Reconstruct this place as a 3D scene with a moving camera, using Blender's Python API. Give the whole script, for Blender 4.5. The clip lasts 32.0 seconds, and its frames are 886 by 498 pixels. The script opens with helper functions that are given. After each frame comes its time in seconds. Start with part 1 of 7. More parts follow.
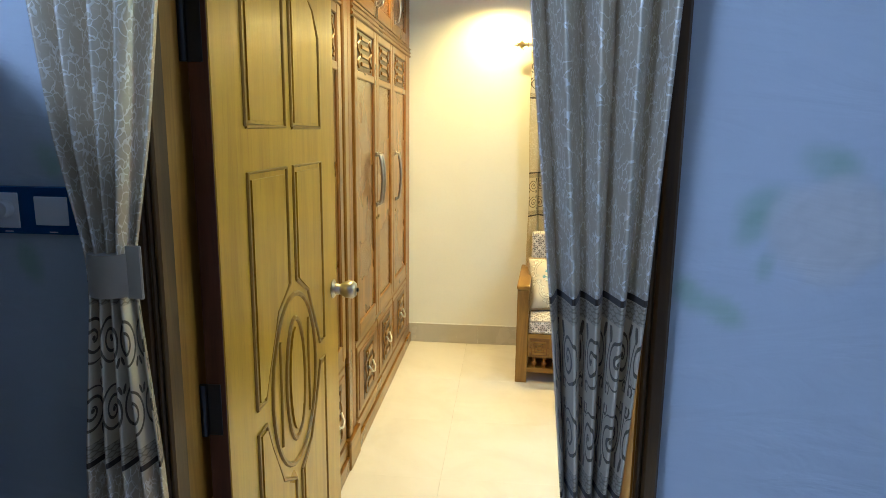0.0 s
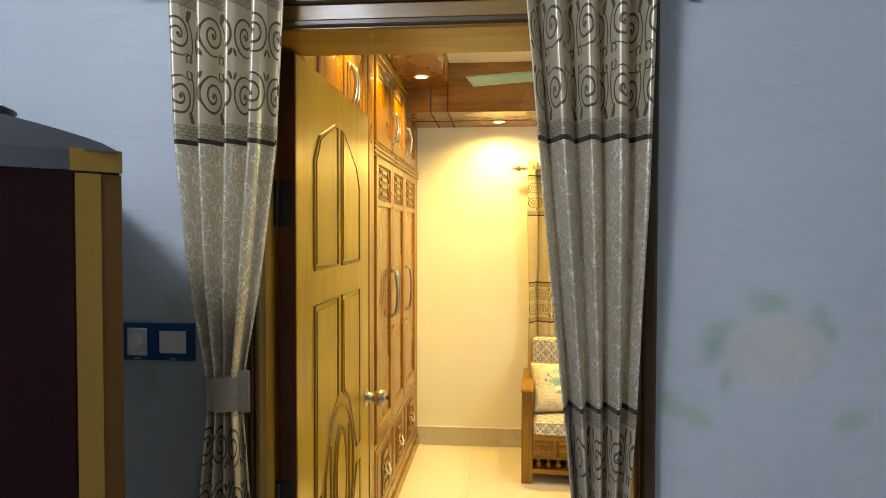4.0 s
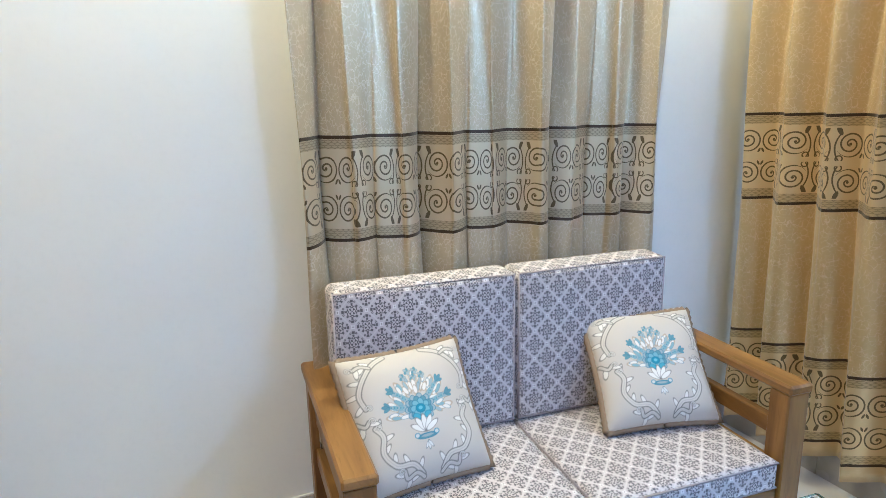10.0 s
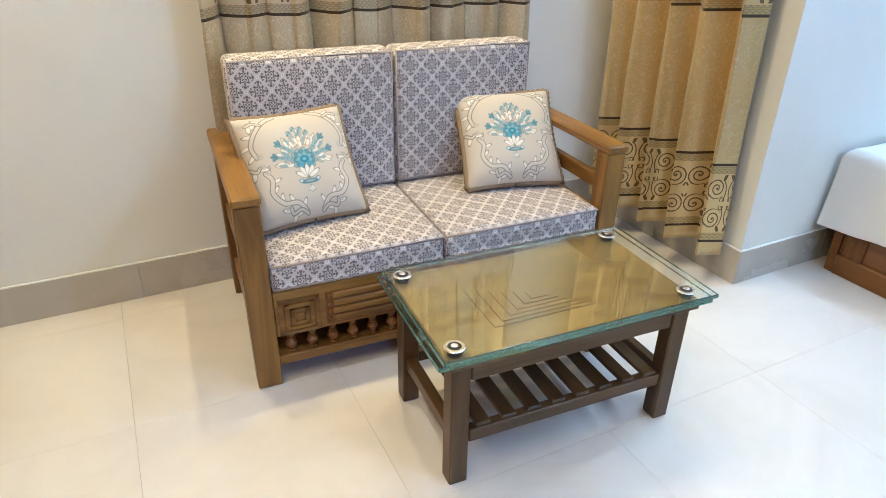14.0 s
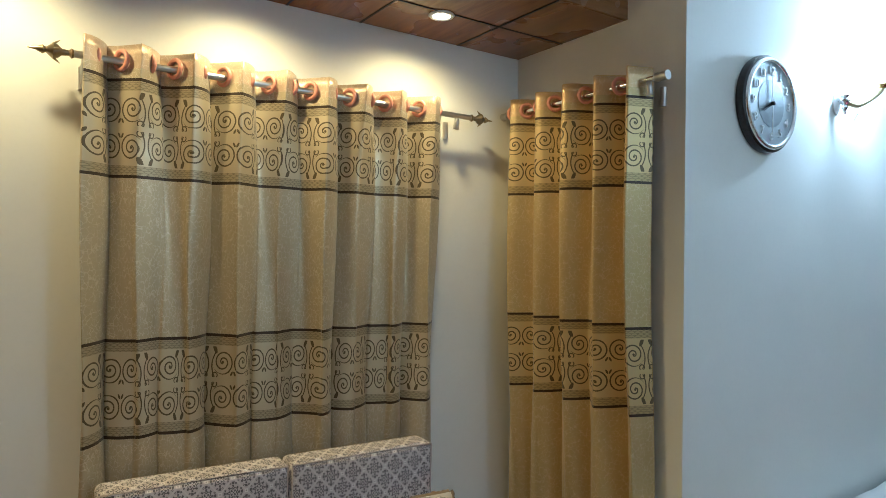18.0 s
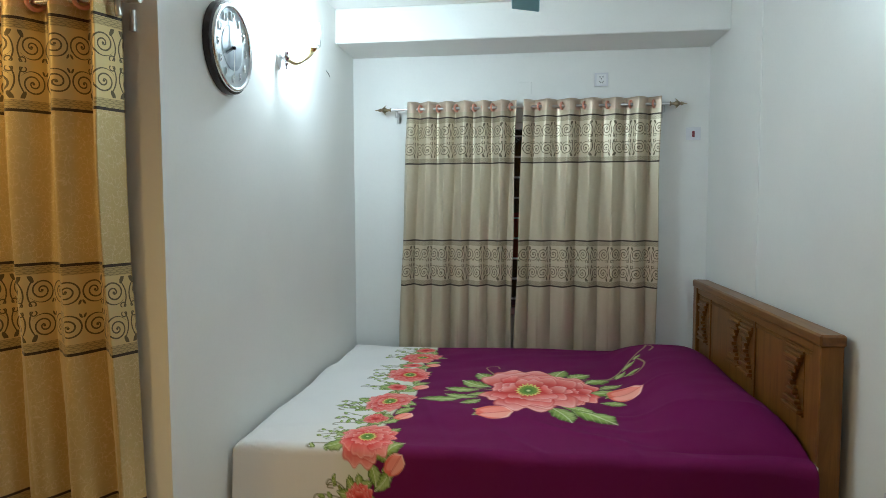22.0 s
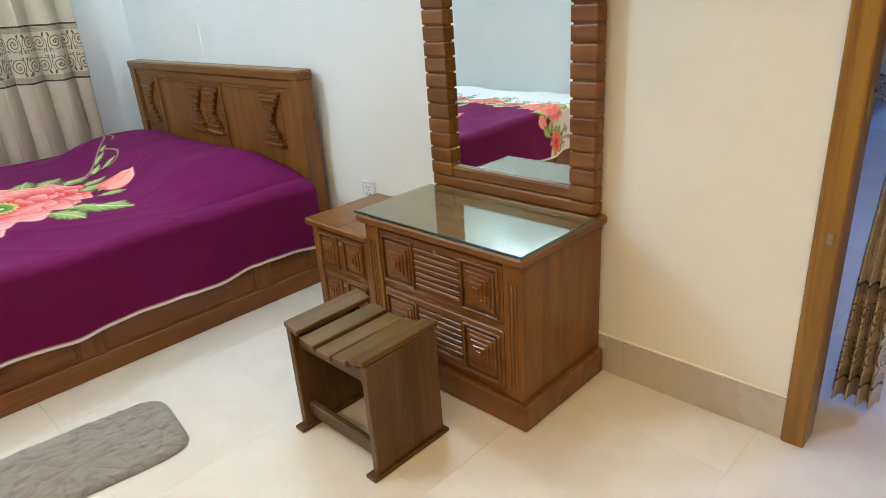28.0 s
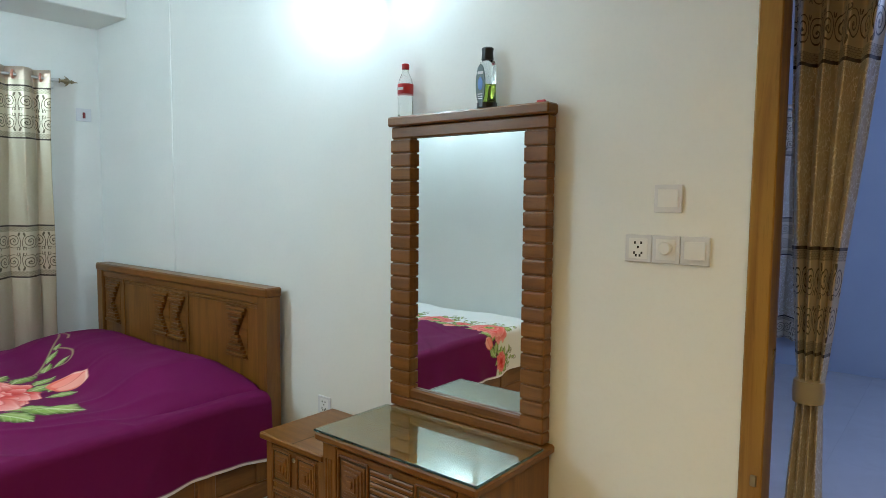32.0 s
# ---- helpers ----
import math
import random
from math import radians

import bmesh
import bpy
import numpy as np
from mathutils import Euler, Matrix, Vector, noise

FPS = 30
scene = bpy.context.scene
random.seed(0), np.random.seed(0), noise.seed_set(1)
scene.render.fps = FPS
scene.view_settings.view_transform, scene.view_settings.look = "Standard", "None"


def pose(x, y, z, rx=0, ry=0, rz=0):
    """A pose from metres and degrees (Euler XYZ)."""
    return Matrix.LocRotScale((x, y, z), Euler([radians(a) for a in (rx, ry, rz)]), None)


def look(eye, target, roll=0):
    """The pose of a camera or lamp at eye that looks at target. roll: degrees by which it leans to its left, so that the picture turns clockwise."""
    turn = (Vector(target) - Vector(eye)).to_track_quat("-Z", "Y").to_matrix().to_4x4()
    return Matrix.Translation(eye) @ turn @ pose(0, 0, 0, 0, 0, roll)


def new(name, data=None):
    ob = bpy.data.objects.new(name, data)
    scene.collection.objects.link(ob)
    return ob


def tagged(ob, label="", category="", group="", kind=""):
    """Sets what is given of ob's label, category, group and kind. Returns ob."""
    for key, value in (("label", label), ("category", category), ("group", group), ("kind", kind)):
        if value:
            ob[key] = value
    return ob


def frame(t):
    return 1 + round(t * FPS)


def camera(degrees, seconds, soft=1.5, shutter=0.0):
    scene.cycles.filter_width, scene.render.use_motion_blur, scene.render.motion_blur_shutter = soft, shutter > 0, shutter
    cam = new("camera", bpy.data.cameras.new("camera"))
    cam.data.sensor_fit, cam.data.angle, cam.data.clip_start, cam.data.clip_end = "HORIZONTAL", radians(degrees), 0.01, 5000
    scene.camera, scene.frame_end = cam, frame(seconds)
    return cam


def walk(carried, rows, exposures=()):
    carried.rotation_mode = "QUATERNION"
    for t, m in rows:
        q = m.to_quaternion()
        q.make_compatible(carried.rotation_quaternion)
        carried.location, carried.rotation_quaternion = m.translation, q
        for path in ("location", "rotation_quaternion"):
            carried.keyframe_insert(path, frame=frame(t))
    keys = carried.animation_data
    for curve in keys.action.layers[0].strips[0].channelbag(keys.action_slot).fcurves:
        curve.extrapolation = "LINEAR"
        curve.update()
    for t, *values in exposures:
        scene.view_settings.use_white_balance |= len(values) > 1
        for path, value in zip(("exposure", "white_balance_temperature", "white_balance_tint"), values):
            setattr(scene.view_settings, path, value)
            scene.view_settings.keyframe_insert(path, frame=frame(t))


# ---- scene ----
cam = camera(69.2, 32.0, soft=0.75)
PATH = [
    (0, (3.611, -1.242, 1.563), (3.421, 0.716, 1.203), 0.6),
    (0.5, (3.532, -1.399, 1.608), (3.349, 0.58, 1.381), -1.4),
    (1, (3.504, -1.569, 1.66), (3.378, 0.419, 1.483), -0.3),
    (1.5, (3.548, -1.714, 1.695), (3.417, 0.28, 1.621), 0.5),
    (2, (3.581, -1.847, 1.731), (3.41, 0.146, 1.775), 0.8),
    (2.5, (3.577, -1.915, 1.756), (3.362, 0.069, 1.892), 1.3),
    (3, (3.57, -1.934, 1.756), (3.343, 0.049, 1.894), 1.2),
    (3.5, (3.577, -1.882, 1.737), (3.378, 0.107, 1.802), 0.9),
    (4, (3.552, -1.587, 1.673), (3.376, 0.404, 1.617), 0.1),
    (4.5, (3.506, -1.199, 1.608), (3.376, 0.784, 1.382), -1.0),
    (6.5, (3.389, 0.341, 1.47), (3.187, 2.273, 0.992), -0.4),
    (7, (3.394, 0.742, 1.463), (3.277, 2.697, 1.058), -1.1),
    (7.5, (3.437, 1.102, 1.454), (3.191, 3.046, 1.054), -1.0),
    (8, (3.464, 1.36, 1.45), (3.296, 3.307, 1.024), -1.3),
    (8.5, (3.461, 1.475, 1.454), (3.594, 3.43, 1.055), -3.6),
    (9, (3.45, 1.489, 1.427), (3.978, 3.367, 0.986), -1.8),
    (9.5, (3.462, 1.482, 1.402), (4.145, 3.313, 0.976), -1.2),
    (10, (3.448, 1.489, 1.384), (4.198, 3.287, 0.931), -1.2),
    (10.5, (3.465, 1.441, 1.37), (4.263, 3.188, 0.813), -0.6),
    (11, (3.506, 1.301, 1.35), (4.235, 3.065, 0.75), 0.0),
    (11.5, (3.521, 1.186, 1.337), (4.226, 2.928, 0.653), -0.3),
    (12, (3.522, 1.137, 1.335), (4.28, 2.834, 0.594), -0.2),
    (12.5, (3.513, 1.111, 1.312), (4.282, 2.752, 0.466), 0.8),
    (13, (3.504, 1.095, 1.295), (4.292, 2.665, 0.339), 0.6),
    (13.5, (3.499, 1.069, 1.299), (4.28, 2.649, 0.355), 0.1),
    (14, (3.496, 1.043, 1.305), (4.302, 2.616, 0.369), 0.9),
    (14.5, (3.493, 1.046, 1.319), (4.288, 2.671, 0.468), 0.7),
    (15, (3.476, 1.057, 1.37), (4.249, 2.78, 0.714), 0.1),
    (15.5, (3.463, 1.069, 1.431), (4.186, 2.883, 0.999), 0.1),
    (17.5, (3.546, 1.063, 1.578), (4.381, 2.881, 1.566), -0.4),
    (18, (3.578, 1.111, 1.568), (4.707, 2.762, 1.582), 0.7),
    (18.5, (3.563, 1.237, 1.553), (4.942, 2.684, 1.521), -0.1),
    (19, (3.561, 1.291, 1.553), (5.114, 2.55, 1.502), -0.3),
    (19.5, (3.552, 1.329, 1.543), (5.258, 2.372, 1.499), -0.9),
    (20, (3.556, 1.317, 1.526), (5.368, 2.16, 1.452), -0.6),
    (20.5, (3.551, 1.298, 1.505), (5.425, 1.993, 1.438), 0.0),
    (21, (3.487, 1.225, 1.499), (5.403, 1.792, 1.403), -0.3),
    (21.5, (3.452, 1.209, 1.494), (5.398, 1.653, 1.367), -0.1),
    (22, (3.439, 1.232, 1.502), (5.418, 1.489, 1.371), -0.2),
    (22.5, (3.429, 1.316, 1.486), (5.421, 1.314, 1.315), -1.4),
    (23, (3.428, 1.385, 1.471), (5.404, 1.197, 1.22), -1.2),
    (23.5, (3.426, 1.419, 1.454), (5.376, 1.172, 1.085), -1.2),
    (24, (3.432, 1.391, 1.425), (5.36, 1.191, 0.934), -0.6),
    (24.5, (3.451, 1.33, 1.42), (5.371, 1.202, 0.873), -0.9),
    (25, (3.47, 1.31, 1.403), (5.382, 1.135, 0.845), -1.4),
    (25.5, (3.51, 1.373, 1.39), (5.375, 0.903, 0.839), -2.0),
    (26, (3.557, 1.521, 1.367), (5.304, 0.85, 0.663), -3.3),
    (26.5, (3.541, 1.588, 1.361), (5.158, 0.694, 0.595), -3.5),
    (28.5, (3.452, 1.84, 1.31), (4.718, 0.466, 0.595), -4.0),
    (29, (3.439, 1.878, 1.326), (4.685, 0.455, 0.676), -3.6),
    (29.5, (3.444, 1.897, 1.347), (4.698, 0.448, 0.772), -3.2),
    (30, (3.444, 1.905, 1.371), (4.72, 0.439, 0.9), -2.2),
    (30.5, (3.442, 1.925, 1.391), (4.722, 0.433, 1.02), -0.8),
    (31, (3.439, 1.934, 1.412), (4.717, 0.425, 1.11), -0.1),
    (31.5, (3.429, 1.942, 1.431), (4.721, 0.434, 1.196), -0.1),
    (32, (3.41, 1.959, 1.446), (4.671, 0.414, 1.294), 0.5),
]
EXPOSURES = [
    (0.0, 1.05, 5950, -4), (1.0, 1.05, 6800, -6), (2.0, 1.15, 7800, -10), (2.5, 1.18, 8800, -8), (3.0, 1.2, 8800, -8), (4.0, 1.15, 10400, -3), (4.5, 1.1, 10000, 0), (6.0, 0.6, 5200, 6), (7.0, 0.65, 4300, 12), (8.0, 0.68, 4200, 12), (10.0, 0.78, 4050, 13), (11.0, 1.0, 4200, 15), (13.0, 0.80, 4550, 14), (14.0, 0.80, 4650, 13), (15.0, 0.95, 4550, 14), (15.5, 0.87, 4550, 12),
    (17.5, -0.2, 4750, 6), (18.0, -0.47, 4900, 7), (19.0, -0.44, 5250, 8), (20.0, -0.42, 5700, 10), (21.0, -0.40, 5800, 10), (22.0, -0.36, 5900, 10), (23.0, -0.04, 6000, 15), (24.0, 0.34, 6000, 18), (26.0, 0.58, 6050, 17), (29.0, 0.72, 5400, 9), (30.0, 0.52, 5300, 7), (32.0, 0.10, 5600, 6),
]
walk(cam, [(t, look(eye, target, roll)) for t, eye, target, roll in PATH], EXPOSURES)

# ---- light ----
world = bpy.data.worlds.new("world")
scene.world = world
world.use_nodes = True
world.node_tree.nodes["Background"].inputs[0].default_value = (0.30, 0.36, 0.5, 1)
world.node_tree.nodes["Background"].inputs[1].default_value = 0.03


def lamp(name, kind, place, power, colour, target=None, **settings):
    data = bpy.data.lights.new(name, kind)
    data.energy, data.color = power, colour
    for key, value in settings.items():
        if key == "size":
            data.size = value
        elif key == "size_y":
            data.shape, data.size_y = "RECTANGLE", value
        elif key == "radius":
            data.shadow_soft_size = value
        elif key == "cone":
            data.spot_size, data.spot_blend = radians(value), 0.8
    ob = new(name, data)
    ob.matrix_world = look(place, target) if target else pose(*place)
    return ob


WARM, COOL, BLUE = (1.0, 0.685, 0.26), (0.78, 0.95, 1.0), (0.44, 0.565, 1.0)
SPOTS = ((3.544, 3.12), (4.24, 3.12), (4.932, 3.12))
# the third, nearest the doorway, is an unseen lamp added to the row
SOFFIT_SPOTS = ((3.06, 2.42), (3.06, 1.75), (3.06, 1.05))
for x, y in SPOTS:
    lamp("downlight_beam", "SPOT", (x, y, 2.455), 36, WARM, (x, y + 0.05, 0), radius=0.03, cone=160)
for (x, y), power in zip(SOFFIT_SPOTS, (25, 27, 25)):
    lamp("soffit_beam", "SPOT", (x, y, 2.615), power, WARM, (x + 0.08, y, 0), radius=0.03, cone=140)
lamp("wall_bulb", "POINT", (6.74, 2.325, 2.44), 35, COOL, radius=0.05)
lamp("dresser_bulb", "POINT", (5.47, 0.13, 2.46), 23, COOL, radius=0.05)
lamp("living_tube", "POINT", (2.80, -1.85, 2.64), 45, BLUE, radius=0.16)


# ---- materials ----
class S:
    """A socket that arithmetic can be done on."""

    def __init__(self, tree, socket):
        self.tree, self.socket = tree, socket

    def do(self, op, *others):
        node = self.tree.nodes.new("ShaderNodeMath")
        node.operation = op
        for slot, value in zip(node.inputs, (self, *others)):
            if isinstance(value, S):
                self.tree.links.new(value.socket, slot)
            else:
                slot.default_value = value
        return S(self.tree, node.outputs[0])

    def __add__(self, o):
        return self.do("ADD", o)

    def __sub__(self, o):
        return self.do("SUBTRACT", o)

    def __mul__(self, o):
        return self.do("MULTIPLY", o)

    def __truediv__(self, o):
        return self.do("DIVIDE", o)

    def flip(self):
        return (self * -1.0) + 1.0

    def below(self, o):
        return self.do("LESS_THAN", o)

    def above(self, o):
        return self.do("GREATER_THAN", o)

    def abs(self):
        return self.do("ABSOLUTE")

    def fract(self):
        return self.do("FRACT")

    def within(self, a, b):
        return self.above(a) * self.below(b)

    def most(self, o):
        return self.do("MAXIMUM", o)


def hyp(a, b):
    return (a * a + b * b).do("SQRT")


class Mat:
    """A principled material that is put together step by step."""

    def __init__(self, name, colour, rough=0.5, metal=0.0, coat=0.0, sheen=0.0):
        self.mat = bpy.data.materials.new(name)
        self.mat.use_nodes = True
        self.tree = self.mat.node_tree
        self.bsdf = self.tree.nodes["Principled BSDF"]
        for key, value in (("Roughness", rough), ("Metallic", metal), ("Coat Weight", coat), ("Sheen Weight", sheen)):
            self.bsdf.inputs[key].default_value = value
        self.bsdf.inputs["Base Color"].default_value = (*colour, 1)
        self.bsdf.inputs["Coat Roughness"].default_value = 0.12
        self.colour = None
        self.first = colour
        self.relief = None

    def coord(self, kind="Object", scale=(1, 1, 1), scatter=0.0):
        tc = self.tree.nodes.new("ShaderNodeTexCoord")
        mp = self.tree.nodes.new("ShaderNodeMapping")
        mp.inputs["Scale"].default_value = scale
        self.tree.links.new(tc.outputs[kind], mp.inputs["Vector"])
        if scatter:
            info = self.tree.nodes.new("ShaderNodeObjectInfo")
            by = S(self.tree, info.outputs["Random"]) * scatter
            self.tree.links.new(by.socket, mp.inputs["Location"])
        return mp.outputs["Vector"]

    def parts(self, vector):
        sep = self.tree.nodes.new("ShaderNodeSeparateXYZ")
        self.tree.links.new(vector, sep.inputs[0])
        return [S(self.tree, o) for o in sep.outputs]

    def noise(self, vector, scale, detail=3.0, rough=0.55, twist=0.0):
        n = self.tree.nodes.new("ShaderNodeTexNoise")
        n.inputs["Scale"].default_value, n.inputs["Detail"].default_value = scale, detail
        n.inputs["Roughness"].default_value, n.inputs["Distortion"].default_value = rough, twist
        self.tree.links.new(vector, n.inputs["Vector"])
        return S(self.tree, n.outputs["Fac"])

    def cracks(self, vector, scale):
        n = self.tree.nodes.new("ShaderNodeTexVoronoi")
        n.feature = "DISTANCE_TO_EDGE"
        n.inputs["Scale"].default_value = scale
        self.tree.links.new(vector, n.inputs["Vector"])
        return S(self.tree, n.outputs["Distance"])

    def ramp(self, fac, lo, hi):
        n = self.tree.nodes.new("ShaderNodeMapRange")
        n.inputs["From Min"].default_value, n.inputs["From Max"].default_value = lo, hi
        self.tree.links.new(fac.socket, n.inputs["Value"])
        return S(self.tree, n.outputs[0])

    def random(self):
        return S(self.tree, self.tree.nodes.new("ShaderNodeObjectInfo").outputs["Random"])

    def tint(self, fac, colour):
        """Lays a colour over what there is, by fac."""
        n = self.tree.nodes.new("ShaderNodeMix")
        n.data_type = "RGBA"
        self.tree.links.new(fac.socket, n.inputs[0])
        if self.colour is None:
            n.inputs[6].default_value = (*self.first, 1)
        else:
            self.tree.links.new(self.colour, n.inputs[6])
        n.inputs[7].default_value = (*colour, 1)
        self.colour = n.outputs[2]
        return self

    def bump(self, height, strength, distance=0.01):
        n = self.tree.nodes.new("ShaderNodeBump")
        n.inputs["Strength"].default_value, n.inputs["Distance"].default_value = strength, distance
        self.tree.links.new(height.socket, n.inputs["Height"])
        if self.relief is not None:
            self.tree.links.new(self.relief, n.inputs["Normal"])
        self.relief = n.outputs[0]
        return self

    def rough(self, fac, lo, hi):
        r = fac * (hi - lo) + lo
        self.tree.links.new(r.socket, self.bsdf.inputs["Roughness"])
        return self

    def done(self):
        if self.colour is not None:
            self.tree.links.new(self.colour, self.bsdf.inputs["Base Color"])
        if self.relief is not None:
            self.tree.links.new(self.relief, self.bsdf.inputs["Normal"])
        return self.mat


def paint(name, colour, second, rough=0.55):
    m = Mat(name, colour, rough)
    v = m.coord()
    m.tint(m.ramp(m.noise(v, 1.3, 4), 0.42, 0.7), second)
    m.tint(m.ramp(m.noise(v, 60, 3), 0.5, 0.8) * 0.12, tuple(c * 0.8 for c in colour))
    m.bump(m.noise(v, 90, 4), 0.05, 0.004).bump(m.noise(v, 3, 3), 0.06, 0.01)
    return m.done()


def wood(name, light, dark, axis="z", rough=0.30, coat=0.45, fine=1.0, streak=0.0):
    """Varnished timber, with its grain along one axis of the world."""
    m = Mat(name, light, rough, coat=coat * 0.4)
    m.bsdf.inputs["Specular IOR Level"].default_value = 0.32
    long_, across = 0.9 * fine, 11.0 * fine
    scale = {"x": (long_, across, across), "y": (across, long_, across), "z": (across, across, long_)}[axis]
    v = m.coord("Object", scale, scatter=7.0)
    bands = m.noise(v, 1.6, 5, 0.6, 0.8)
    m.tint(m.ramp(bands, 0.40, 0.66), dark)
    pores = m.noise(v, 9.0, 4, 0.7)
    m.tint(m.ramp(pores, 0.56, 0.75) * 0.45, tuple(c * 0.45 for c in dark))
    wide = m.noise(m.coord("Object", (1, 1, 1), scatter=3.0), 2.2, 3)
    m.tint(m.ramp(wide, 0.45, 0.75) * 0.45, tuple(c * 0.75 for c in light))
    if streak:
        figure = m.noise(m.coord("Object", tuple(c * 0.42 for c in scale), scatter=5.0), 1.5, 3, 0.5, 0.6)
        m.tint(m.ramp(figure, 0.50, 0.60) * streak, tuple(c * 0.62 for c in dark))
    m.rough(wide, rough - 0.08, rough + 0.18)
    m.bump(pores, 0.06, 0.003).bump(wide, 0.04, 0.01)
    return m.done()


PAINT = paint("white_paint", (0.80, 0.80, 0.76), (0.76, 0.765, 0.73))
CEIL = paint("ceiling_paint", (0.82, 0.81, 0.77), (0.78, 0.77, 0.73))
TRIM_WHITE = paint("white_strip", (0.82, 0.82, 0.80), (0.77, 0.77, 0.75), 0.4)
WALNUT_Z = wood("walnut_upright", (0.225, 0.092, 0.0135), (0.135, 0.049, 0.0065), "z")
WALNUT_X = wood("walnut_level", (0.215, 0.086, 0.013), (0.125, 0.045, 0.006), "x")
WALNUT_Y = wood("walnut_deep", (0.215, 0.086, 0.013), (0.125, 0.045, 0.006), "y")
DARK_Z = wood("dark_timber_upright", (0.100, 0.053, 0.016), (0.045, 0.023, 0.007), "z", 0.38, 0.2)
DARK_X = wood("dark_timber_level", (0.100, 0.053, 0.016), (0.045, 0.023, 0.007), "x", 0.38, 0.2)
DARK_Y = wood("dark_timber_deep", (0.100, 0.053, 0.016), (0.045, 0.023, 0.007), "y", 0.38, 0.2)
TEAK_Z = wood("teak_upright", (0.275, 0.145, 0.026), (0.125, 0.057, 0.009), "z", 0.34, 0.3)
TEAK_Y = wood("teak_level", (0.275, 0.145, 0.026), (0.125, 0.057, 0.009), "y", 0.34, 0.3)
TEAK_X = wood("teak_across", (0.275, 0.145, 0.026), (0.125, 0.057, 0.009), "x", 0.34, 0.3)
PANEL = wood("pale_panel", (0.265, 0.122, 0.0185), (0.155, 0.060, 0.007), "z", 0.22, 0.9, streak=0.45)
CASE_Z = wood("wardrobe_timber_upright", (0.25, 0.122, 0.018), (0.135, 0.056, 0.007), "z", 0.26, 0.7, streak=0.4)
CASE_Y = wood("wardrobe_timber_level", (0.25, 0.122, 0.018), (0.135, 0.056, 0.007), "y", 0.26, 0.7)
DOORWOOD = wood("door_timber", (0.40, 0.225, 0.018), (0.29, 0.148, 0.011), "z", 0.26, 0.7)
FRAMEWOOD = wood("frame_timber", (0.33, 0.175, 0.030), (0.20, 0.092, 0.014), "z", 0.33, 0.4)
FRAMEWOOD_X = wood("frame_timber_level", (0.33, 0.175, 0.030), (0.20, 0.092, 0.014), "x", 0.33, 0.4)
BOARD = wood("ceiling_board", (0.25, 0.105, 0.028), (0.15, 0.056, 0.014), "y", 0.22, 0.5)
FASCIA = wood("fascia_board", (0.24, 0.115, 0.04), (0.15, 0.062, 0.02), "x", 0.2, 0.5)
BOARDWOOD = wood("table_board_timber", (0.098, 0.062, 0.015), (0.055, 0.032, 0.007), "x", 0.34, 0.3)
SLATWOOD = wood("stool_slat_timber", (0.150, 0.088, 0.019), (0.082, 0.044, 0.008), "y", 0.34, 0.3)
BOARDWOOD_Z = wood("stool_side_timber", (0.125, 0.064, 0.015), (0.070, 0.034, 0.007), "z", 0.34, 0.3)
# The door's own timber, darkened to put groove shade into the beads.
DOORBEAD_SHADED = wood("door_timber_groove_shade", (0.25, 0.135, 0.018), (0.17, 0.080, 0.010), "z", 0.3, 0.4)
GAP = Mat("black_joint", (0.01, 0.008, 0.006), 0.7).done()


def tile_material(name, colour, second, rough):
    m = Mat(name, colour, rough, coat=0.15)
    v = m.coord("Object", (1, 1, 1), scatter=9.0)
    m.tint(m.ramp(m.noise(v, 2.2, 5, 0.6, 1.5), 0.4, 0.7), second)
    m.tint(m.ramp(m.noise(v, 16, 4), 0.55, 0.8) * 0.25, tuple(c * 0.92 for c in second))
    m.tint(m.random() * 0.05, tuple(c * 0.94 for c in colour))
    m.rough(m.noise(v, 5, 3), rough - 0.04, rough + 0.12)
    return m.done()


TILE = tile_material("cream_floor_tile", (0.71, 0.675, 0.63), (0.66, 0.62, 0.57), 0.14)
GROUT = Mat("grout", (0.66, 0.625, 0.58), 0.8).done()
SKIRT = tile_material("skirting_tile", (0.50, 0.47, 0.42), (0.44, 0.41, 0.36), 0.22)
# Blue stands for cool light and reflection on the blades, put into their colour.
FAN_BLUELIT = Mat("fan_blue_light_tint", (0.17, 0.45, 0.55), 0.3).done()
CHROME = Mat("chrome", (0.75, 0.75, 0.76), 0.18, 1.0).done()
STEEL = Mat("brushed_steel", (0.62, 0.61, 0.59), 0.32, 1.0).done()
WASHER = Mat("bright_washer_metal", (0.72, 0.72, 0.72), 0.25, 0.9).done()
BRONZE = Mat("antique_brass", (0.33, 0.27, 0.17), 0.35, 1.0).done()
GOLD = Mat("polished_brass", (0.75, 0.58, 0.25), 0.2, 1.0).done()
HANDLE = Mat("satin_nickel", (0.42, 0.39, 0.35), 0.28, 1.0).done()
IRON = Mat("dark_hinge_metal", (0.045, 0.05, 0.06), 0.35, 0.9).done()
PINK = Mat("pink_plastic_ring", (0.68, 0.31, 0.22), 0.35).done()
PLASTIC = Mat("white_plastic", (0.78, 0.78, 0.77), 0.3).done()
PLASTIC_GREY = Mat("pale_grey_plastic", (0.68, 0.68, 0.70), 0.3).done()
PLASTIC_BLUE = Mat("blue_plastic", (0.012, 0.075, 0.20), 0.25).done()
BLACK = Mat("black_plastic", (0.012, 0.012, 0.013), 0.35).done()
REDWOOD = wood("dark_red_timber", (0.085, 0.026, 0.010), (0.045, 0.013, 0.005), "z", 0.4, 0.2)
REDPLASTIC = Mat("red_plastic", (0.45, 0.02, 0.025), 0.4).done()
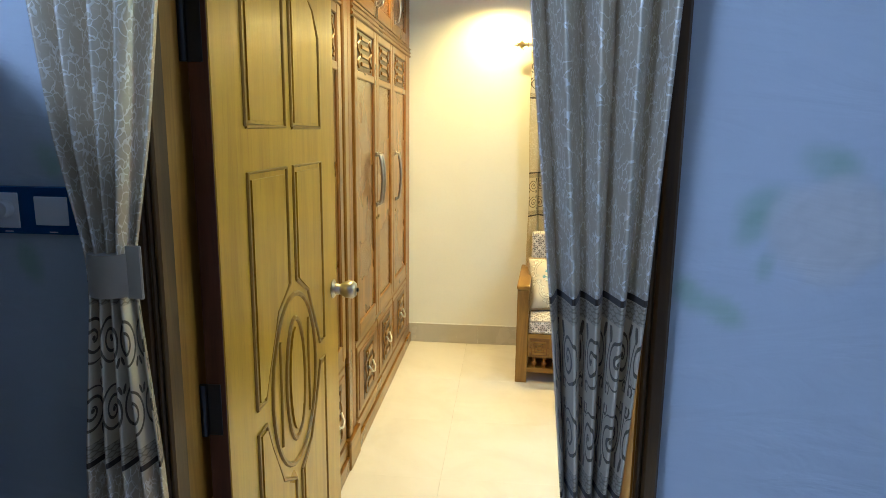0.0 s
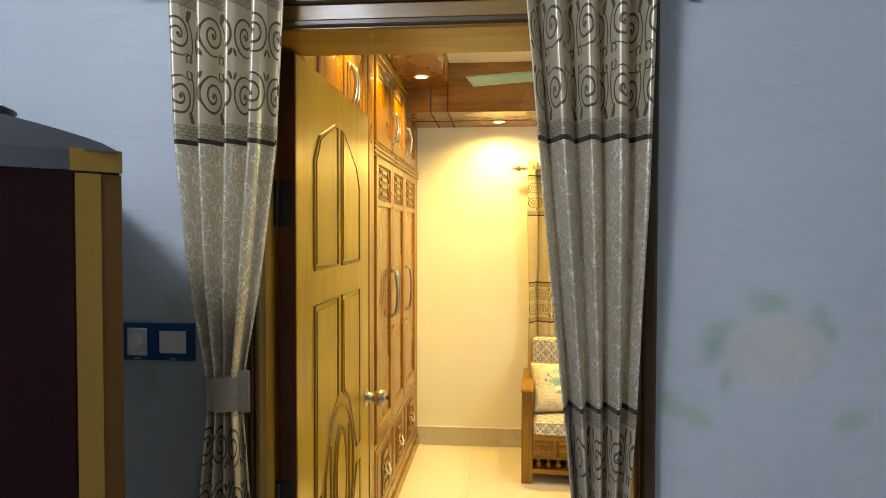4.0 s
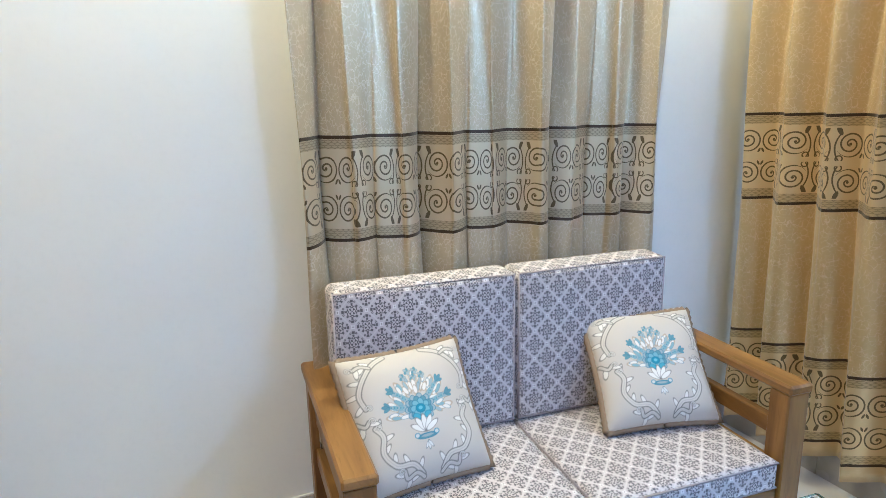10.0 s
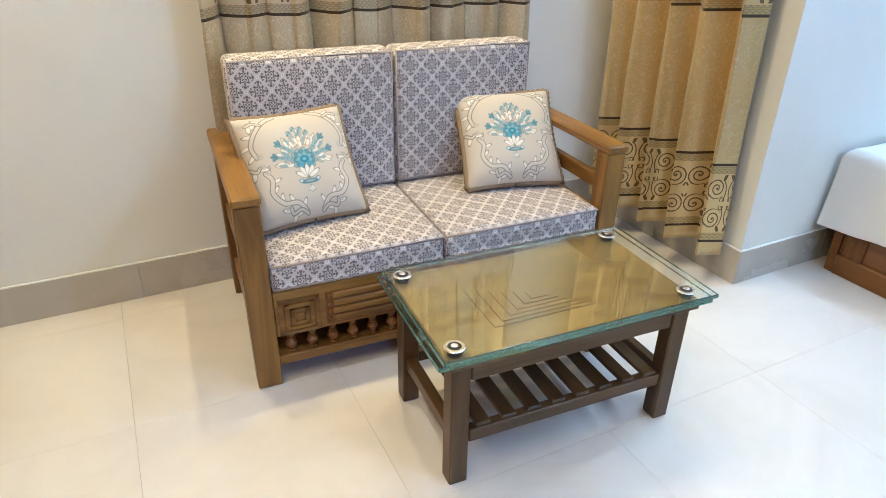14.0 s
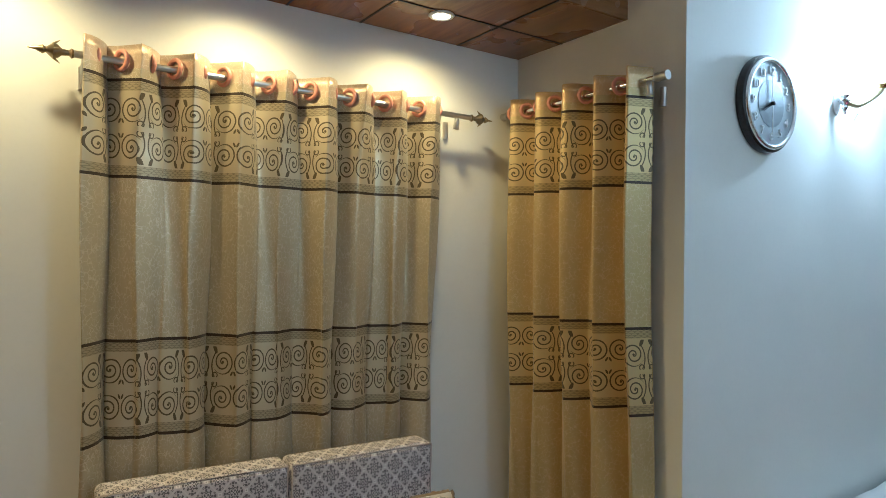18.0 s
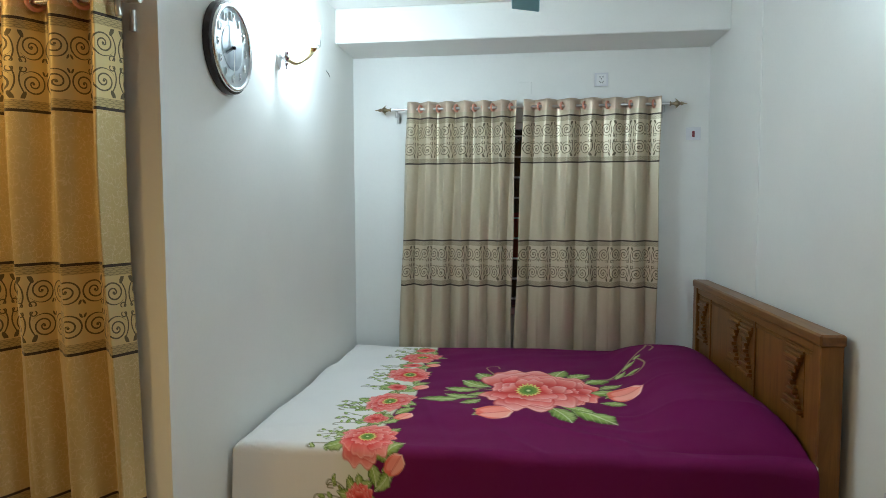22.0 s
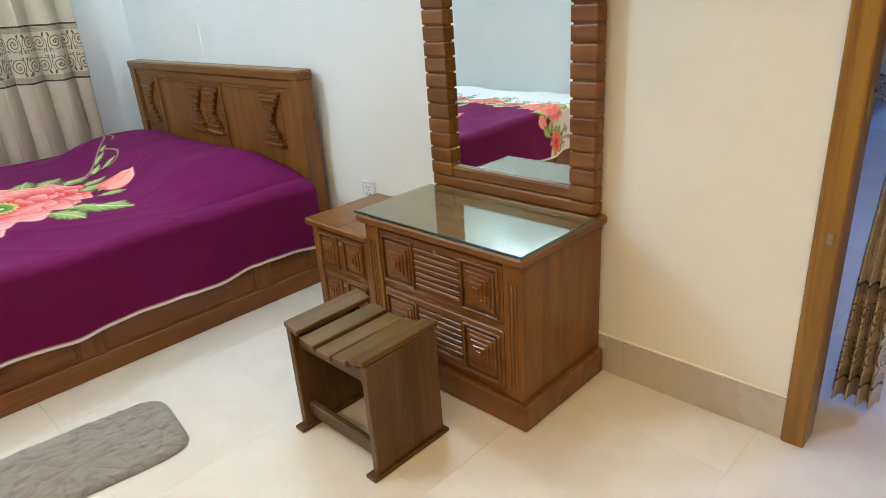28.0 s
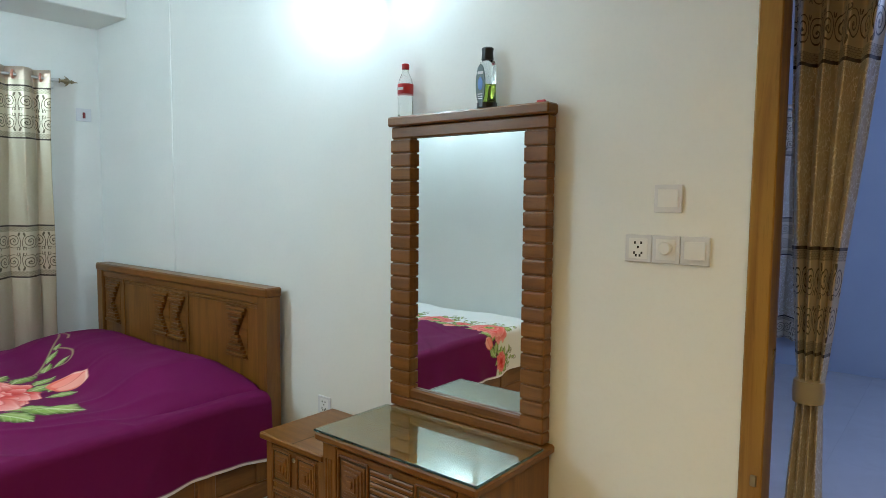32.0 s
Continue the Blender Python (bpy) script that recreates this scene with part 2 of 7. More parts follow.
MIRROR = Mat("silvered_mirror", (0.86, 0.90, 0.90), 0.01, 1.0).done()


def glass(name, colour, rough=0.01):
    m = Mat(name, colour, rough)
    m.bsdf.inputs["Transmission Weight"].default_value = 1.0
    m.bsdf.inputs["IOR"].default_value = 1.48
    return m.done()


GLASS = glass("clear_green_glass", (0.77, 0.93, 0.84))
GLASS_TABLE = glass("clear_glass", (0.94, 0.98, 0.955))
GLASS_EDGE = glass("glass_edge", (0.38, 0.72, 0.66), 0.25)
BOTTLE = glass("clear_bottle", (0.93, 0.95, 0.94), 0.04)
GREENOIL = glass("green_oil", (0.45, 0.62, 0.08), 0.05)


def glow(name, colour, strength):
    m = bpy.data.materials.new(name)
    m.use_nodes = True
    b = m.node_tree.nodes["Principled BSDF"]
    b.inputs["Base Color"].default_value = (*colour, 1)
    b.inputs["Emission Color"].default_value = (*colour, 1)
    b.inputs["Emission Strength"].default_value = strength
    return m


CREAM_METAL = Mat("cream_gold_metal", (0.62, 0.52, 0.30), 0.3, 0.5).done()
GLOW_WARM, GLOW_COOL = glow("warm_lamp_face", (1.0, 0.80, 0.5), 9), glow("cool_lamp_face", (0.9, 0.97, 1.0), 14)


def curtain_cloth(name, ground, shade, lit, web_scale, web_width, web_share):
    """Satin with woven scroll bands; the UV gives metres along the cloth and metres down from its top."""
    m = Mat(name, ground, 0.38, metal=0.48, sheen=0.15)
    uv = m.coord("UV")
    u, v, _ = m.parts(uv)
    warp = m.tree.nodes.new("ShaderNodeTexNoise")
    warp.inputs["Scale"].default_value = 55
    bent = m.tree.nodes.new("ShaderNodeMix")
    bent.data_type = "VECTOR"
    bent.inputs[0].default_value = 0.018
    flat = m.coord("UV", (1.0, 0.75, 1.0))
    m.tree.links.new(flat, warp.inputs["Vector"])
    m.tree.links.new(flat, bent.inputs[4])
    m.tree.links.new(warp.outputs["Color"], bent.inputs[5])
    web = m.cracks(bent.outputs[1], web_scale)
    thread = web.below(web_width) * m.ramp(m.noise(uv, 30, 2), 0.36, 0.5)
    m.tint(m.ramp(m.noise(m.coord("UV", (10, 0.6, 1)), 1.0, 2), 0.35, 0.7) * 0.5, shade)
    m.tint(m.ramp(m.noise(m.coord("UV", (30, 160, 1)), 1.0, 2), 0.58, 0.7) * 0.12, lit)
    relief = None
    for top in (0.105, 0.93, 1.755):
        s = (v - top) / 0.315
        band = s.within(0.0, 1.0)
        m.tint(band * 0.7, tuple(c * 1.12 for c in ground))
        t = (s - 0.14) / 0.72
        inner = t.within(0.0, 1.0)
        w = 0.092
        side = u.do("PINGPONG", w)
        dx = side - w * 0.46
        dy = t.do("PINGPONG", 0.5) * 0.226 - 0.052
        r = hyp(dx, dy)
        turn = dy.do("ARCTAN2", dx) / (2 * math.pi)
        curl = (r / 0.0185 + turn).fract()
        scroll = (curl - 0.5).abs().below(0.140) * r.within(0.005, 0.0425)
        dot = r.below(0.0045)
        # two stems that part between neighbouring scrolls and end in leaves
        gap = side - w
        lean = (dy - 0.012) * (dy - 0.012) * 7.0
        stem = (gap + lean + 0.006).abs().below(0.0024) * dy.within(-0.036, 0.052)
        la, lb = gap + 0.017, dy + 0.043
        leaf_ = hyp((la + lb * 0.45) / 0.0075, (lb - la * 0.45) / 0.0180).below(1.0)
        lc, ld = side - 0.006, dy - 0.038
        bud = hyp((lc - ld * 0.5) / 0.004, (ld + lc * 0.5) / 0.010).below(1.0)
        hook = (hyp(gap + 0.019, dy - 0.046) - 0.0095).abs().below(0.0021) * dy.below(0.053)
        print_ = scroll.most(dot).most(stem).most(leaf_).most(bud).most(hook) * inner
        m.tint(print_ * 0.92, (0.080, 0.058, 0.026))
        braid = s.within(0.035, 0.125).most(s.within(0.875, 0.965))
        knot = ((u * 260.0).do("SINE") * 0.5 + (s * 140.0).do("SINE")).abs().below(0.5)
        m.tint(braid * 0.55, tuple(c * 0.72 for c in shade))
        m.tint(braid * knot * 0.55, (0.15, 0.115, 0.06))
        edge = s.within(0.0, 0.032).most(s.within(0.968, 1.0))
        m.tint(edge, (0.045, 0.030, 0.018))
        relief = print_ if relief is None else relief.most(print_)
    m.tint(v.below(0.075) * 0.6, (ground[0] * 1.2, ground[1] * 1.05, ground[2] * 1.15))
    plain = v.within(0.42, 0.93).most(v.within(1.245, 1.755)).most(v.below(0.105))
    m.tint(thread * plain * web_share, lit)
    m.bump(thread * plain, 0.3, 0.003).bump(relief, 0.25, 0.002)
    m.bump(m.noise(m.coord("UV", (300, 300, 1)), 1.0, 2), 0.08, 0.002)
    return m.done()


CURTAIN = curtain_cloth("tan_scroll_curtain_cloth", (0.53, 0.455, 0.30), (0.41, 0.345, 0.21), (0.80, 0.74, 0.60), 70, 0.045, 0.45)
# The same tan cloth, with the warm lamplight put into its colour.
CURTAIN_WARMLIT = curtain_cloth("warm_lit_scroll_curtain_cloth", (0.59, 0.455, 0.215), (0.47, 0.35, 0.14), (0.86, 0.74, 0.50), 70, 0.040, 0.35)
CURTAIN_SILVER = curtain_cloth("silver_scroll_curtain_cloth", (0.62, 0.53, 0.375), (0.50, 0.42, 0.29), (0.97, 0.94, 0.86), 74, 0.055, 0.7)
CURTAIN_PALE = curtain_cloth("pale_scroll_curtain_cloth", (0.54, 0.465, 0.335), (0.44, 0.37, 0.25), (0.72, 0.65, 0.52), 55, 0.03, 0.12)
CURTAIN_PLAIN = Mat("plain_curtain_cloth", (0.33, 0.285, 0.21), 0.5, sheen=0.3).done()


def sofa_cloth():
    m = Mat("damask_cloth", (0.56, 0.51, 0.495), 0.85, sheen=0.1)
    u, v, _ = m.parts(m.coord("UV"))
    a, b = u / 0.078, v / 0.088
    p, q = (a + b).fract() - 0.5, (a - b).fract() - 0.5
    m.tint(m.ramp(m.noise(m.coord("UV"), 9, 3), 0.4, 0.7) * 0.4, (0.46, 0.42, 0.42))
    m.tint(m.noise(m.coord("UV", (500, 500, 1)), 1.0, 2) * 0.25, (0.36, 0.33, 0.33))
    edge = p.abs().most(q.abs())
    m.tint(edge.above(0.465) * 0.3, (0.74, 0.70, 0.67))
    r = hyp(p, q)
    ang = q.do("ARCTAN2", p)
    four, eight = (ang * 4.0).do("COSINE"), (ang * 8.0).do("COSINE")
    petals = r.within(0.06, 0.175) * four.above(0.25)
    sprigs = (r - four * 0.045 - 0.235).abs().below(0.024) * (ang * 4.0 + 0.4).do("SINE").abs().above(0.35)
    tips = r.within(0.295, 0.37) * eight.above(0.35)
    buds = r.within(0.40, 0.52) * four.below(-0.82)
    heart = r.below(0.030)
    curls = (hyp(p.abs() - 0.155, q.abs() - 0.155) - 0.055).abs().below(0.018)
    drops = hyp((p.abs() - 0.30) / 0.07, q / 0.035).below(1.0).most(hyp(p / 0.035, (q.abs() - 0.30) / 0.07).below(1.0))
    frets = (hyp(p.abs() - 0.40, q.abs() - 0.20) - 0.035).abs().below(0.016).most((hyp(p.abs() - 0.20, q.abs() - 0.40) - 0.035).abs().below(0.016))
    m.tint(petals.most(sprigs).most(tips).most(heart).most(buds).most(curls).most(drops).most(frets) * 0.86, (0.050, 0.042, 0.050))
    star = (p.abs() - 0.5).abs() + (q.abs() - 0.5).abs()
    m.tint(star.below(0.12) * 0.6, (0.80, 0.77, 0.74))
    m.tint(star.below(0.045) * 0.8, (0.16, 0.13, 0.14))
    m.bump(m.noise(m.coord("UV", (420, 420, 1)), 1.0, 2), 0.25, 0.002)
    return m.done()


DAMASK = sofa_cloth()


def dyed(name, rough, sheen, weave):
    """Cloth or paper whose print is laid on the mesh itself."""
    m = Mat(name, (0.5, 0.5, 0.5), rough, sheen=sheen)
    m.bsdf.inputs["Specular IOR Level"].default_value = 0.2
    at = m.tree.nodes.new("ShaderNodeAttribute")
    at.attribute_name = "print"
    m.colour = at.outputs["Color"]
    v = m.coord()
    m.tint(m.ramp(m.noise(v, 4, 4), 0.5, 0.85) * 0.05, (0.10, 0.05, 0.08))
    m.bump(m.noise(v, weave, 2), 0.12, 0.002).bump(m.noise(v, 7, 4), 0.25, 0.012)
    return m.done()


SHEET = dyed("printed_bed_cloth", 0.8, 0.0, 500)
CUSHION = dyed("embroidered_cushion_cloth", 0.6, 0.2, 350)
PIPING = Mat("brown_cord", (0.24, 0.175, 0.105), 0.8).done()
SEAM = Mat("dark_piping", (0.34, 0.30, 0.30), 0.8).done()


def wallpaper():
    m = Mat("pale_blue_wallpaper", (0.62, 0.66, 0.72), 0.33)
    at = m.tree.nodes.new("ShaderNodeAttribute")
    at.attribute_name = "print"
    m.colour = at.outputs["Color"]
    v = m.coord("Object", (1.6, 1, 6.0))
    waves = m.noise(v, 1.6, 4, 0.5, 1.2)
    m.tint(m.ramp(waves, 0.45, 0.7) * 0.2, (0.60, 0.63, 0.67))
    m.bump(waves, 0.22, 0.03).bump(m.noise(m.coord(), 80, 3), 0.06, 0.004)
    return m.done()


PAPER = wallpaper()
PAPER_PLAIN = paint("blue_painted_wall", (0.60, 0.64, 0.70), (0.56, 0.60, 0.67), 0.45)


def rug_material():
    m = Mat("grey_plush", (0.27, 0.255, 0.24), 0.95, sheen=0.6)
    v = m.coord()
    m.tint(m.ramp(m.noise(v, 14, 4), 0.4, 0.7) * 0.6, (0.18, 0.17, 0.16))
    m.tint(m.cracks(m.coord("Object", (1, 1.6, 1)), 9).below(0.035) * 0.5, (0.12, 0.11, 0.10))
    m.bump(m.noise(v, 260, 3), 0.9, 0.01).bump(m.cracks(m.coord("Object", (1, 1.6, 1)), 9), 0.7, 0.02)
    return m.done()


RUG = rug_material()
FRIDGE_RED = Mat("dark_red_gloss", (0.011, 0.0012, 0.0012), 0.08)
FRIDGE_RED.bsdf.inputs["Specular IOR Level"].default_value = 0.28
FRIDGE_RED = FRIDGE_RED.done()
FRIDGE_TOP = Mat("grey_fridge_plastic", (0.045, 0.05, 0.055), 0.45).done()
FRIDGE_GOLD = Mat("bronze_plastic", (0.50, 0.28, 0.06), 0.24, 0.8).done()
STICKER_BLUE = Mat("sticker_blue", (0.015, 0.10, 0.38), 0.35).done()
STICKER_DARK = Mat("sticker_print", (0.01, 0.03, 0.11), 0.4).done()
STICKER_WHITE = Mat("sticker_white", (0.52, 0.50, 0.50), 0.4).done()
STICKER_RED = Mat("sticker_red", (0.13, 0.010, 0.014), 0.4).done()
FILM = Mat("plastic_film", (0.55, 0.58, 0.52), 0.14)
FILM.bsdf.inputs["Alpha"].default_value = 0.28
FILM = FILM.done()
CARTON = paint("tan_carton", (0.30, 0.24, 0.12), (0.20, 0.22, 0.08), 0.6)


# ---- building blocks ----
INVERSE = {}


def box(x0, x1, y0, y1, z0, z1, r=0.0, bm=None, seg=1):
    """A box between two corners, with its edges rounded by r, added to bm."""
    one = bmesh.new()
    m = Matrix.LocRotScale(((x0 + x1) / 2, (y0 + y1) / 2, (z0 + z1) / 2), None, (x1 - x0, y1 - y0, z1 - z0))
    bmesh.ops.create_cube(one, size=1, matrix=m)
    if r:
        bmesh.ops.bevel(one, geom=one.edges[:], offset=min(r, 0.45 * min(x1 - x0, y1 - y0, z1 - z0)), segments=seg, affect="EDGES", profile=0.6)
    return join(bm, one)


def join(bm, other, m=None):
    if m is not None:
        bmesh.ops.transform(other, matrix=m, verts=other.verts)
    if bm is None:
        return other
    me = bpy.data.meshes.new("tmp")
    other.to_mesh(me)
    other.free()
    bm.from_mesh(me)
    bpy.data.meshes.remove(me)
    return bm


def rod(a, b, r, r2=None, sides=14, bm=None):
    """A round bar from a to b."""
    one = bmesh.new()
    a, b = Vector(a), Vector(b)
    d = b - a
    turn = d.to_track_quat("Z", "Y").to_matrix().to_4x4()
    m = Matrix.Translation((a + b) / 2) @ turn
    bmesh.ops.create_cone(one, cap_ends=True, segments=sides, radius1=r, radius2=r if r2 is None else r2, depth=d.length, matrix=m)
    return join(bm, one)


def ball(place, r, squash=(1, 1, 1), bm=None, u=14, v=8):
    one = bmesh.new()
    bmesh.ops.create_uvsphere(one, u_segments=u, v_segments=v, radius=r, matrix=Matrix.LocRotScale(place, None, squash))
    return join(bm, one)


def lathe(profile, place, bm=None, sides=18, axis=None):
    """A turned shape from (radius, height) pairs, standing at place."""
    one = bmesh.new()
    rings = []
    for r, z in profile:
        rings.append([one.verts.new((r * math.cos(2 * math.pi * k / sides), r * math.sin(2 * math.pi * k / sides), z)) for k in range(sides)])
    for low, high in zip(rings, rings[1:]):
        for k in range(sides):
            one.faces.new((low[k], low[(k + 1) % sides], high[(k + 1) % sides], high[k]))
    one.faces.new(rings[0][::-1])
    one.faces.new(rings[-1])
    turn = Vector(axis).to_track_quat("Z", "Y").to_matrix().to_4x4() if axis else Matrix()
    return join(bm, one, Matrix.Translation(place) @ turn)


def ring(place, axis, big, small, bm=None, n=20, k=7):
    one = bmesh.new()
    grid = [[one.verts.new(((big + small * math.cos(2 * math.pi * j / k)) * math.cos(2 * math.pi * i / n),
                            (big + small * math.cos(2 * math.pi * j / k)) * math.sin(2 * math.pi * i / n),
                            small * math.sin(2 * math.pi * j / k))) for j in range(k)] for i in range(n)]
    for i in range(n):
        for j in range(k):
            one.faces.new((grid[i][j], grid[(i + 1) % n][j], grid[(i + 1) % n][(j + 1) % k], grid[i][(j + 1) % k]))
    return join(bm, one, Matrix.Translation(place) @ Vector(axis).to_track_quat("Z", "Y").to_matrix().to_4x4())


def sweep(points, r, sides=8, bm=None, flat=1.0):
    """A tube along points; flat squeezes it along x."""
    one = bmesh.new()
    pts = [Vector(p) for p in points]
    rows = []
    for i, p in enumerate(pts):
        d = (pts[min(i + 1, len(pts) - 1)] - pts[max(i - 1, 0)]).normalized()
        side = d.cross(Vector((1, 0, 0)))
        side = side.normalized() if side.length > 1e-3 else Vector((0, 1, 0))
        up = side.cross(d).normalized()
        rr = r[i] if isinstance(r, (list, tuple)) else r
        rows.append([one.verts.new(p + side * rr * math.cos(2 * math.pi * k / sides) + up * flat * rr * math.sin(2 * math.pi * k / sides)) for k in range(sides)])
    for low, high in zip(rows, rows[1:]):
        for k in range(sides):
            one.faces.new((low[k], low[(k + 1) % sides], high[(k + 1) % sides], high[k]))
    one.faces.new(rows[0][::-1])
    one.faces.new(rows[-1])
    bmesh.ops.recalc_face_normals(one, faces=one.faces[:])
    return join(bm, one)


def prism(outline, axis, a, b, bm=None):
    """A flat outline of 2D points, pulled along an axis from a to b."""
    one = bmesh.new()

    def put(p, h):
        return {"x": (h, p[0], p[1]), "y": (p[0], h, p[1]), "z": (p[0], p[1], h)}[axis]

    low, high = [one.verts.new(put(p, a)) for p in outline], [one.verts.new(put(p, b)) for p in outline]
    one.faces.new(low[::-1])
    one.faces.new(high)
    n = len(outline)
    for k in range(n):
        one.faces.new((low[k], low[(k + 1) % n], high[(k + 1) % n], high[k]))
    bmesh.ops.recalc_face_normals(one, faces=one.faces[:])
    return join(bm, one)


def lay_uv(me):
    """A UV in metres on every face, by the way that it looks."""
    layer = me.uv_layers.new(name="UVMap")
    for poly in me.polygons:
        n = poly.normal
        ax = max(range(3), key=lambda k: abs(n[k]))
        for li in poly.loop_indices:
            co = me.vertices[me.loops[li].vertex_index].co
            layer.data[li].uv = {0: (co.y, co.z), 1: (co.x, co.z), 2: (co.x, co.y)}[ax]


def part(name, bm, mat, parent=None, label="", smooth=False, uv=False):
    me = bpy.data.meshes.new(name)
    bm.to_mesh(me)
    bm.free()
    me.materials.append(mat)
    if smooth:
        me.polygons.foreach_set("use_smooth", [True] * len(me.polygons))
        me.update()
        if smooth != "all":
            me.set_sharp_from_angle(angle=radians(40))
    if uv:
        lay_uv(me)
    ob = new(name, me)
    if parent is not None:
        ob.parent = parent
        if parent in INVERSE:
            ob.matrix_parent_inverse = INVERSE[parent]
    if label:
        tagged(ob, label)
    return ob


def thing(name, base, label, category, group=""):
    """An Empty at a thing's base; its parts are given in the world's own coordinates."""
    ob = new(name)
    ob.location = base
    ob.empty_display_size = 0.1
    INVERSE[ob] = Matrix.Translation(base).inverted()
    return tagged(ob, label, category, group)


def structure(name, bm, mat, label="", smooth=False):
    return tagged(part(name, bm, mat, smooth=smooth), label, kind="structure")


def grid_mesh(name, points, mat, parent=None, uv=None, colour=None, label="", back=0.0):
    """A smooth sheet from an array of rows x columns x 3; back gives it that thickness."""
    rows, cols = points.shape[:2]
    idx = np.arange(rows * cols).reshape(rows, cols)
    faces = np.stack([idx[:-1, :-1], idx[:-1, 1:], idx[1:, 1:], idx[1:, :-1]], -1).reshape(-1, 4)
    me = bpy.data.meshes.new(name)
    me.from_pydata(points.reshape(-1, 3).tolist(), [], faces.tolist())
    me.polygons.foreach_set("use_smooth", [True] * len(me.polygons))
    me.materials.append(mat)
    if uv is not None:
        layer = me.uv_layers.new(name="UVMap")
        layer.data.foreach_set("uv", uv.reshape(-1, 2)[faces.ravel()].ravel())
    if colour is not None:
        at = me.color_attributes.new("print", "FLOAT_COLOR", "POINT")
        rgba = np.concatenate([colour.reshape(-1, 3), np.ones((rows * cols, 1))], 1)
        at.data.foreach_set("color", rgba.ravel())
    me.update()
    ob = new(name, me)
    if parent is not None:
        ob.parent = parent
        if parent in INVERSE:
            ob.matrix_parent_inverse = INVERSE[parent]
    if label:
        tagged(ob, label)
    if back:
        mod = ob.modifiers.new("thickness", "SOLIDIFY")
        mod.thickness, mod.offset = back, 0
    return ob


# ---- the rooms ----
XF, YN, XA, YC, XE = 2.898, 3.379, 5.539, 2.486, 8.059
ZC, ZA, ZS = 2.80, 2.472, 2.640
XW, YL = 2.26, -0.16

structure("floor", box(0.2, XE + 0.2, -4.6, YN + 0.2, -0.12, -0.010), GROUT, "cream polished tile floor with fine joints")
structure("ceiling", box(0.2, XE + 0.2, -4.6, YN + 0.2, ZC, ZC + 0.12), CEIL, "plain white painted ceiling")
structure("wall_north", box(XW - 0.15, XA + 0.15, YN, YN + 0.15, 0, ZC), PAINT, "white painted wall behind the sofa")
structure("wall_alcove", box(XA, XA + 0.15, YC, YN, 0, ZC), PAINT, "white painted return wall")
structure("wall_clock", box(XA + 0.15, XE + 0.15, YC, YC + 0.15, 0, ZC), PAINT, "white painted wall with the clock")
structure("wall_west", box(XW - 0.15, XW, 0.0, YN, 0, ZC), PAINT, "white painted wall behind the wardrobe")
# the window wall is built round its opening
WY0, WY1, WZ0, WZ1 = 0.45, 2.0, 0.72, 2.1
east = box(XE, XE + 0.15, -0.16, WY0, 0, ZC)
box(XE, XE + 0.15, WY1, YC, 0, ZC, bm=east)
box(XE, XE + 0.15, WY0, WY1, 0, WZ0, bm=east)
box(XE, XE + 0.15, WY0, WY1, WZ1, ZC, bm=east)
structure("wall_east", east, PAINT, "white painted window wall")
structure("beam", box(7.62, XE, 0.0, YC, 2.575, ZC, 0.006), PAINT, "white painted beam over the window")
structure("pillar", box(7.08, 7.51, -0.02, 0.004, 0, ZC), PAINT, "white painted pillar in the wall")
south = box(XW, 2.93, -0.15, 0, 0, ZC)
box(3.877, XE, -0.15, 0, 0, ZC, bm=south)
box(2.93, 3.877, -0.15, 0, 2.183, ZC, bm=south)
structure("wall_south", south, PAINT, "cream painted wall with the doorway")

# the lowered wooden ceilings
alcove = thing("wooden_soffit", (4.2, 3.0, ZA), "glossy brown board ceiling over the sofa with black joints", "ceiling")
part("board", box(XF, XA, 2.76, YN, ZA, ZA + 0.02), BOARD, alcove)
part("fascia", box(XF, XA, 2.744, 2.76, ZA, ZC), FASCIA, alcove)
joints = bmesh.new()
for x in (3.085, 3.20, 3.84, 4.42, 4.72, 5.19):
    box(x - 0.004, x + 0.004, 2.762, YN - 0.002, ZA - 0.003, ZA + 0.001, bm=joints)
    if x < 3.3:
        box(x - 0.004, x + 0.004, 2.741, 2.745, ZA, ZS, bm=joints)
box(XF, XA - 0.002, 3.09, 3.096, ZA - 0.003, ZA + 0.001, bm=joints)
part("joint", joints, GAP, alcove)
strip = thing("wardrobe_soffit", (3.05, 1.4, ZS), "glossy orange-brown board strip along the wardrobe", "ceiling")
part("board", box(XF, 3.195, 0.0, 2.744, ZS, ZS + 0.02), BOARD, strip)
part("side_board", box(3.195, 3.21, 0.0, 2.744, ZS, ZC), BOARD, strip)
part("corner_board", box(XA - 0.001, XA + 0.0005, 2.487, 2.76, ZA + 0.33, ZC), BOARD, strip)


def downlight(x, y, z):
    d = thing("ceiling_downlight", (x, y, z), "small round recessed ceiling spotlight, lit warm white", "spotlight", "recessed spotlights")
    part("trim_ring", lathe([(0.048, 0.0), (0.05, -0.004), (0.046, -0.008), (0.036, -0.008), (0.034, 0.0)], (x, y, z), sides=24), PLASTIC, d, smooth=True)
    part("lamp_face", lathe([(0.033, -0.001), (0.033, -0.004), (0.01, -0.005)], (x, y, z), sides=20), GLOW_WARM, d)


for x, y in SPOTS:
    downlight(x, y, ZA - 0.001)
for x, y in SOFFIT_SPOTS:
    downlight(x, y, ZS - 0.001)

# skirting tiles
skirt = structure("baseboard", box(XF, 3.1, YN - 0.008, YN - 0.001, 0, 0.02), SKIRT, "grey-beige tile skirting with a white top line")


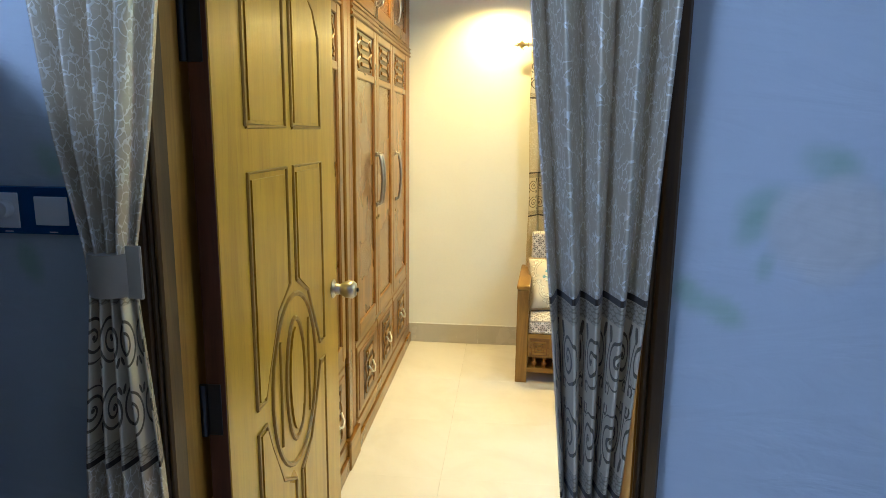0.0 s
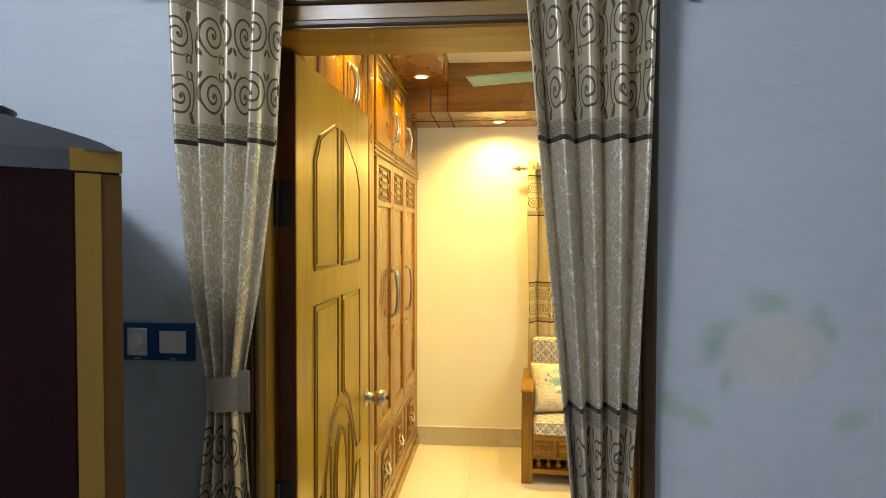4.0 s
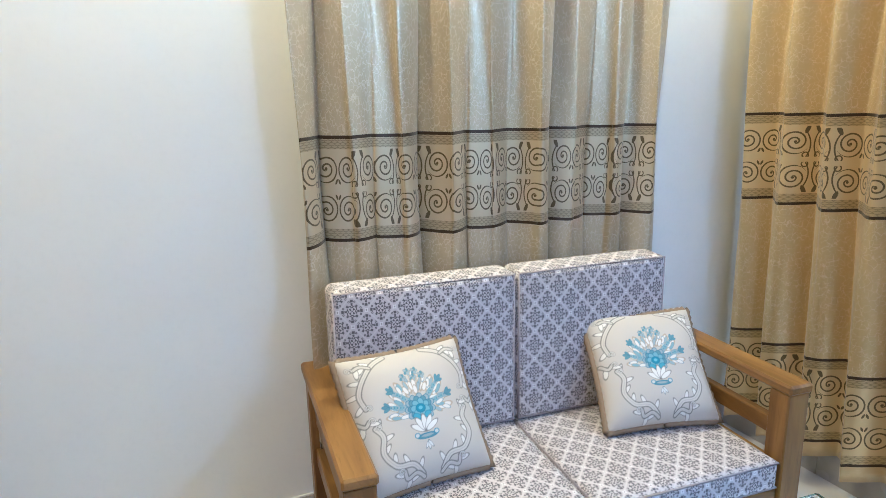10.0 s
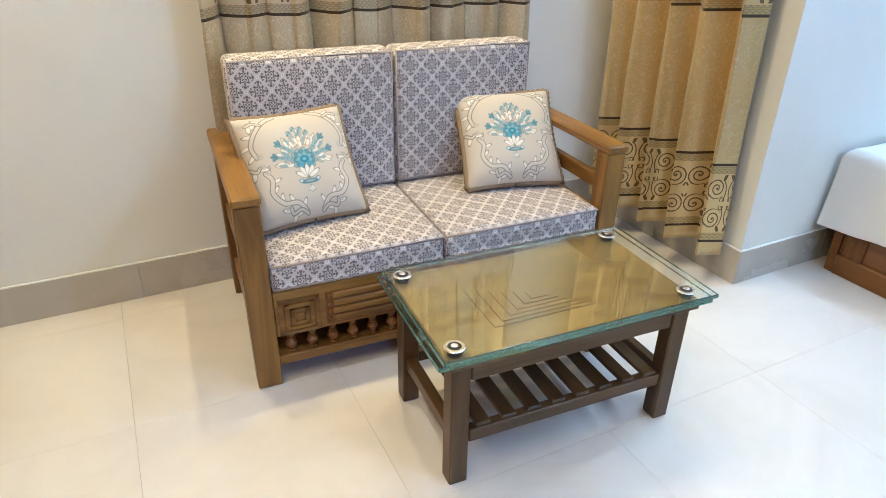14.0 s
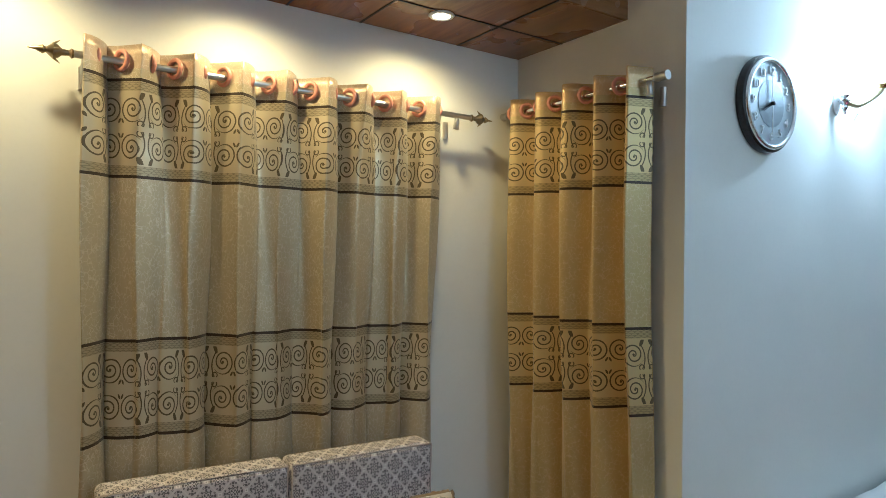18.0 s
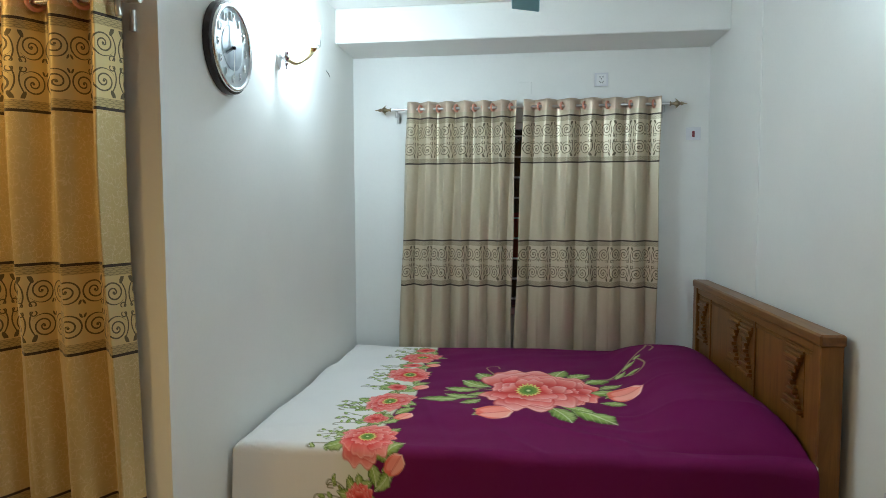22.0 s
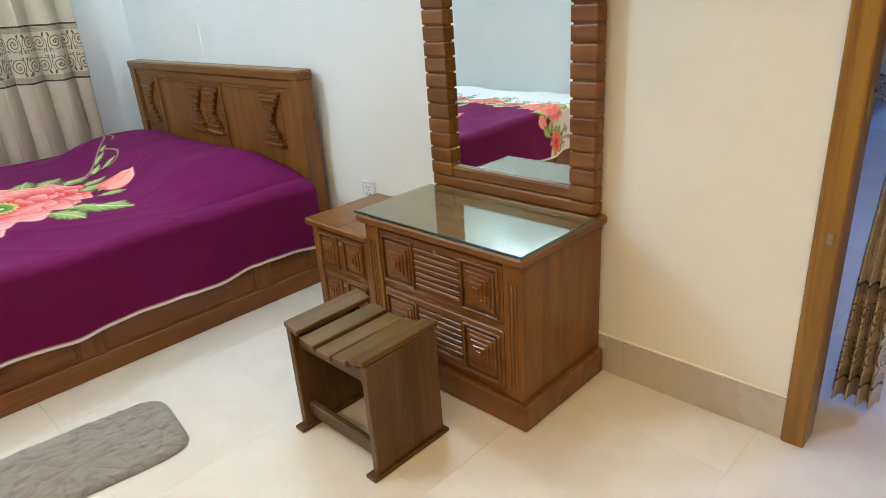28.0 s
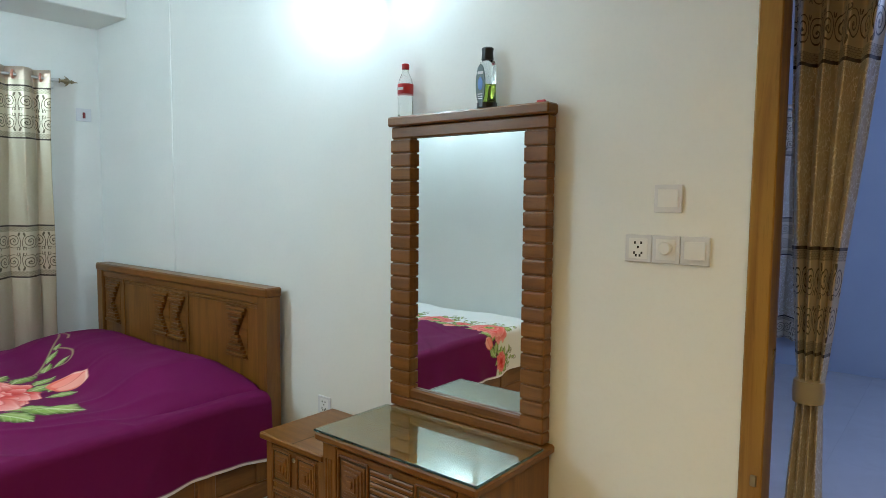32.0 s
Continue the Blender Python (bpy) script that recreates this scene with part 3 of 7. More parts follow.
def skirting(x0, y0, x1, y1, side):
    """Tiles of 0.6 m against a wall; side is the way the wall looks."""
    length = math.hypot(x1 - x0, y1 - y0)
    n = max(1, math.ceil(length / 0.6))
    for k in range(n):
        a, b = k / n, (k + 1) / n - 0.0012 / length
        xa, xb, ya, yb = x0 + (x1 - x0) * a, x0 + (x1 - x0) * b, y0 + (y1 - y0) * a, y0 + (y1 - y0) * b
        t = 0.011
        if side in "+y -y":
            ys = (ya, ya + t) if side == "+y" else (ya - t, ya)
            part("skirting_tile", box(min(xa, xb), max(xa, xb), *ys, 0, 0.142, 0.001), SKIRT, skirt)
            part("caulk_line", box(min(xa, xb), max(xa, xb), ys[0] + 0.001, ys[1] - 0.002, 0.142, 0.148, 0.0015), TRIM_WHITE, skirt)
        else:
            xs = (xa, xa + t) if side == "+x" else (xa - t, xa)
            part("skirting_tile", box(*xs, min(ya, yb), max(ya, yb), 0, 0.142, 0.001), SKIRT, skirt)
            part("caulk_line", box(xs[0] + 0.001, xs[1] - 0.002, min(ya, yb), max(ya, yb), 0.142, 0.148, 0.0015), TRIM_WHITE, skirt)


skirting(XF + 0.01, YN, XA - 0.011, YN, "-y")
skirting(XA, YN, XA, YC - 0.011, "-x")
skirting(XA, YC, XE - 0.011, YC, "-y")
skirting(XE, YC - 0.011, XE, 0.011, "-x")
skirting(3.878, 0.0, 7.08, 0.0, "+y")

# ---- living room shell ----


def lay(colour, mask, tint):
    mask = np.clip(mask, 0, 1)[..., None]
    colour[:] = colour * (1 - mask) + np.array(tint) * mask


def soft(d, edge):
    """1 where d is under 0, fading over edge."""
    return np.clip(0.5 - d / edge, 0, 1)


def near(px, py, points):
    """The distance of every place to a line through points."""
    best = np.full(px.shape, 9.0)
    for (ax, ay), (bx, by) in zip(points, points[1:]):
        dx, dy = bx - ax, by - ay
        t = np.clip(((px - ax) * dx + (py - ay) * dy) / (dx * dx + dy * dy + 1e-12), 0, 1)
        best = np.minimum(best, np.hypot(px - ax - t * dx, py - ay - t * dy))
    return best


def blob(px, py, cx, cy, a, b, turn=0.0):
    """Under 0 inside an ellipse, in its own radii."""
    c, s = math.cos(turn), math.sin(turn)
    x, y = (px - cx) * c + (py - cy) * s, -(px - cx) * s + (py - cy) * c
    return np.hypot(x / a, y / b) - 1


def window(col, u, v, x, y, r):
    """The part of a print within r of a place; u grows along the first axis and v along the second."""
    i = slice(*np.searchsorted(u[:, 0], (x - r, x + r)))
    j = slice(*np.searchsorted(v[0], (y - r, y + r)))
    return col[i, j], u[i, j], v[i, j]


def paper_print(px, pz):
    col = np.ones(px.shape + (3,)) * np.array((0.50, 0.545, 0.575))
    # the paper turns a little darker below about a metre
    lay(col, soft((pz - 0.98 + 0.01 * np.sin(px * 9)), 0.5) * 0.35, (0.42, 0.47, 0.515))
    rnd = random.Random(5)
    for cx, cz, r in ((4.14, 1.41, 0.115), (4.52, 1.38, 0.12), (4.95, 1.42, 0.11), (5.5, 1.4, 0.12), (6.1, 1.41, 0.115), (2.36, 1.41, 0.10)):
        for a, size in ((2.75, 0.040), (3.1, 0.034), (1.75, 0.040), (1.5, 0.030), (0.75, 0.034), (3.75, 0.022), (0.4, 0.02)):
            gx, gz = cx + math.cos(a) * r * 1.08, cz + math.sin(a) * r * 0.95
            lay(col, soft(blob(px, pz, gx, gz, size, size * 0.62, a + 0.9), 0.9) * 0.42, (0.20, 0.36, 0.20))
        for k in range(26):
            a = k * 2.4 + 0.4 * rnd.random()
            rr = r * (0.86 - 0.028 * k)
            gx, gz = cx + math.cos(a) * rr * 0.80, cz + math.sin(a) * rr * 0.66
            shade = 0.515 + 0.075 * rnd.random()
            shape = blob(px, pz, gx, gz, r * (0.44 - 0.006 * k), r * (0.30 - 0.004 * k), a + 1.2 + 0.5 * rnd.random())
            lay(col, soft(shape, 0.45) * 0.62, (shade * 1.02, shade * 1.01, shade * 0.95))
            lay(col, soft(np.abs(shape + 0.05) - 0.03, 0.16) * 0.16, (0.34, 0.37, 0.36))
    for cx, cz in ((3.92, 1.30), (3.98, 1.27), (2.80, 1.50), (2.74, 1.32), (4.30, 1.27)):
        lay(col, soft(blob(px, pz, cx, cz, 0.038, 0.02, cx * 3), 0.8) * 0.45, (0.22, 0.40, 0.18))
    return col


def paper_sheet(name, x0, x1, z0, z1):
    nx, nz = max(2, int((x1 - x0) / 0.012)), max(2, int((z1 - z0) / 0.012))
    px, pz = np.meshgrid(np.linspace(x0, x1, nx), np.linspace(z0, z1, nz))
    pts = np.stack([px, np.full_like(px, YL), pz], -1)
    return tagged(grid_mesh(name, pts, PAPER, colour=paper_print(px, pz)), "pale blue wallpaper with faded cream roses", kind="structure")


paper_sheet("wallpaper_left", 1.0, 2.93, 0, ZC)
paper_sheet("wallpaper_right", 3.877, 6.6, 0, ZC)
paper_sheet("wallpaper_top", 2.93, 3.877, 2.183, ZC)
structure("wall_living_back", box(0.8, 7.2, -4.5, -4.4, 0, ZC), PAPER_PLAIN, "blue painted living room wall")
structure("wall_living_east", box(6.6, 6.75, -4.4, -0.162, 0, ZC), PAPER_PLAIN, "blue painted living room wall")
structure("wall_living_west", box(0.9, 1.0, -4.4, -0.162, 0, ZC), PAPER_PLAIN, "blue painted living room wall")
structure("wall_living_nook", box(1.0, 2.345, -0.39, -0.162, 0, ZC, 0.003), PAPER_PLAIN, "blue painted pier beside the fridge")
structure("corner_strip", box(2.265, 2.357, -0.405, -0.391, 0, ZC, 0.004), TRIM_WHITE, "white corner strip")
livskirt = structure("baseboard_living", box(3.88, 6.6, -0.174, -0.163, 0, 0.142, 0.001), SKIRT, "grey-beige tile skirting")

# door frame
# front face, mouldings and outer beads are darker than the lining
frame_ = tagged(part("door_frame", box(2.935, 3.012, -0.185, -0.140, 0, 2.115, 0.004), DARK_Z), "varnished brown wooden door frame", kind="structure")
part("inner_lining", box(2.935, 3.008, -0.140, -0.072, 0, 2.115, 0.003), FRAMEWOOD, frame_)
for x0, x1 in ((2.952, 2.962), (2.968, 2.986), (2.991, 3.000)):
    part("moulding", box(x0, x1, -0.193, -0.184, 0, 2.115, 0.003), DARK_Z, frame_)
part("rebate", box(2.935, 2.985, -0.072, 0.02, 0, 2.115, 0.003), FRAMEWOOD, frame_)
part("jamb", box(3.822, 3.885, -0.070, 0.02, 0, 2.115, 0.004), FRAMEWOOD, frame_)
part("jamb_back", box(3.842, 3.876, -0.185, -0.070, 0, 2.115, 0.003), FRAMEWOOD, frame_)
part("head", box(2.935, 3.875, -0.185, 0.02, 2.115, 2.18, 0.004), FRAMEWOOD_X, frame_)
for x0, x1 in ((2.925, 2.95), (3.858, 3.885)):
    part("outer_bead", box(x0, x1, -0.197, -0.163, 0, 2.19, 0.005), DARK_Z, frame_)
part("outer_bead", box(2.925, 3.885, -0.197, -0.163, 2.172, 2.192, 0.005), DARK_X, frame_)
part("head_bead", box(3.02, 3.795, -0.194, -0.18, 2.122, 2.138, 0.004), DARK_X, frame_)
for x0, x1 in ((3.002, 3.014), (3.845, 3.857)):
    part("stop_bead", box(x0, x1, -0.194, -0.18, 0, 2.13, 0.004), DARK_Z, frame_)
part("strike_plate", box(3.818, 3.824, -0.06, -0.035, 0.95, 1.03, 0.001), CHROME, frame_)
part("latch_keeper", box(3.835, 3.852, 0.018, 0.026, 0.64, 0.672, 0.002), BRONZE, frame_)


# ---- the panelled door ----
door = thing("panelled_door", (3.03, 0.02, 0), "open varnished yellow-brown panelled wooden door with carved oval", "door")
DX = 3.058
part("leaf", box(DX - 0.042, DX, -0.060, 0.802, 0.012, 2.105, 0.003), DOORWOOD, door)
part("hinge_edge", box(DX - 0.041, DX - 0.001, -0.063, -0.0602, 0.012, 2.105, 0.001), REDWOOD, door, "dark red-brown stained hinge edge")


def bead(points, r=0.007):
    return sweep([(DX + 0.001, y, z) for y, z in points], r, 6, flat=0.8)


def curve(points, n=6):
    """A smooth line through points."""
    out = []
    p = [points[0], *points, points[-1]]
    for i in range(1, len(p) - 2):
        for k in range(n):
            t = k / n
            out.append(tuple(0.5 * (2 * p[i][a] + (p[i + 1][a] - p[i - 1][a]) * t + (2 * p[i - 1][a] - 5 * p[i][a] + 4 * p[i + 1][a] - p[i + 2][a]) * t * t
                                    + (3 * p[i][a] - p[i - 1][a] - 3 * p[i + 1][a] + p[i + 2][a]) * t ** 3) for a in range(len(points[0]))))
    return out + [tuple(points[-1])]


def field(outline):
    """A raised panel and the bead round it."""
    ring_ = outline + [outline[0]]
    part("panel_bead", bead(ring_, 0.0062), DOORBEAD_SHADED, door)
    cy, cz = sum(p[0] for p in outline) / len(outline), sum(p[1] for p in outline) / len(outline)
    inner = [(cy + (y - cy) * 0.84, cz + (z - cz) * 0.95) for y, z in outline]
    part("panel", prism(inner, "x", DX - 0.002, DX + 0.004), DOORWOOD, door)


Y0, YM, Y1 = 0.090, 0.362, 0.636
field([(Y0, 1.57), (Y0, 1.86), (Y0 + 0.05, 1.93), (YM - 0.06, 1.985), (YM - 0.025, 1.985), (YM - 0.025, 1.57)])
field([(YM + 0.025, 1.57), (YM + 0.025, 1.985), (YM + 0.06, 1.975), (Y1 - 0.05, 1.89), (Y1, 1.82), (Y1, 1.57)])
field([(Y0, 0.93), (Y0, 1.47), (YM - 0.025, 1.47), (YM - 0.025, 1.17), (YM - 0.12, 1.12), (Y0 + 0.08, 0.99), (Y0 + 0.05, 0.93)])
field([(YM + 0.025, 1.17), (YM + 0.025, 1.47), (Y1, 1.47), (Y1, 0.93), (Y1 - 0.05, 0.93), (Y1 - 0.08, 0.99), (YM + 0.12, 1.12)])
field([(Y0, 0.16), (Y0, 0.87), (Y0 + 0.05, 0.87), (Y0 + 0.08, 0.80), (YM - 0.12, 0.67), (YM - 0.025, 0.62), (YM - 0.025, 0.16)])
field([(YM + 0.025, 0.62), (YM + 0.12, 0.67), (Y1 - 0.08, 0.80), (Y1 - 0.05, 0.87), (Y1, 0.87), (Y1, 0.16), (YM + 0.025, 0.16)])
for a, b in ((0.175, 0.235), (0.075, 0.17)):
    oval = [(YM + a * math.cos(k * math.pi / 16), 0.90 + b * math.sin(k * math.pi / 16)) for k in range(33)]
    part("oval_bead", bead(oval, 0.0075), DOORBEAD_SHADED, door)
part("oval_boss", prism([(YM + 0.05 * math.cos(k * math.pi / 10), 0.90 + 0.145 * math.sin(k * math.pi / 10)) for k in range(20)], "x", DX - 0.002, DX + 0.006), DOORWOOD, door)
for y in (YM - 0.115, YM + 0.115):
    part("oval_rib", bead([(y, 0.76), (y * 0.97 + YM * 0.03, 0.90), (y, 1.04)], 0.006), DOORBEAD_SHADED, door)
knob = part("door_knob", lathe([(0.031, 0.0), (0.031, 0.003), (0.024, 0.007), (0.019, 0.010), (0.017, 0.026), (0.023, 0.034), (0.028, 0.046), (0.029, 0.066), (0.022, 0.076), (0.006, 0.080)],
            (DX + 0.001, 0.748, 1.055), axis=(1, 0, 0), sides=24), HANDLE, door, "polished metal door knob", smooth=True)
part("key_button", lathe([(0.007, 0.0), (0.007, 0.006), (0.003, 0.008)], (DX + 0.080, 0.748, 1.055), axis=(1, 0, 0)), BLACK, knob)
part("latch_plate", box(DX - 0.032, DX - 0.006, 0.801, 0.805, 1.0, 1.11, 0.001), CHROME, door)
for z in (0.30, 1.0, 1.74):
    hinge = part("hinge", rod((3.013, -0.070, z - 0.055), (3.013, -0.070, z + 0.055), 0.007), IRON, door, "dark metal butt hinge", smooth=True)
    part("hinge_leaf", box(3.018, 3.048, -0.0655, -0.0632, z - 0.055, z + 0.055, 0.0008), IRON, hinge)


# ---- the fitted wardrobe ----
def pull(y, z0, z1, x, parent, name="handle"):
    """A bowed steel bar handle."""
    pts = [(x, y, z0), (x + 0.022, y, z0 + 0.004)]
    for k in range(13):
        t = k / 12
        pts.append((x + 0.024 + 0.013 * math.sin(math.pi * t), y, z0 + 0.006 + (z1 - z0 - 0.012) * t))
    pts += [(x + 0.022, y, z1 - 0.004), (x, y, z1)]
    h = part(name, sweep(pts, 0.0085, 8), HANDLE, parent, "bowed brushed-steel bar handle", smooth="all")
    for z in (z0, z1):
        part("foot", box(x, x + 0.012, y - 0.011, y + 0.011, z - 0.012, z + 0.012, 0.003), HANDLE, h)


def carving(y0, y1, z0, z1, x, parent):
    """A pierced panel of stepped bars."""
    part("carved_ground", box(x, x + 0.004, y0, y1, z0, z1), DARK_Z, parent)
    w, h = y1 - y0, z1 - z0
    cy = (y0 + y1) / 2
    for k in range(4):
        z = z0 + h * (0.14 + 0.22 * k)
        part("carved_bar", box(x + 0.003, x + 0.012, cy - w * 0.20, cy + w * 0.20, z, z + h * 0.10, 0.002), CASE_Y, parent)
    for s in (-1, 1):
        part("carved_scroll", sweep([(x + 0.006, cy + s * w * (0.34 + 0.07 * math.sin(k * 1.05)), z0 + h * (0.08 + 0.84 * k / 12)) for k in range(13)], 0.006, 6), CASE_Z, parent)


def framed(y0, y1, z0, z1, name, parent, carved=True, x=None, stile=0.058):
    """A frame-and-panel door."""
    x = XF if x is None else x
    d = part(name, box(x - 0.004, x + 0.010, y0 + stile, y1 - stile, z0 + stile, z1 - stile, 0.002), PANEL, parent, "pale polished veneer panel in a brown frame")
    part("stile", box(x - 0.004, x + 0.022, y0 + 0.002, y0 + stile, z0, z1, 0.004), CASE_Z, d)
    part("stile", box(x - 0.004, x + 0.022, y1 - stile, y1 - 0.002, z0, z1, 0.004), CASE_Z, d)
    part("rail", box(x - 0.004, x + 0.021, y0 + stile, y1 - stile, z0, z0 + stile * 1.3, 0.004), CASE_Y, d)
    part("rail", box(x - 0.004, x + 0.021, y0 + stile, y1 - stile, z1 - stile * 0.7, z1, 0.004), CASE_Y, d)
    for y in (y0 + stile, y1 - stile):
        part("moulding", rod((x + 0.012, y, z0 + stile * 1.3), (x + 0.012, y, z1 - stile * 0.7), 0.007, sides=8), WALNUT_Z, d, smooth=True)
    if carved:
        part("rail", box(x - 0.004, x + 0.021, y0 + stile, y1 - stile, z1 - 0.26, z1 - 0.225, 0.004), CASE_Y, d)
        carving(y0 + stile + 0.004, y1 - stile - 0.004, z1 - 0.222, z1 - stile * 0.7 - 0.003, x + 0.008, d)
    return d


def drawer(y0, y1, z0, z1, parent):
    d = part("drawer", box(XF - 0.004, XF + 0.016, y0 + 0.004, y1 - 0.004, z0, z1, 0.004), CASE_Y, parent, "brown drawer front with a carved pull")
    part("drawer_border", box(XF + 0.014, XF + 0.020, y0 + 0.03, y1 - 0.03, z0 + 0.03, z1 - 0.03, 0.004), WALNUT_Y, d)
    carving(y0 + (y1 - y0) * 0.25, y1 - (y1 - y0) * 0.25, z0 + 0.05, z1 - 0.05, XF + 0.018, d)
    cy, cz = (y0 + y1) / 2, (z0 + z1) / 2
    part("drawer_pull", sweep([(XF + 0.03, cy - 0.05, cz + 0.02), (XF + 0.046, cy - 0.035, cz - 0.012), (XF + 0.05, cy, cz - 0.022), (XF + 0.046, cy + 0.035, cz - 0.012), (XF + 0.03, cy + 0.05, cz + 0.02)], 0.006, 7), STEEL, d, smooth="all")


def wardrobe(y0, y1, splits, handles, label):
    w = thing("wardrobe", ((XW + XF) / 2, (y0 + y1) / 2, 0), label, "wardrobe", "fitted wardrobe units")
    part("carcass", box(XW, XF - 0.006, y0, y1, 0.0, ZS - 0.001), WALNUT_Z, w)
    part("plinth", box(XF - 0.006, XF + 0.028, y0, y1, 0.0, 0.075, 0.004), CASE_Y, w)
    part("plinth_step", box(XF - 0.006, XF + 0.018, y0, y1, 0.075, 0.15, 0.006), CASE_Y, w)
    part("middle_rail", box(XF - 0.006, XF + 0.014, y0, y1, 0.525, 0.555, 0.003), CASE_Y, w)
    part("frieze", box(XF - 0.006, XF + 0.018, y0, y1, 2.065, 2.135, 0.003), CASE_Y, w)
    for z in (2.074, 2.098, 2.122):
        part("frieze_bead", rod((XF + 0.018, y0, z), (XF + 0.018, y1, z), 0.007, sides=8), WALNUT_Y, w, smooth=True)
    part("cornice", box(XF - 0.006, XF + 0.026, y0, y1, ZS - 0.05, ZS - 0.001, 0.006), CASE_Y, w)
    for a, b in zip(splits, splits[1:]):
        framed(a, b, 0.558, 2.062, "door", w)
        drawer(a, b, 0.158, 0.522, w)
        framed(a, b, 2.138, ZS - 0.052, "upper_door", w, carved=False, stile=0.05)
        part("upper_carving_board", box(XF + 0.008, XF + 0.016, a + 0.07, b - 0.07, ZS - 0.15, ZS - 0.085, 0.002), DARK_Y, w)
    for y, z0, z1 in handles:
        pull(y, z0, z1, XF + 0.022, w)
        if z0 < 1.5:
            part("lock", lathe([(0.009, 0), (0.009, 0.006), (0.005, 0.008)], (XF + 0.022, y, z0 - 0.07), axis=(1, 0, 0)), BRONZE, w, smooth=True)
    return w


wardrobe(1.66, 3.37, (1.68, 2.18, 2.66, 3.22), ((2.140, 1.175, 1.44), (2.200, 1.175, 1.44), (2.735, 1.145, 1.43), (2.15, 2.2, 2.36), (2.21, 2.2, 2.36), (2.72, 2.2, 2.36)),
         "tall fitted brown wooden wardrobe with three doors and carved drawers")
wardrobe(0.30, 1.46, (0.32, 0.70, 1.075, 1.45), ((1.04, 1.15, 1.44), (1.11, 1.15, 1.44), (1.05, 2.2, 2.36), (1.10, 2.2, 2.36)),
         "tall fitted brown wooden wardrobe beside the door with paired handles")
post = thing("wardrobe_pilaster", ((XW + XF) / 2, 1.56, 0), "stepped brown wooden pilaster between the wardrobe units", "pilaster")
part("shaft", box(XW, XF + 0.006, 1.462, 1.658, 0, ZS - 0.001, 0.003), WALNUT_Z, post)
part("raised_strip", box(XF + 0.004, XF + 0.024, 1.485, 1.555, 0.152, ZS - 0.052, 0.006), CASE_Z, post)
part("raised_strip", box(XF + 0.004, XF + 0.018, 1.572, 1.640, 0.152, ZS - 0.052, 0.006), WALNUT_Z, post)
part("foot_block", box(XF + 0.004, XF + 0.034, 1.462, 1.658, 0, 0.15, 0.005), CASE_Y, post)
stile_ = thing("wardrobe_end_stile", (XF, 3.30, 0), "plain brown wooden end strip of the wardrobe", "trim")
part("strip", box(XF - 0.003, XF + 0.016, 3.224, 3.368, 0.151, ZS - 0.052, 0.004), WALNUT_Z, stile_)


# ---- curtains ----
def curtain(name, along, depth, facing, top, low, rows, folds, amp, scale, label, parent_tag, cloth=1.0, phase=0.0, mat=None, cols=None, slack=0.0, turned=0.0):
    """An eyelet curtain. along: 'x' or 'y'; depth: where it hangs on the other axis; facing: the side (+1 or -1) on which its folds stand out.
    rows: (height, start, end, share of the fold depth) from the top down; cloth: width of cloth for each metre of rail;
    turned: the share of the cloth that turns back to the wall at the end."""
    c = thing(name, (0, 0, 0), label, "curtain", parent_tag)
    nz = 64
    nu = cols or int(folds * 22)
    z = np.linspace(top, low, nz)[:, None]
    zs = [r[0] for r in rows][::-1]
    a, b, k = [np.interp(z[:, 0], zs, [r[n] for r in rows][::-1])[:, None] for n in (1, 2, 3)]
    whole = np.linspace(0, 1, nu)[None, :]
    s = np.clip(whole / (1 - turned), 0, 1)
    ang = 2 * np.pi * folds * s + phase
    wave = 1.12 * np.tanh(1.15 * (np.sin(ang) + 0.18 + 0.12 * np.sin(ang * 0.37 + 1.0)))
    drift = 0.25 * np.sin(ang * 0.5 + z * 2.1) * np.clip((top - z) / 1.2, 0, 1) + 0.12 * np.sin(ang * 2 + z * 3.0) * np.clip((top - z), 0, 1)
    loose = slack * np.clip((top - z) / 0.35, 0, 1)
    uneven = 1 - loose * (0.55 - 0.55 * np.sin(ang / 2.6 + 0.9))
    off = amp * k * (wave * np.clip(uneven, 0.22, 1.0) + drift)
    lean = a + (b - a) * (s + 0.010 * np.sin(ang * 2 + 0.5) + 0.004 * np.sin(z * 6 + ang))
    if turned:
        q = np.clip((whole - 1 + turned) / turned, 0, 1)
        off = off * (1 - q) - 0.045 * q
        lean = lean + np.sign(b - a) * 0.035 * q
    hem = -0.012 * np.sin(ang + 0.6) * np.clip((top - z) / (top - low), 0, 1) ** 3
    if along == "x":
        pts = np.stack([lean, depth + facing * off, z + hem + 0 * s], -1)
    else:
        pts = np.stack([depth + facing * off, lean, z + hem + 0 * s], -1)
    step = np.hypot(np.diff(lean[0]), np.diff(off[0]))
    length = np.concatenate([[0.0], np.cumsum(step)])[None, :] * cloth
    uv = np.stack([length + 0 * z, (top - z) * scale + 0 * s], -1)
    grid_mesh("cloth", pts, mat or CURTAIN, c, uv=uv, back=0.003)
    return c


def eyelets(c, along, depth, height, places, r=0.028):
    for p in places:
        at = (p, depth, height) if along == "x" else (depth, p, height)
        ax = (1, 0.5, 0) if along == "x" else (0.5, 1, 0)
        part("eyelet", ring(at, ax, r, 0.0075), PINK, c, "pink plastic eyelet ring", smooth="all")


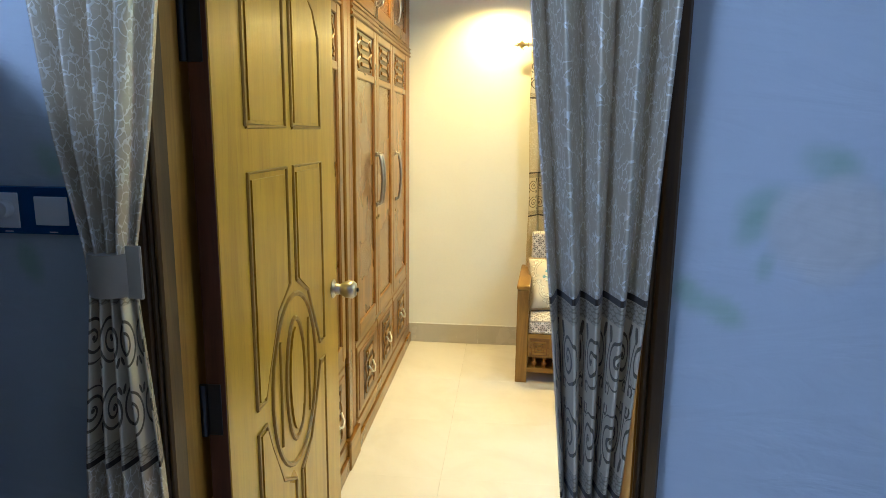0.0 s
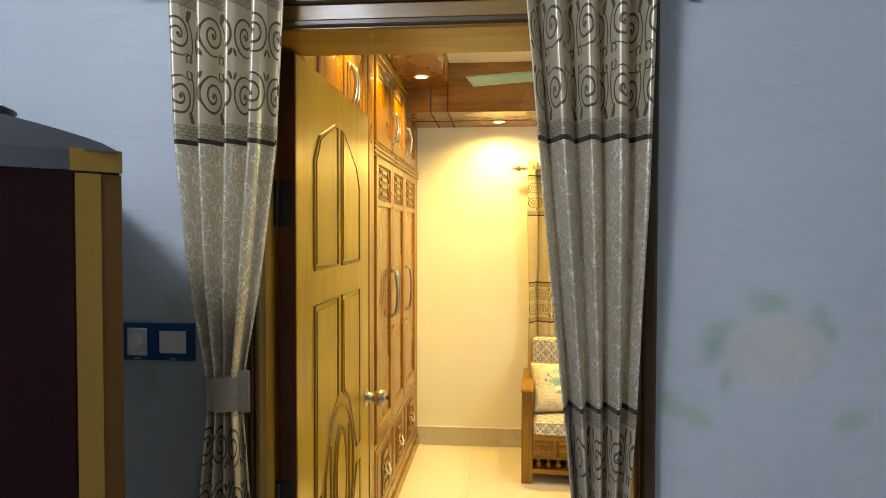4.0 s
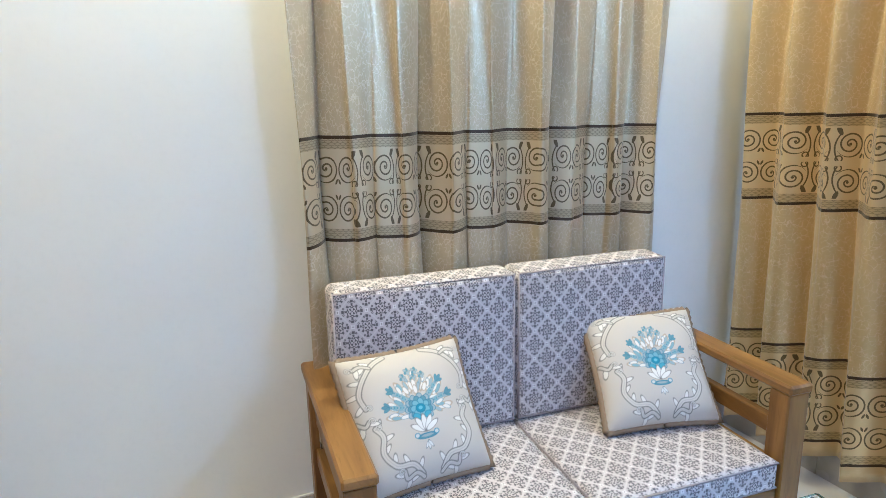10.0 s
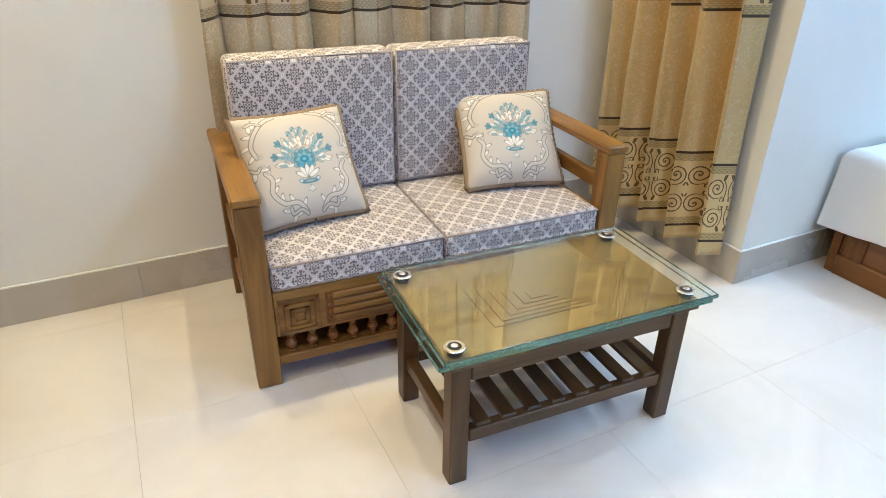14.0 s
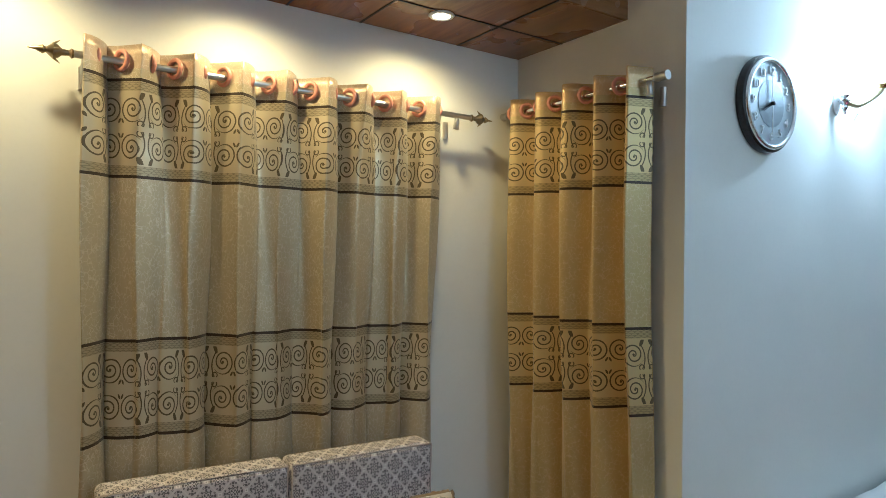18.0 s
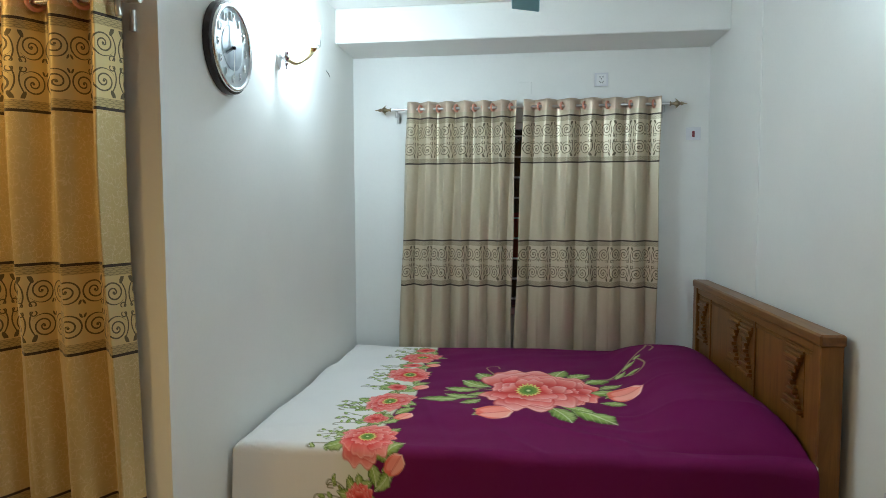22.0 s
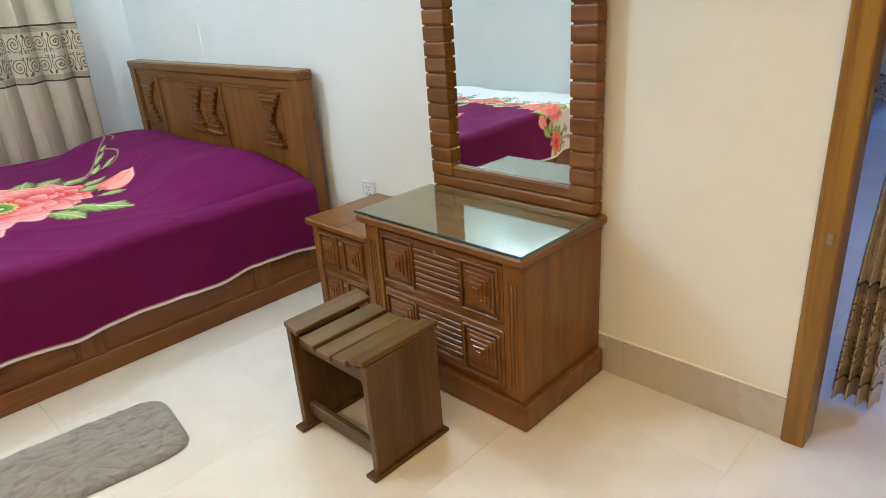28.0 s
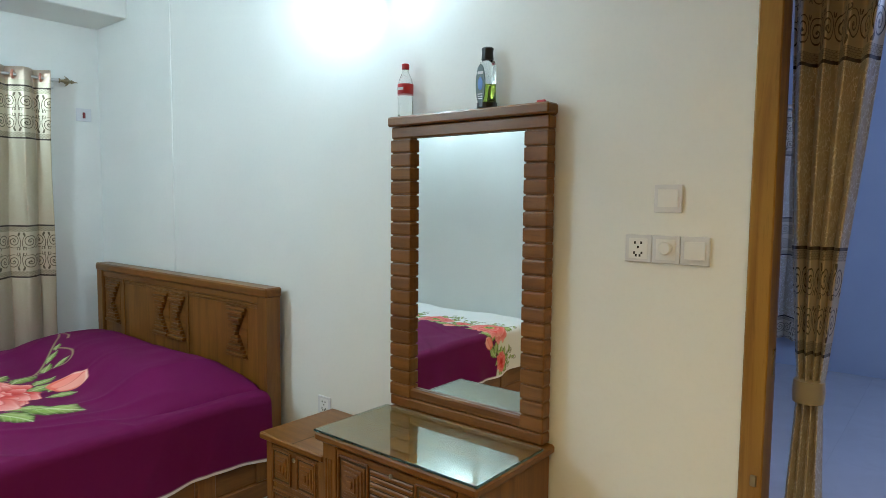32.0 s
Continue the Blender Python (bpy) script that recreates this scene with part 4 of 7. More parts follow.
def rail(name, a, b, r, label, style, wall, brackets):
    """A curtain pole between two points with its ends and brackets; wall: the way to the wall."""
    t = thing(name, tuple((Vector(a) + Vector(b)) / 2), label, "curtain rod")
    part("pole", rod(a, b, r, sides=16), CHROME if style != "finial" else STEEL, t, smooth=True)
    d = (Vector(b) - Vector(a)).normalized()
    for end, way in ((Vector(a), -d), (Vector(b), d)):
        if style == "finial":
            f = part("finial", lathe([(0.012, 0), (0.015, 0.006), (0.008, 0.012), (0.010, 0.03), (0.019, 0.04), (0.024, 0.052), (0.015, 0.062), (0.008, 0.07), (0.013, 0.078), (0.005, 0.095), (0.002, 0.115)],
                     end, axis=tuple(way)), BRONZE, t, "antique brass spear finial", smooth=True)
            side = Vector((0, 0, 1)).cross(way)
            for q in (Vector((0, 0, 1)), Vector((0, 0, -1)), side, -side):
                part("finial_leaf", sweep([end + way * 0.045, end + way * 0.05 + q * 0.022, end + way * 0.035 + q * 0.034], [0.006, 0.005, 0.001], 6), BRONZE, f)
        elif style == "cap":
            part("end_cap", lathe([(r + 0.004, 0), (r + 0.006, 0.01), (r + 0.003, 0.016), (r + 0.006, 0.03), (r + 0.006, 0.05)], end, axis=tuple(way)), STEEL, t, smooth=True)
    w = Vector(wall)
    for p in brackets:
        q = Vector(a) + d * p
        br = part("bracket", sweep([q + Vector((0, 0, -r)), q + Vector((0, 0, -0.03)) + w * 0.02, q + Vector((0, 0, -0.05)) + w * 0.055, q + Vector((0, 0, -0.055)) + w * 0.078], [0.010, 0.012, 0.012, 0.012], 8), STEEL, t, "curved metal bracket", smooth="all")
        n = w.normalized()
        plate = q + n * (w.length - 0.004) + Vector((0, 0, -0.05))
        part("bracket_plate", rod(plate - Vector((0, 0, 0.035)), plate + Vector((0, 0, 0.035)), 0.012, sides=10), STEEL, br, smooth=True)
    return t


# living room side of the doorway
rail("curtain_rod", (2.79, -0.25, 2.243), (4.00, -0.25, 2.252), 0.0125, "thick chrome curtain rod across the doorway", "cap", (0, 0.085, 0), (0.06, 1.17))
left = curtain("door_curtain", "x", -0.25, -1, 2.30, 0.06,
               ((2.30, 2.845, 3.10, 1.0), (1.85, 2.86, 3.075, 0.9), (1.55, 2.89, 3.035, 0.75), (1.36, 2.925, 3.0, 0.55), (1.29, 2.925, 2.998, 0.5), (1.0, 2.895, 3.022, 0.7), (0.06, 2.86, 3.06, 0.9)),
               4, 0.040, 0.945, "tied-back silvery satin curtain with brown scroll bands", "door curtains", mat=CURTAIN_SILVER, cols=150)
eyelets(left, "x", -0.25, 2.245, (2.87, 2.935, 2.995, 3.06))
part("tie_band", lathe([(0.039, -0.036), (0.041, -0.02), (0.039, 0.0), (0.041, 0.02), (0.039, 0.036)], (2.962, -0.25, 1.325), sides=24), CURTAIN_PLAIN, left, "plain cloth tie-back band", smooth=True)
part("tie_end", box(2.995, 3.022, -0.27, -0.264, 1.285, 1.375, 0.002), CURTAIN_PLAIN, left)
right = curtain("door_curtain", "x", -0.25, -1, 2.30, 0.045,
                ((2.30, 3.59, 3.862, 1.0), (1.75, 3.640, 3.850, 0.85), (1.30, 3.686, 3.829, 0.7), (0.99, 3.713, 3.806, 0.6), (0.90, 3.722, 3.797, 0.5), (0.84, 3.724, 3.797, 0.5), (0.50, 3.715, 3.818, 0.7), (0.045, 3.705, 3.832, 0.9)),
                4, 0.042, 0.945, "tied-back silvery satin curtain with brown scroll bands", "door curtains", phase=2.2, mat=CURTAIN_SILVER, cols=150)
eyelets(right, "x", -0.25, 2.248, (3.62, 3.69, 3.76, 3.83))
part("tie_band", lathe([(0.043, -0.034), (0.046, 0.0), (0.043, 0.034)], (3.76, -0.25, 0.872), sides=24), CURTAIN_PLAIN, right, "plain cloth tie-back band", smooth=True)
# a further curtain on the far living room wall
rail("curtain_rod", (4.3, -4.3, 2.25), (5.9, -4.3, 2.25), 0.0125, "chrome curtain rod on the living room wall", "cap", (0, -0.095, 0), (0.1, 1.5))
far = curtain("living_curtain", "x", -4.3, 1, 2.3, 0.25, ((2.3, 4.35, 5.8, 1.0), (0.25, 4.35, 5.8, 1.0)), 9, 0.04, 0.95,
              "pale satin curtain with brown scroll bands on the far wall", "window curtains", mat=CURTAIN_SILVER)

# over the sofa
rail("curtain_rod", (3.74, 3.289, 2.143), (5.20, 3.289, 2.143), 0.011, "steel curtain rod with brass spear finials above the sofa", "finial", (0, 0.09, 0), (0.03, 1.39))
cn = curtain("window_curtain", "x", 3.289, -1, 2.195, 0.30,
             ((2.195, 3.745, 5.05, 1.0), (1.4, 3.755, 5.03, 0.95), (0.30, 3.76, 5.0, 0.9)), 8.5, 0.052, 1.03,
             "tan satin eyelet curtain with brown scroll bands behind the sofa", "window curtains", phase=0.8, slack=1.0)
eyelets(cn, "x", 3.289, 2.147, [3.79 + 0.0768 * k for k in range(17)])
# beside the sofa
rail("curtain_rod", (5.452, 3.345, 2.192), (5.452, 2.545, 2.192), 0.011, "short steel curtain rod beside the sofa", "cap", (0.087, 0, 0), (0.77,))
ca = curtain("door_length_curtain", "y", 5.452, -1, 2.245, 0.12,
             ((2.245, 3.345, 2.625, 1.0), (1.3, 3.345, 2.62, 0.95), (0.12, 3.335, 2.575, 0.95)), 4.5, 0.050, 1.0,
             "tan satin curtain, warm light in its colour, with three scroll bands beside the sofa", "window curtains", phase=4.712, mat=CURTAIN_WARMLIT, turned=0.10, cols=220)
eyelets(ca, "y", 5.452, 2.195, [3.30 - 0.0855 * k for k in range(9)])
# over the bed
rail("curtain_rod", (7.979, 2.19, 2.19), (7.979, 0.28, 2.19), 0.010, "steel curtain rod with brass finials over the bed window", "finial", (0.08, 0, 0), (0.04, 1.87))
for y0, y1, b0, b1, ph in ((2.075, 1.31, 2.15, 1.345, 0.0), (1.262, 0.345, 1.325, 0.35, 1.0)):
    ce = curtain("window_curtain", "y", 7.979, -1, 2.24, 0.40, ((2.24, y0, y1, 1.0), (1.3, (y0 + b0) / 2, (y1 + b1) / 2, 0.8), (0.40, b0, b1, 0.7)), 6, 0.038, 0.957,
                 "pale tan satin eyelet curtain with scroll bands over the bed", "window curtains", phase=ph, mat=CURTAIN_PALE, slack=0.4)
    eyelets(ce, "y", 7.979, 2.193, [y0 + (y1 - y0) * (k + 0.5) / 12 for k in range(12)], 0.022)

# the barred window behind the bed curtains
win = tagged(part("window_1", box(XE + 0.02, XE + 0.06, WY0 + 0.001, WY1 - 0.001, WZ0 + 0.001, WZ0 + 0.05, 0.003), STEEL), "barred metal window between drawn curtains, dark outside", kind="structure")
for y in (WY0 + 0.025, 1.225, WY1 - 0.025):
    part("window_frame", box(XE + 0.02, XE + 0.06, y - 0.024, y + 0.024, WZ0 + 0.05, WZ1 - 0.05, 0.003), STEEL, win)
part("window_frame", box(XE + 0.02, XE + 0.06, WY0 + 0.001, WY1 - 0.001, WZ1 - 0.05, WZ1 - 0.001, 0.003), STEEL, win)
for k in range(9):
    z = WZ0 + 0.12 + k * 0.145
    part("window_bar", box(XE + 0.004, XE + 0.018, WY0 + 0.002, WY1 - 0.002, z - 0.006, z + 0.006, 0.001), PLASTIC_GREY, win)
for y in (WY0 + 0.4, WY1 - 0.4):
    pane = part("window_pane", box(XE + 0.036, XE + 0.042, y - 0.37, y + 0.37, WZ0 + 0.05, WZ1 - 0.05), GLASS, win)
structure("backdrop", box(XE + 0.9, XE + 0.95, -0.4, 3.0, 0.0, 2.9), Mat("night_brick", (0.06, 0.03, 0.022), 0.9).done(), "dark brick wall across the shaft outside")
red = thing("hanging_cloth", (XE + 0.8, 1.22, 0.9), "dark red cloth hanging outside the window", "cloth")
part("cloth", box(XE + 0.88, XE + 0.899, 1.0, 1.5, 1.05, 1.45, 0.005), REDPLASTIC, red)


# ---- the sofa ----
sofa = thing("two_seat_sofa", (4.31, 2.85, 0), "two-seat brown wooden sofa with damask cushions and turned spindles", "sofa")
SX0, SX1, SY0, SY1 = 3.700, 4.957, 2.653, 3.305
for x0 in (SX0, SX1 - 0.072):
    part("front_leg", box(x0, x0 + 0.072, SY0, SY0 + 0.066, 0, 0.603, 0.004), TEAK_Z, sofa)
    part("back_leg", box(x0 + 0.006, x0 + 0.066, SY1 - 0.06, SY1, 0, 0.603, 0.004), TEAK_Z, sofa)
    part("armrest", box(x0 - 0.004, x0 + 0.076, SY0 - 0.006, SY1 + 0.004, 0.603, 0.631, 0.006), TEAK_Y, sofa, "smooth varnished flat armrest")
    for z in (0.10, 0.32):
        part("side_rail", box(x0 + 0.018, x0 + 0.054, SY0 + 0.06, SY1 - 0.055, z, z + 0.055, 0.003), TEAK_Y, sofa)
    part("side_slat", box(x0 + 0.022, x0 + 0.050, SY0 + 0.06, SY1 - 0.055, 0.455, 0.505, 0.003), TEAK_Y, sofa)
part("front_rail", box(SX0 + 0.072, SX1 - 0.072, SY0 + 0.010, SY0 + 0.046, 0.168, 0.322, 0.004), TEAK_X, sofa)
part("bottom_rail", box(SX0 + 0.072, SX1 - 0.072, SY0 + 0.006, SY0 + 0.05, 0.069, 0.100, 0.003), TEAK_X, sofa)
part("seat_board", box(SX0 + 0.072, SX1 - 0.072, SY0 + 0.046, SY1 - 0.03, 0.27, 0.30, 0.002), DARK_X, sofa)
part("back_rail", box(SX0 + 0.066, SX1 - 0.066, SY1 - 0.05, SY1 - 0.012, 0.50, 0.58, 0.003), TEAK_X, sofa)
part("back_rail", box(SX0 + 0.066, SX1 - 0.066, SY1 - 0.05, SY1 - 0.012, 0.27, 0.33, 0.003), TEAK_X, sofa)
for cx in (SX0 + 0.146, SX1 - 0.146):
    # walnut ground under teak carving: groove shade is put into its colour
    part("carved_ground", box(cx - 0.062, cx + 0.062, SY0 + 0.0085, SY0 + 0.0105, 0.170, 0.294), WALNUT_X, sofa)
    for k, s in enumerate((0.060, 0.043, 0.027)):
        h = 0.003 * (k + 1)
        motif = bmesh.new()
        for x0, x1, z0, z1 in ((cx - s, cx + s, 0.232 + s - 0.012, 0.232 + s), (cx - s, cx + s, 0.232 - s, 0.232 - s + 0.012),
                               (cx - s, cx - s + 0.012, 0.232 - s, 0.232 + s), (cx + s - 0.012, cx + s, 0.232 - s, 0.232 + s)):
            box(x0, x1, SY0 + 0.009 - h, SY0 + 0.013, z0, z1, bm=motif)
        part("carved_square", motif, TEAK_X, sofa)
    part("carved_boss", box(cx - 0.013, cx + 0.013, SY0 - 0.001, SY0 + 0.012, 0.219, 0.245, 0.002), TEAK_X, sofa)
# groove shade between the bars is in this darker ground too
part("carved_ground", box(SX0 + 0.225, SX1 - 0.225, SY0 + 0.0085, SY0 + 0.0105, 0.180, 0.292), WALNUT_X, sofa)
for k in range(4):
    z = 0.186 + 0.027 * k
    part("carved_bar", box(SX0 + 0.245, SX1 - 0.245, SY0 + 0.002, SY0 + 0.013, z, z + 0.0215, 0.005), TEAK_X, sofa)
    for x in (SX0 + 0.235, SX1 - 0.235):
        part("carved_bead", ball((x, SY0 + 0.008, z + 0.009), 0.008), WALNUT_X, sofa, smooth="all")
part("under_shelf", box(SX0 + 0.072, SX1 - 0.072, SY0 + 0.05, SY1 - 0.06, 0.072, 0.090, 0.002), WALNUT_X, sofa)
# added dark board that stands for the shade behind the spindles
part("inner_board", box(SX0 + 0.072, SX1 - 0.072, SY0 + 0.20, SY0 + 0.215, 0.090, 0.270, 0.002), DARK_X, sofa)
SPINDLE = [(0.011, 0.0), (0.015, 0.006), (0.009, 0.010), (0.017, 0.022), (0.018, 0.031), (0.010, 0.041), (0.014, 0.046), (0.008, 0.050), (0.013, 0.057), (0.013, 0.068)]
for k in range(17):
    x = SX0 + 0.115 + (SX1 - SX0 - 0.23) * k / 16
    # walnut, darker than the sofa's teak, puts under-seat shade into the spindles
    part("spindle", lathe(SPINDLE, (x, SY0 + 0.028, 0.099), sides=12), WALNUT_Z, sofa, smooth=True)


def pad(x0, x1, y0, y1, z0, z1, name, puff, r=0.018):
    """A boxed cushion: rounded edges, and piping round its front and back edges."""
    bm = box(x0, x1, y0, y1, z0, z1)
    bmesh.ops.subdivide_edges(bm, edges=bm.edges[:], cuts=5, use_grid_fill=True)
    cx, cy, cz = (x0 + x1) / 2, (y0 + y1) / 2, (z0 + z1) / 2
    thin = min(range(3), key=lambda k: (x1 - x0, y1 - y0, z1 - z0)[k])
    for v in bm.verts:
        f = [1 - min(1, abs(a - c) / (h / 2)) ** 4 for a, c, h in zip(v.co, (cx, cy, cz), (x1 - x0, y1 - y0, z1 - z0))]
        others = [f[k] for k in range(3) if k != thin]
        way = 1 if v.co[thin] > (cx, cy, cz)[thin] else -1
        v.co[thin] += way * puff * others[0] * others[1]
    ob = part(name, bm, DAMASK, sofa, "grey damask box cushion with dark piping", smooth=True, uv=True)
    ob.modifiers.new("round", "BEVEL").width = r
    ob.modifiers["round"].segments = 2
    ob.modifiers["round"].limit_method = "ANGLE"
    return ob


def piping(points, parent):
    part("piping", sweep(points + [points[0]], 0.0035, 6), SEAM, parent, smooth="all")


MX = 4.312
for x0, x1 in ((SX0 + 0.076, MX - 0.002), (MX + 0.002, SX1 - 0.076)):
    seat = pad(x0, x1, SY0 + 0.004, 3.16, 0.322, 0.414, "seat_cushion", 0.008)
    for z in (0.333, 0.406):
        piping([(x0 + 0.004, SY0 + 0.006, z), (x1 - 0.004, SY0 + 0.006, z), (x1 - 0.004, 3.15, z), (x0 + 0.004, 3.15, z)], seat)
for x0, x1, top in ((3.767, MX - 0.002, 0.892), (MX + 0.002, 4.834, 0.892)):
    back = pad(x0, x1, 3.110, 3.225, 0.418, top, "back_cushion", 0.012)
    piping([(x0 + 0.006, 3.114, 0.425), (x1 - 0.006, 3.114, 0.425), (x1 - 0.006, 3.114, top - 0.007), (x0 + 0.006, 3.114, top - 0.007)], back)


sofa.matrix_world = Matrix.Translation((SX0, SY0, 0)) @ pose(0, 0, 0, 0, 0, -3.7) @ Matrix.Translation((-SX0, -SY0, 0)) @ Matrix.Translation((4.31, 2.85, 0))


def cushion_print(u, v):
    """Cream cloth with a blue bouquet in an urn and grey leaf scrolls; u, v run from -1 to 1."""
    u, v = u.T, v.T
    col = np.ones(u.shape + (3,)) * np.array((0.53, 0.485, 0.41))
    grey, pale, ink = (0.17, 0.16, 0.145), (0.70, 0.67, 0.60), (0.20, 0.23, 0.23)
    blue, teal, mist, sand = (0.035, 0.18, 0.29), (0.13, 0.26, 0.32), (0.31, 0.38, 0.40), (0.36, 0.28, 0.18)

    def petal(x, y, a, b, turn, fill, line=ink, width=0.10, strength=0.85):
        c, pu, pv = window(col, u, v, x, y, max(a, b) * 1.5 + 0.03)
        shape = blob(pu, pv, x, y, a, b, turn)
        if fill:
            lay(c, soft(shape, 0.2), fill)
        lay(c, soft(np.abs(shape) - width, 0.18) * strength, line)

    def stroke(points, w, tint, strength=1.0):
        lay(col, soft(near(u, v, points) - w, 0.012) * strength, tint)

    def scroll(points, w, lobes, side):
        """An acanthus stem: a double grey line with pale leaf lobes along one side and a curled end."""
        line = curve(points)
        for k in range(lobes):
            i = int((k + 0.6) / lobes * (len(line) - 2))
            (ax, ay), (bx, by) = line[i], line[i + 1]
            way = math.atan2(by - ay, bx - ax) + side * 0.75
            petal(ax + 0.085 * math.cos(way), ay + 0.085 * math.sin(way), 0.095, 0.034, way + side * 0.3, pale, grey, 0.14)
        stroke(line, w + 0.015, grey)
        stroke(line, w, (0.60, 0.56, 0.48))
        stroke(line[::2], 0.005, (0.42, 0.39, 0.34), 0.8)
        ex, ey = line[-1]
        coil = [(ex + side * 0.05 * math.cos(a) * (1 - a / 9) - side * 0.05, ey + 0.05 * math.sin(a) * (1 - a / 9)) for a in np.linspace(0, 6.5, 22)]
        stroke(coil, 0.012, grey, 0.9)
        stroke(coil, 0.005, pale)

    for s in (-1, 1):
        scroll([(s * 0.16, -0.86), (s * 0.30, -0.70), (s * 0.55, -0.66), (s * 0.70, -0.45), (s * 0.66, -0.22), (s * 0.74, -0.08)], 0.030, 6, s)
        scroll([(s * 0.14, -0.90), (s * 0.26, -0.82), (s * 0.40, -0.86), (s * 0.44, -0.76)], 0.020, 3, -s)
        scroll([(s * 0.30, 0.93), (s * 0.52, 0.84), (s * 0.72, 0.66), (s * 0.84, 0.42), (s * 0.80, 0.22)], 0.024, 6, s)
        scroll([(s * 0.58, 0.80), (s * 0.70, 0.84), (s * 0.82, 0.80)], 0.016, 2, -s)
        scroll([(s * 0.95, 0.05), (s * 0.86, -0.02), (s * 0.80, 0.04)], 0.018, 2, s)
    # leaves and spotted sprays of the bouquet
    for deg in (188, 168, 146, 126, 106, 74, 54, 34, 12, -8):
        a = radians(deg)
        x, y = 0.42 * math.cos(a), 0.06 + 0.40 * math.sin(a)
        petal(x, y, 0.135, 0.046, a + 0.25 * math.cos(a), pale, sand, 0.12)
        stroke([(0.2 * math.cos(a), 0.06 + 0.2 * math.sin(a)), (1.15 * x, 0.06 + 1.15 * (y - 0.06))], 0.005, sand, 0.6)
    rnd = random.Random(4)
    for k in range(34):
        a, d = math.pi * (-0.08 + 1.16 * k / 33), (0.30, 0.44, 0.37)[k % 3] + rnd.uniform(-0.03, 0.05)
        petal(d * math.cos(a), 0.05 + d * 1.08 * math.sin(a), 0.075, 0.030, a + rnd.uniform(-0.4, 0.4), (mist, pale, (0.24, 0.37, 0.41), pale, mist)[k % 5], (sand, (0.16, 0.27, 0.32))[k % 2], 0.13, 0.8)
    for deg, far_ in ((168, 0.46), (140, 0.46), (42, 0.48), (14, 0.46)):
        a = radians(deg)
        for k in range(6):
            d = 0.22 + (far_ - 0.22) * k / 5
            petal(d * math.cos(a), 0.06 + d * math.sin(a), 0.050 - 0.003 * k, 0.044 - 0.003 * k, a, mist if k % 2 else (0.22, 0.37, 0.42), (0.16, 0.29, 0.35), 0.10, 0.5)
            petal(d * math.cos(a), 0.06 + d * math.sin(a), 0.013, 0.013, 0, teal, teal, 0.1, 0.3)
        for k in (-0.7, 0.0, 0.7):
            petal((far_ + 0.06) * math.cos(a) + 0.03 * math.cos(a + 2 * k), 0.06 + (far_ + 0.06) * math.sin(a) + 0.03 * math.sin(a + 2 * k), 0.055, 0.026, a + k, teal, (0.07, 0.20, 0.28), 0.10)
    for x, y in ((-0.15, 0.56), (-0.05, 0.64), (0.07, 0.63), (0.16, 0.55), (0.02, 0.54)):
        stroke([(0, 0.22), (x * 0.7, 0.42), (x, y)], 0.006, sand, 0.7)
        for k in range(5):
            petal(x + 0.030 * math.cos(k * 1.257), y + 0.030 * math.sin(k * 1.257), 0.030, 0.022, k * 1.257, (mist, teal)[k % 2], ink, 0.12, 0.7)
    for deg, d in ((118, 0.34), (90, 0.38), (62, 0.34), (90, 0.29)):
        petal(d * math.cos(radians(deg)), 0.06 + d * math.sin(radians(deg)), 0.070, 0.032, radians(deg), pale, sand, 0.12)
    # the large bloom
    for rad, n, tint in ((0.19, 11, mist), (0.145, 9, teal), (0.10, 7, (0.20, 0.38, 0.46))):
        for k in range(n):
            a = 2 * math.pi * (k + 0.5) / n
            petal(rad * math.cos(a), 0.06 + rad * 0.85 * math.sin(a), 0.062, 0.050, a, tint, (0.035, 0.16, 0.25), 0.09)
    petal(0, 0.05, 0.075, 0.065, 0, (0.05, 0.24, 0.36), blue, 0.12)
    petal(0.0, 0.055, 0.038, 0.030, 0, (0.18, 0.44, 0.56), blue, 0.10)
    for x in (-0.09, 0.09):
        petal(x, -0.06, 0.060, 0.045, x * 6, (0.10, 0.33, 0.45), blue, 0.10)
    # white leaves, dish and drop
    for deg in (150, 120, 90, 60, 30):
        a = radians(deg)
        petal(0.13 * math.cos(a), -0.30 + 0.13 * math.sin(a), 0.125, 0.042, a, (0.74, 0.72, 0.66), grey, 0.10)
    petal(0, -0.37, 0.155, 0.040, 0, teal, blue, 0.12)
    petal(0, -0.365, 0.110, 0.020, 0, mist, blue, 0.10, 0.5)
    for s in (-1, 1):
        petal(s * 0.16, -0.34, 0.038, 0.034, 0, (0.55, 0.58, 0.56), (0.08, 0.25, 0.34), 0.22)
    for deg in (-125, -90, -55):
        a = radians(deg)
        petal(0.045 * math.cos(a), -0.43 + 0.075 * math.sin(a), 0.062, 0.020, a, (0.66, 0.66, 0.62), ink, 0.16)
    return col.transpose(1, 0, 2)


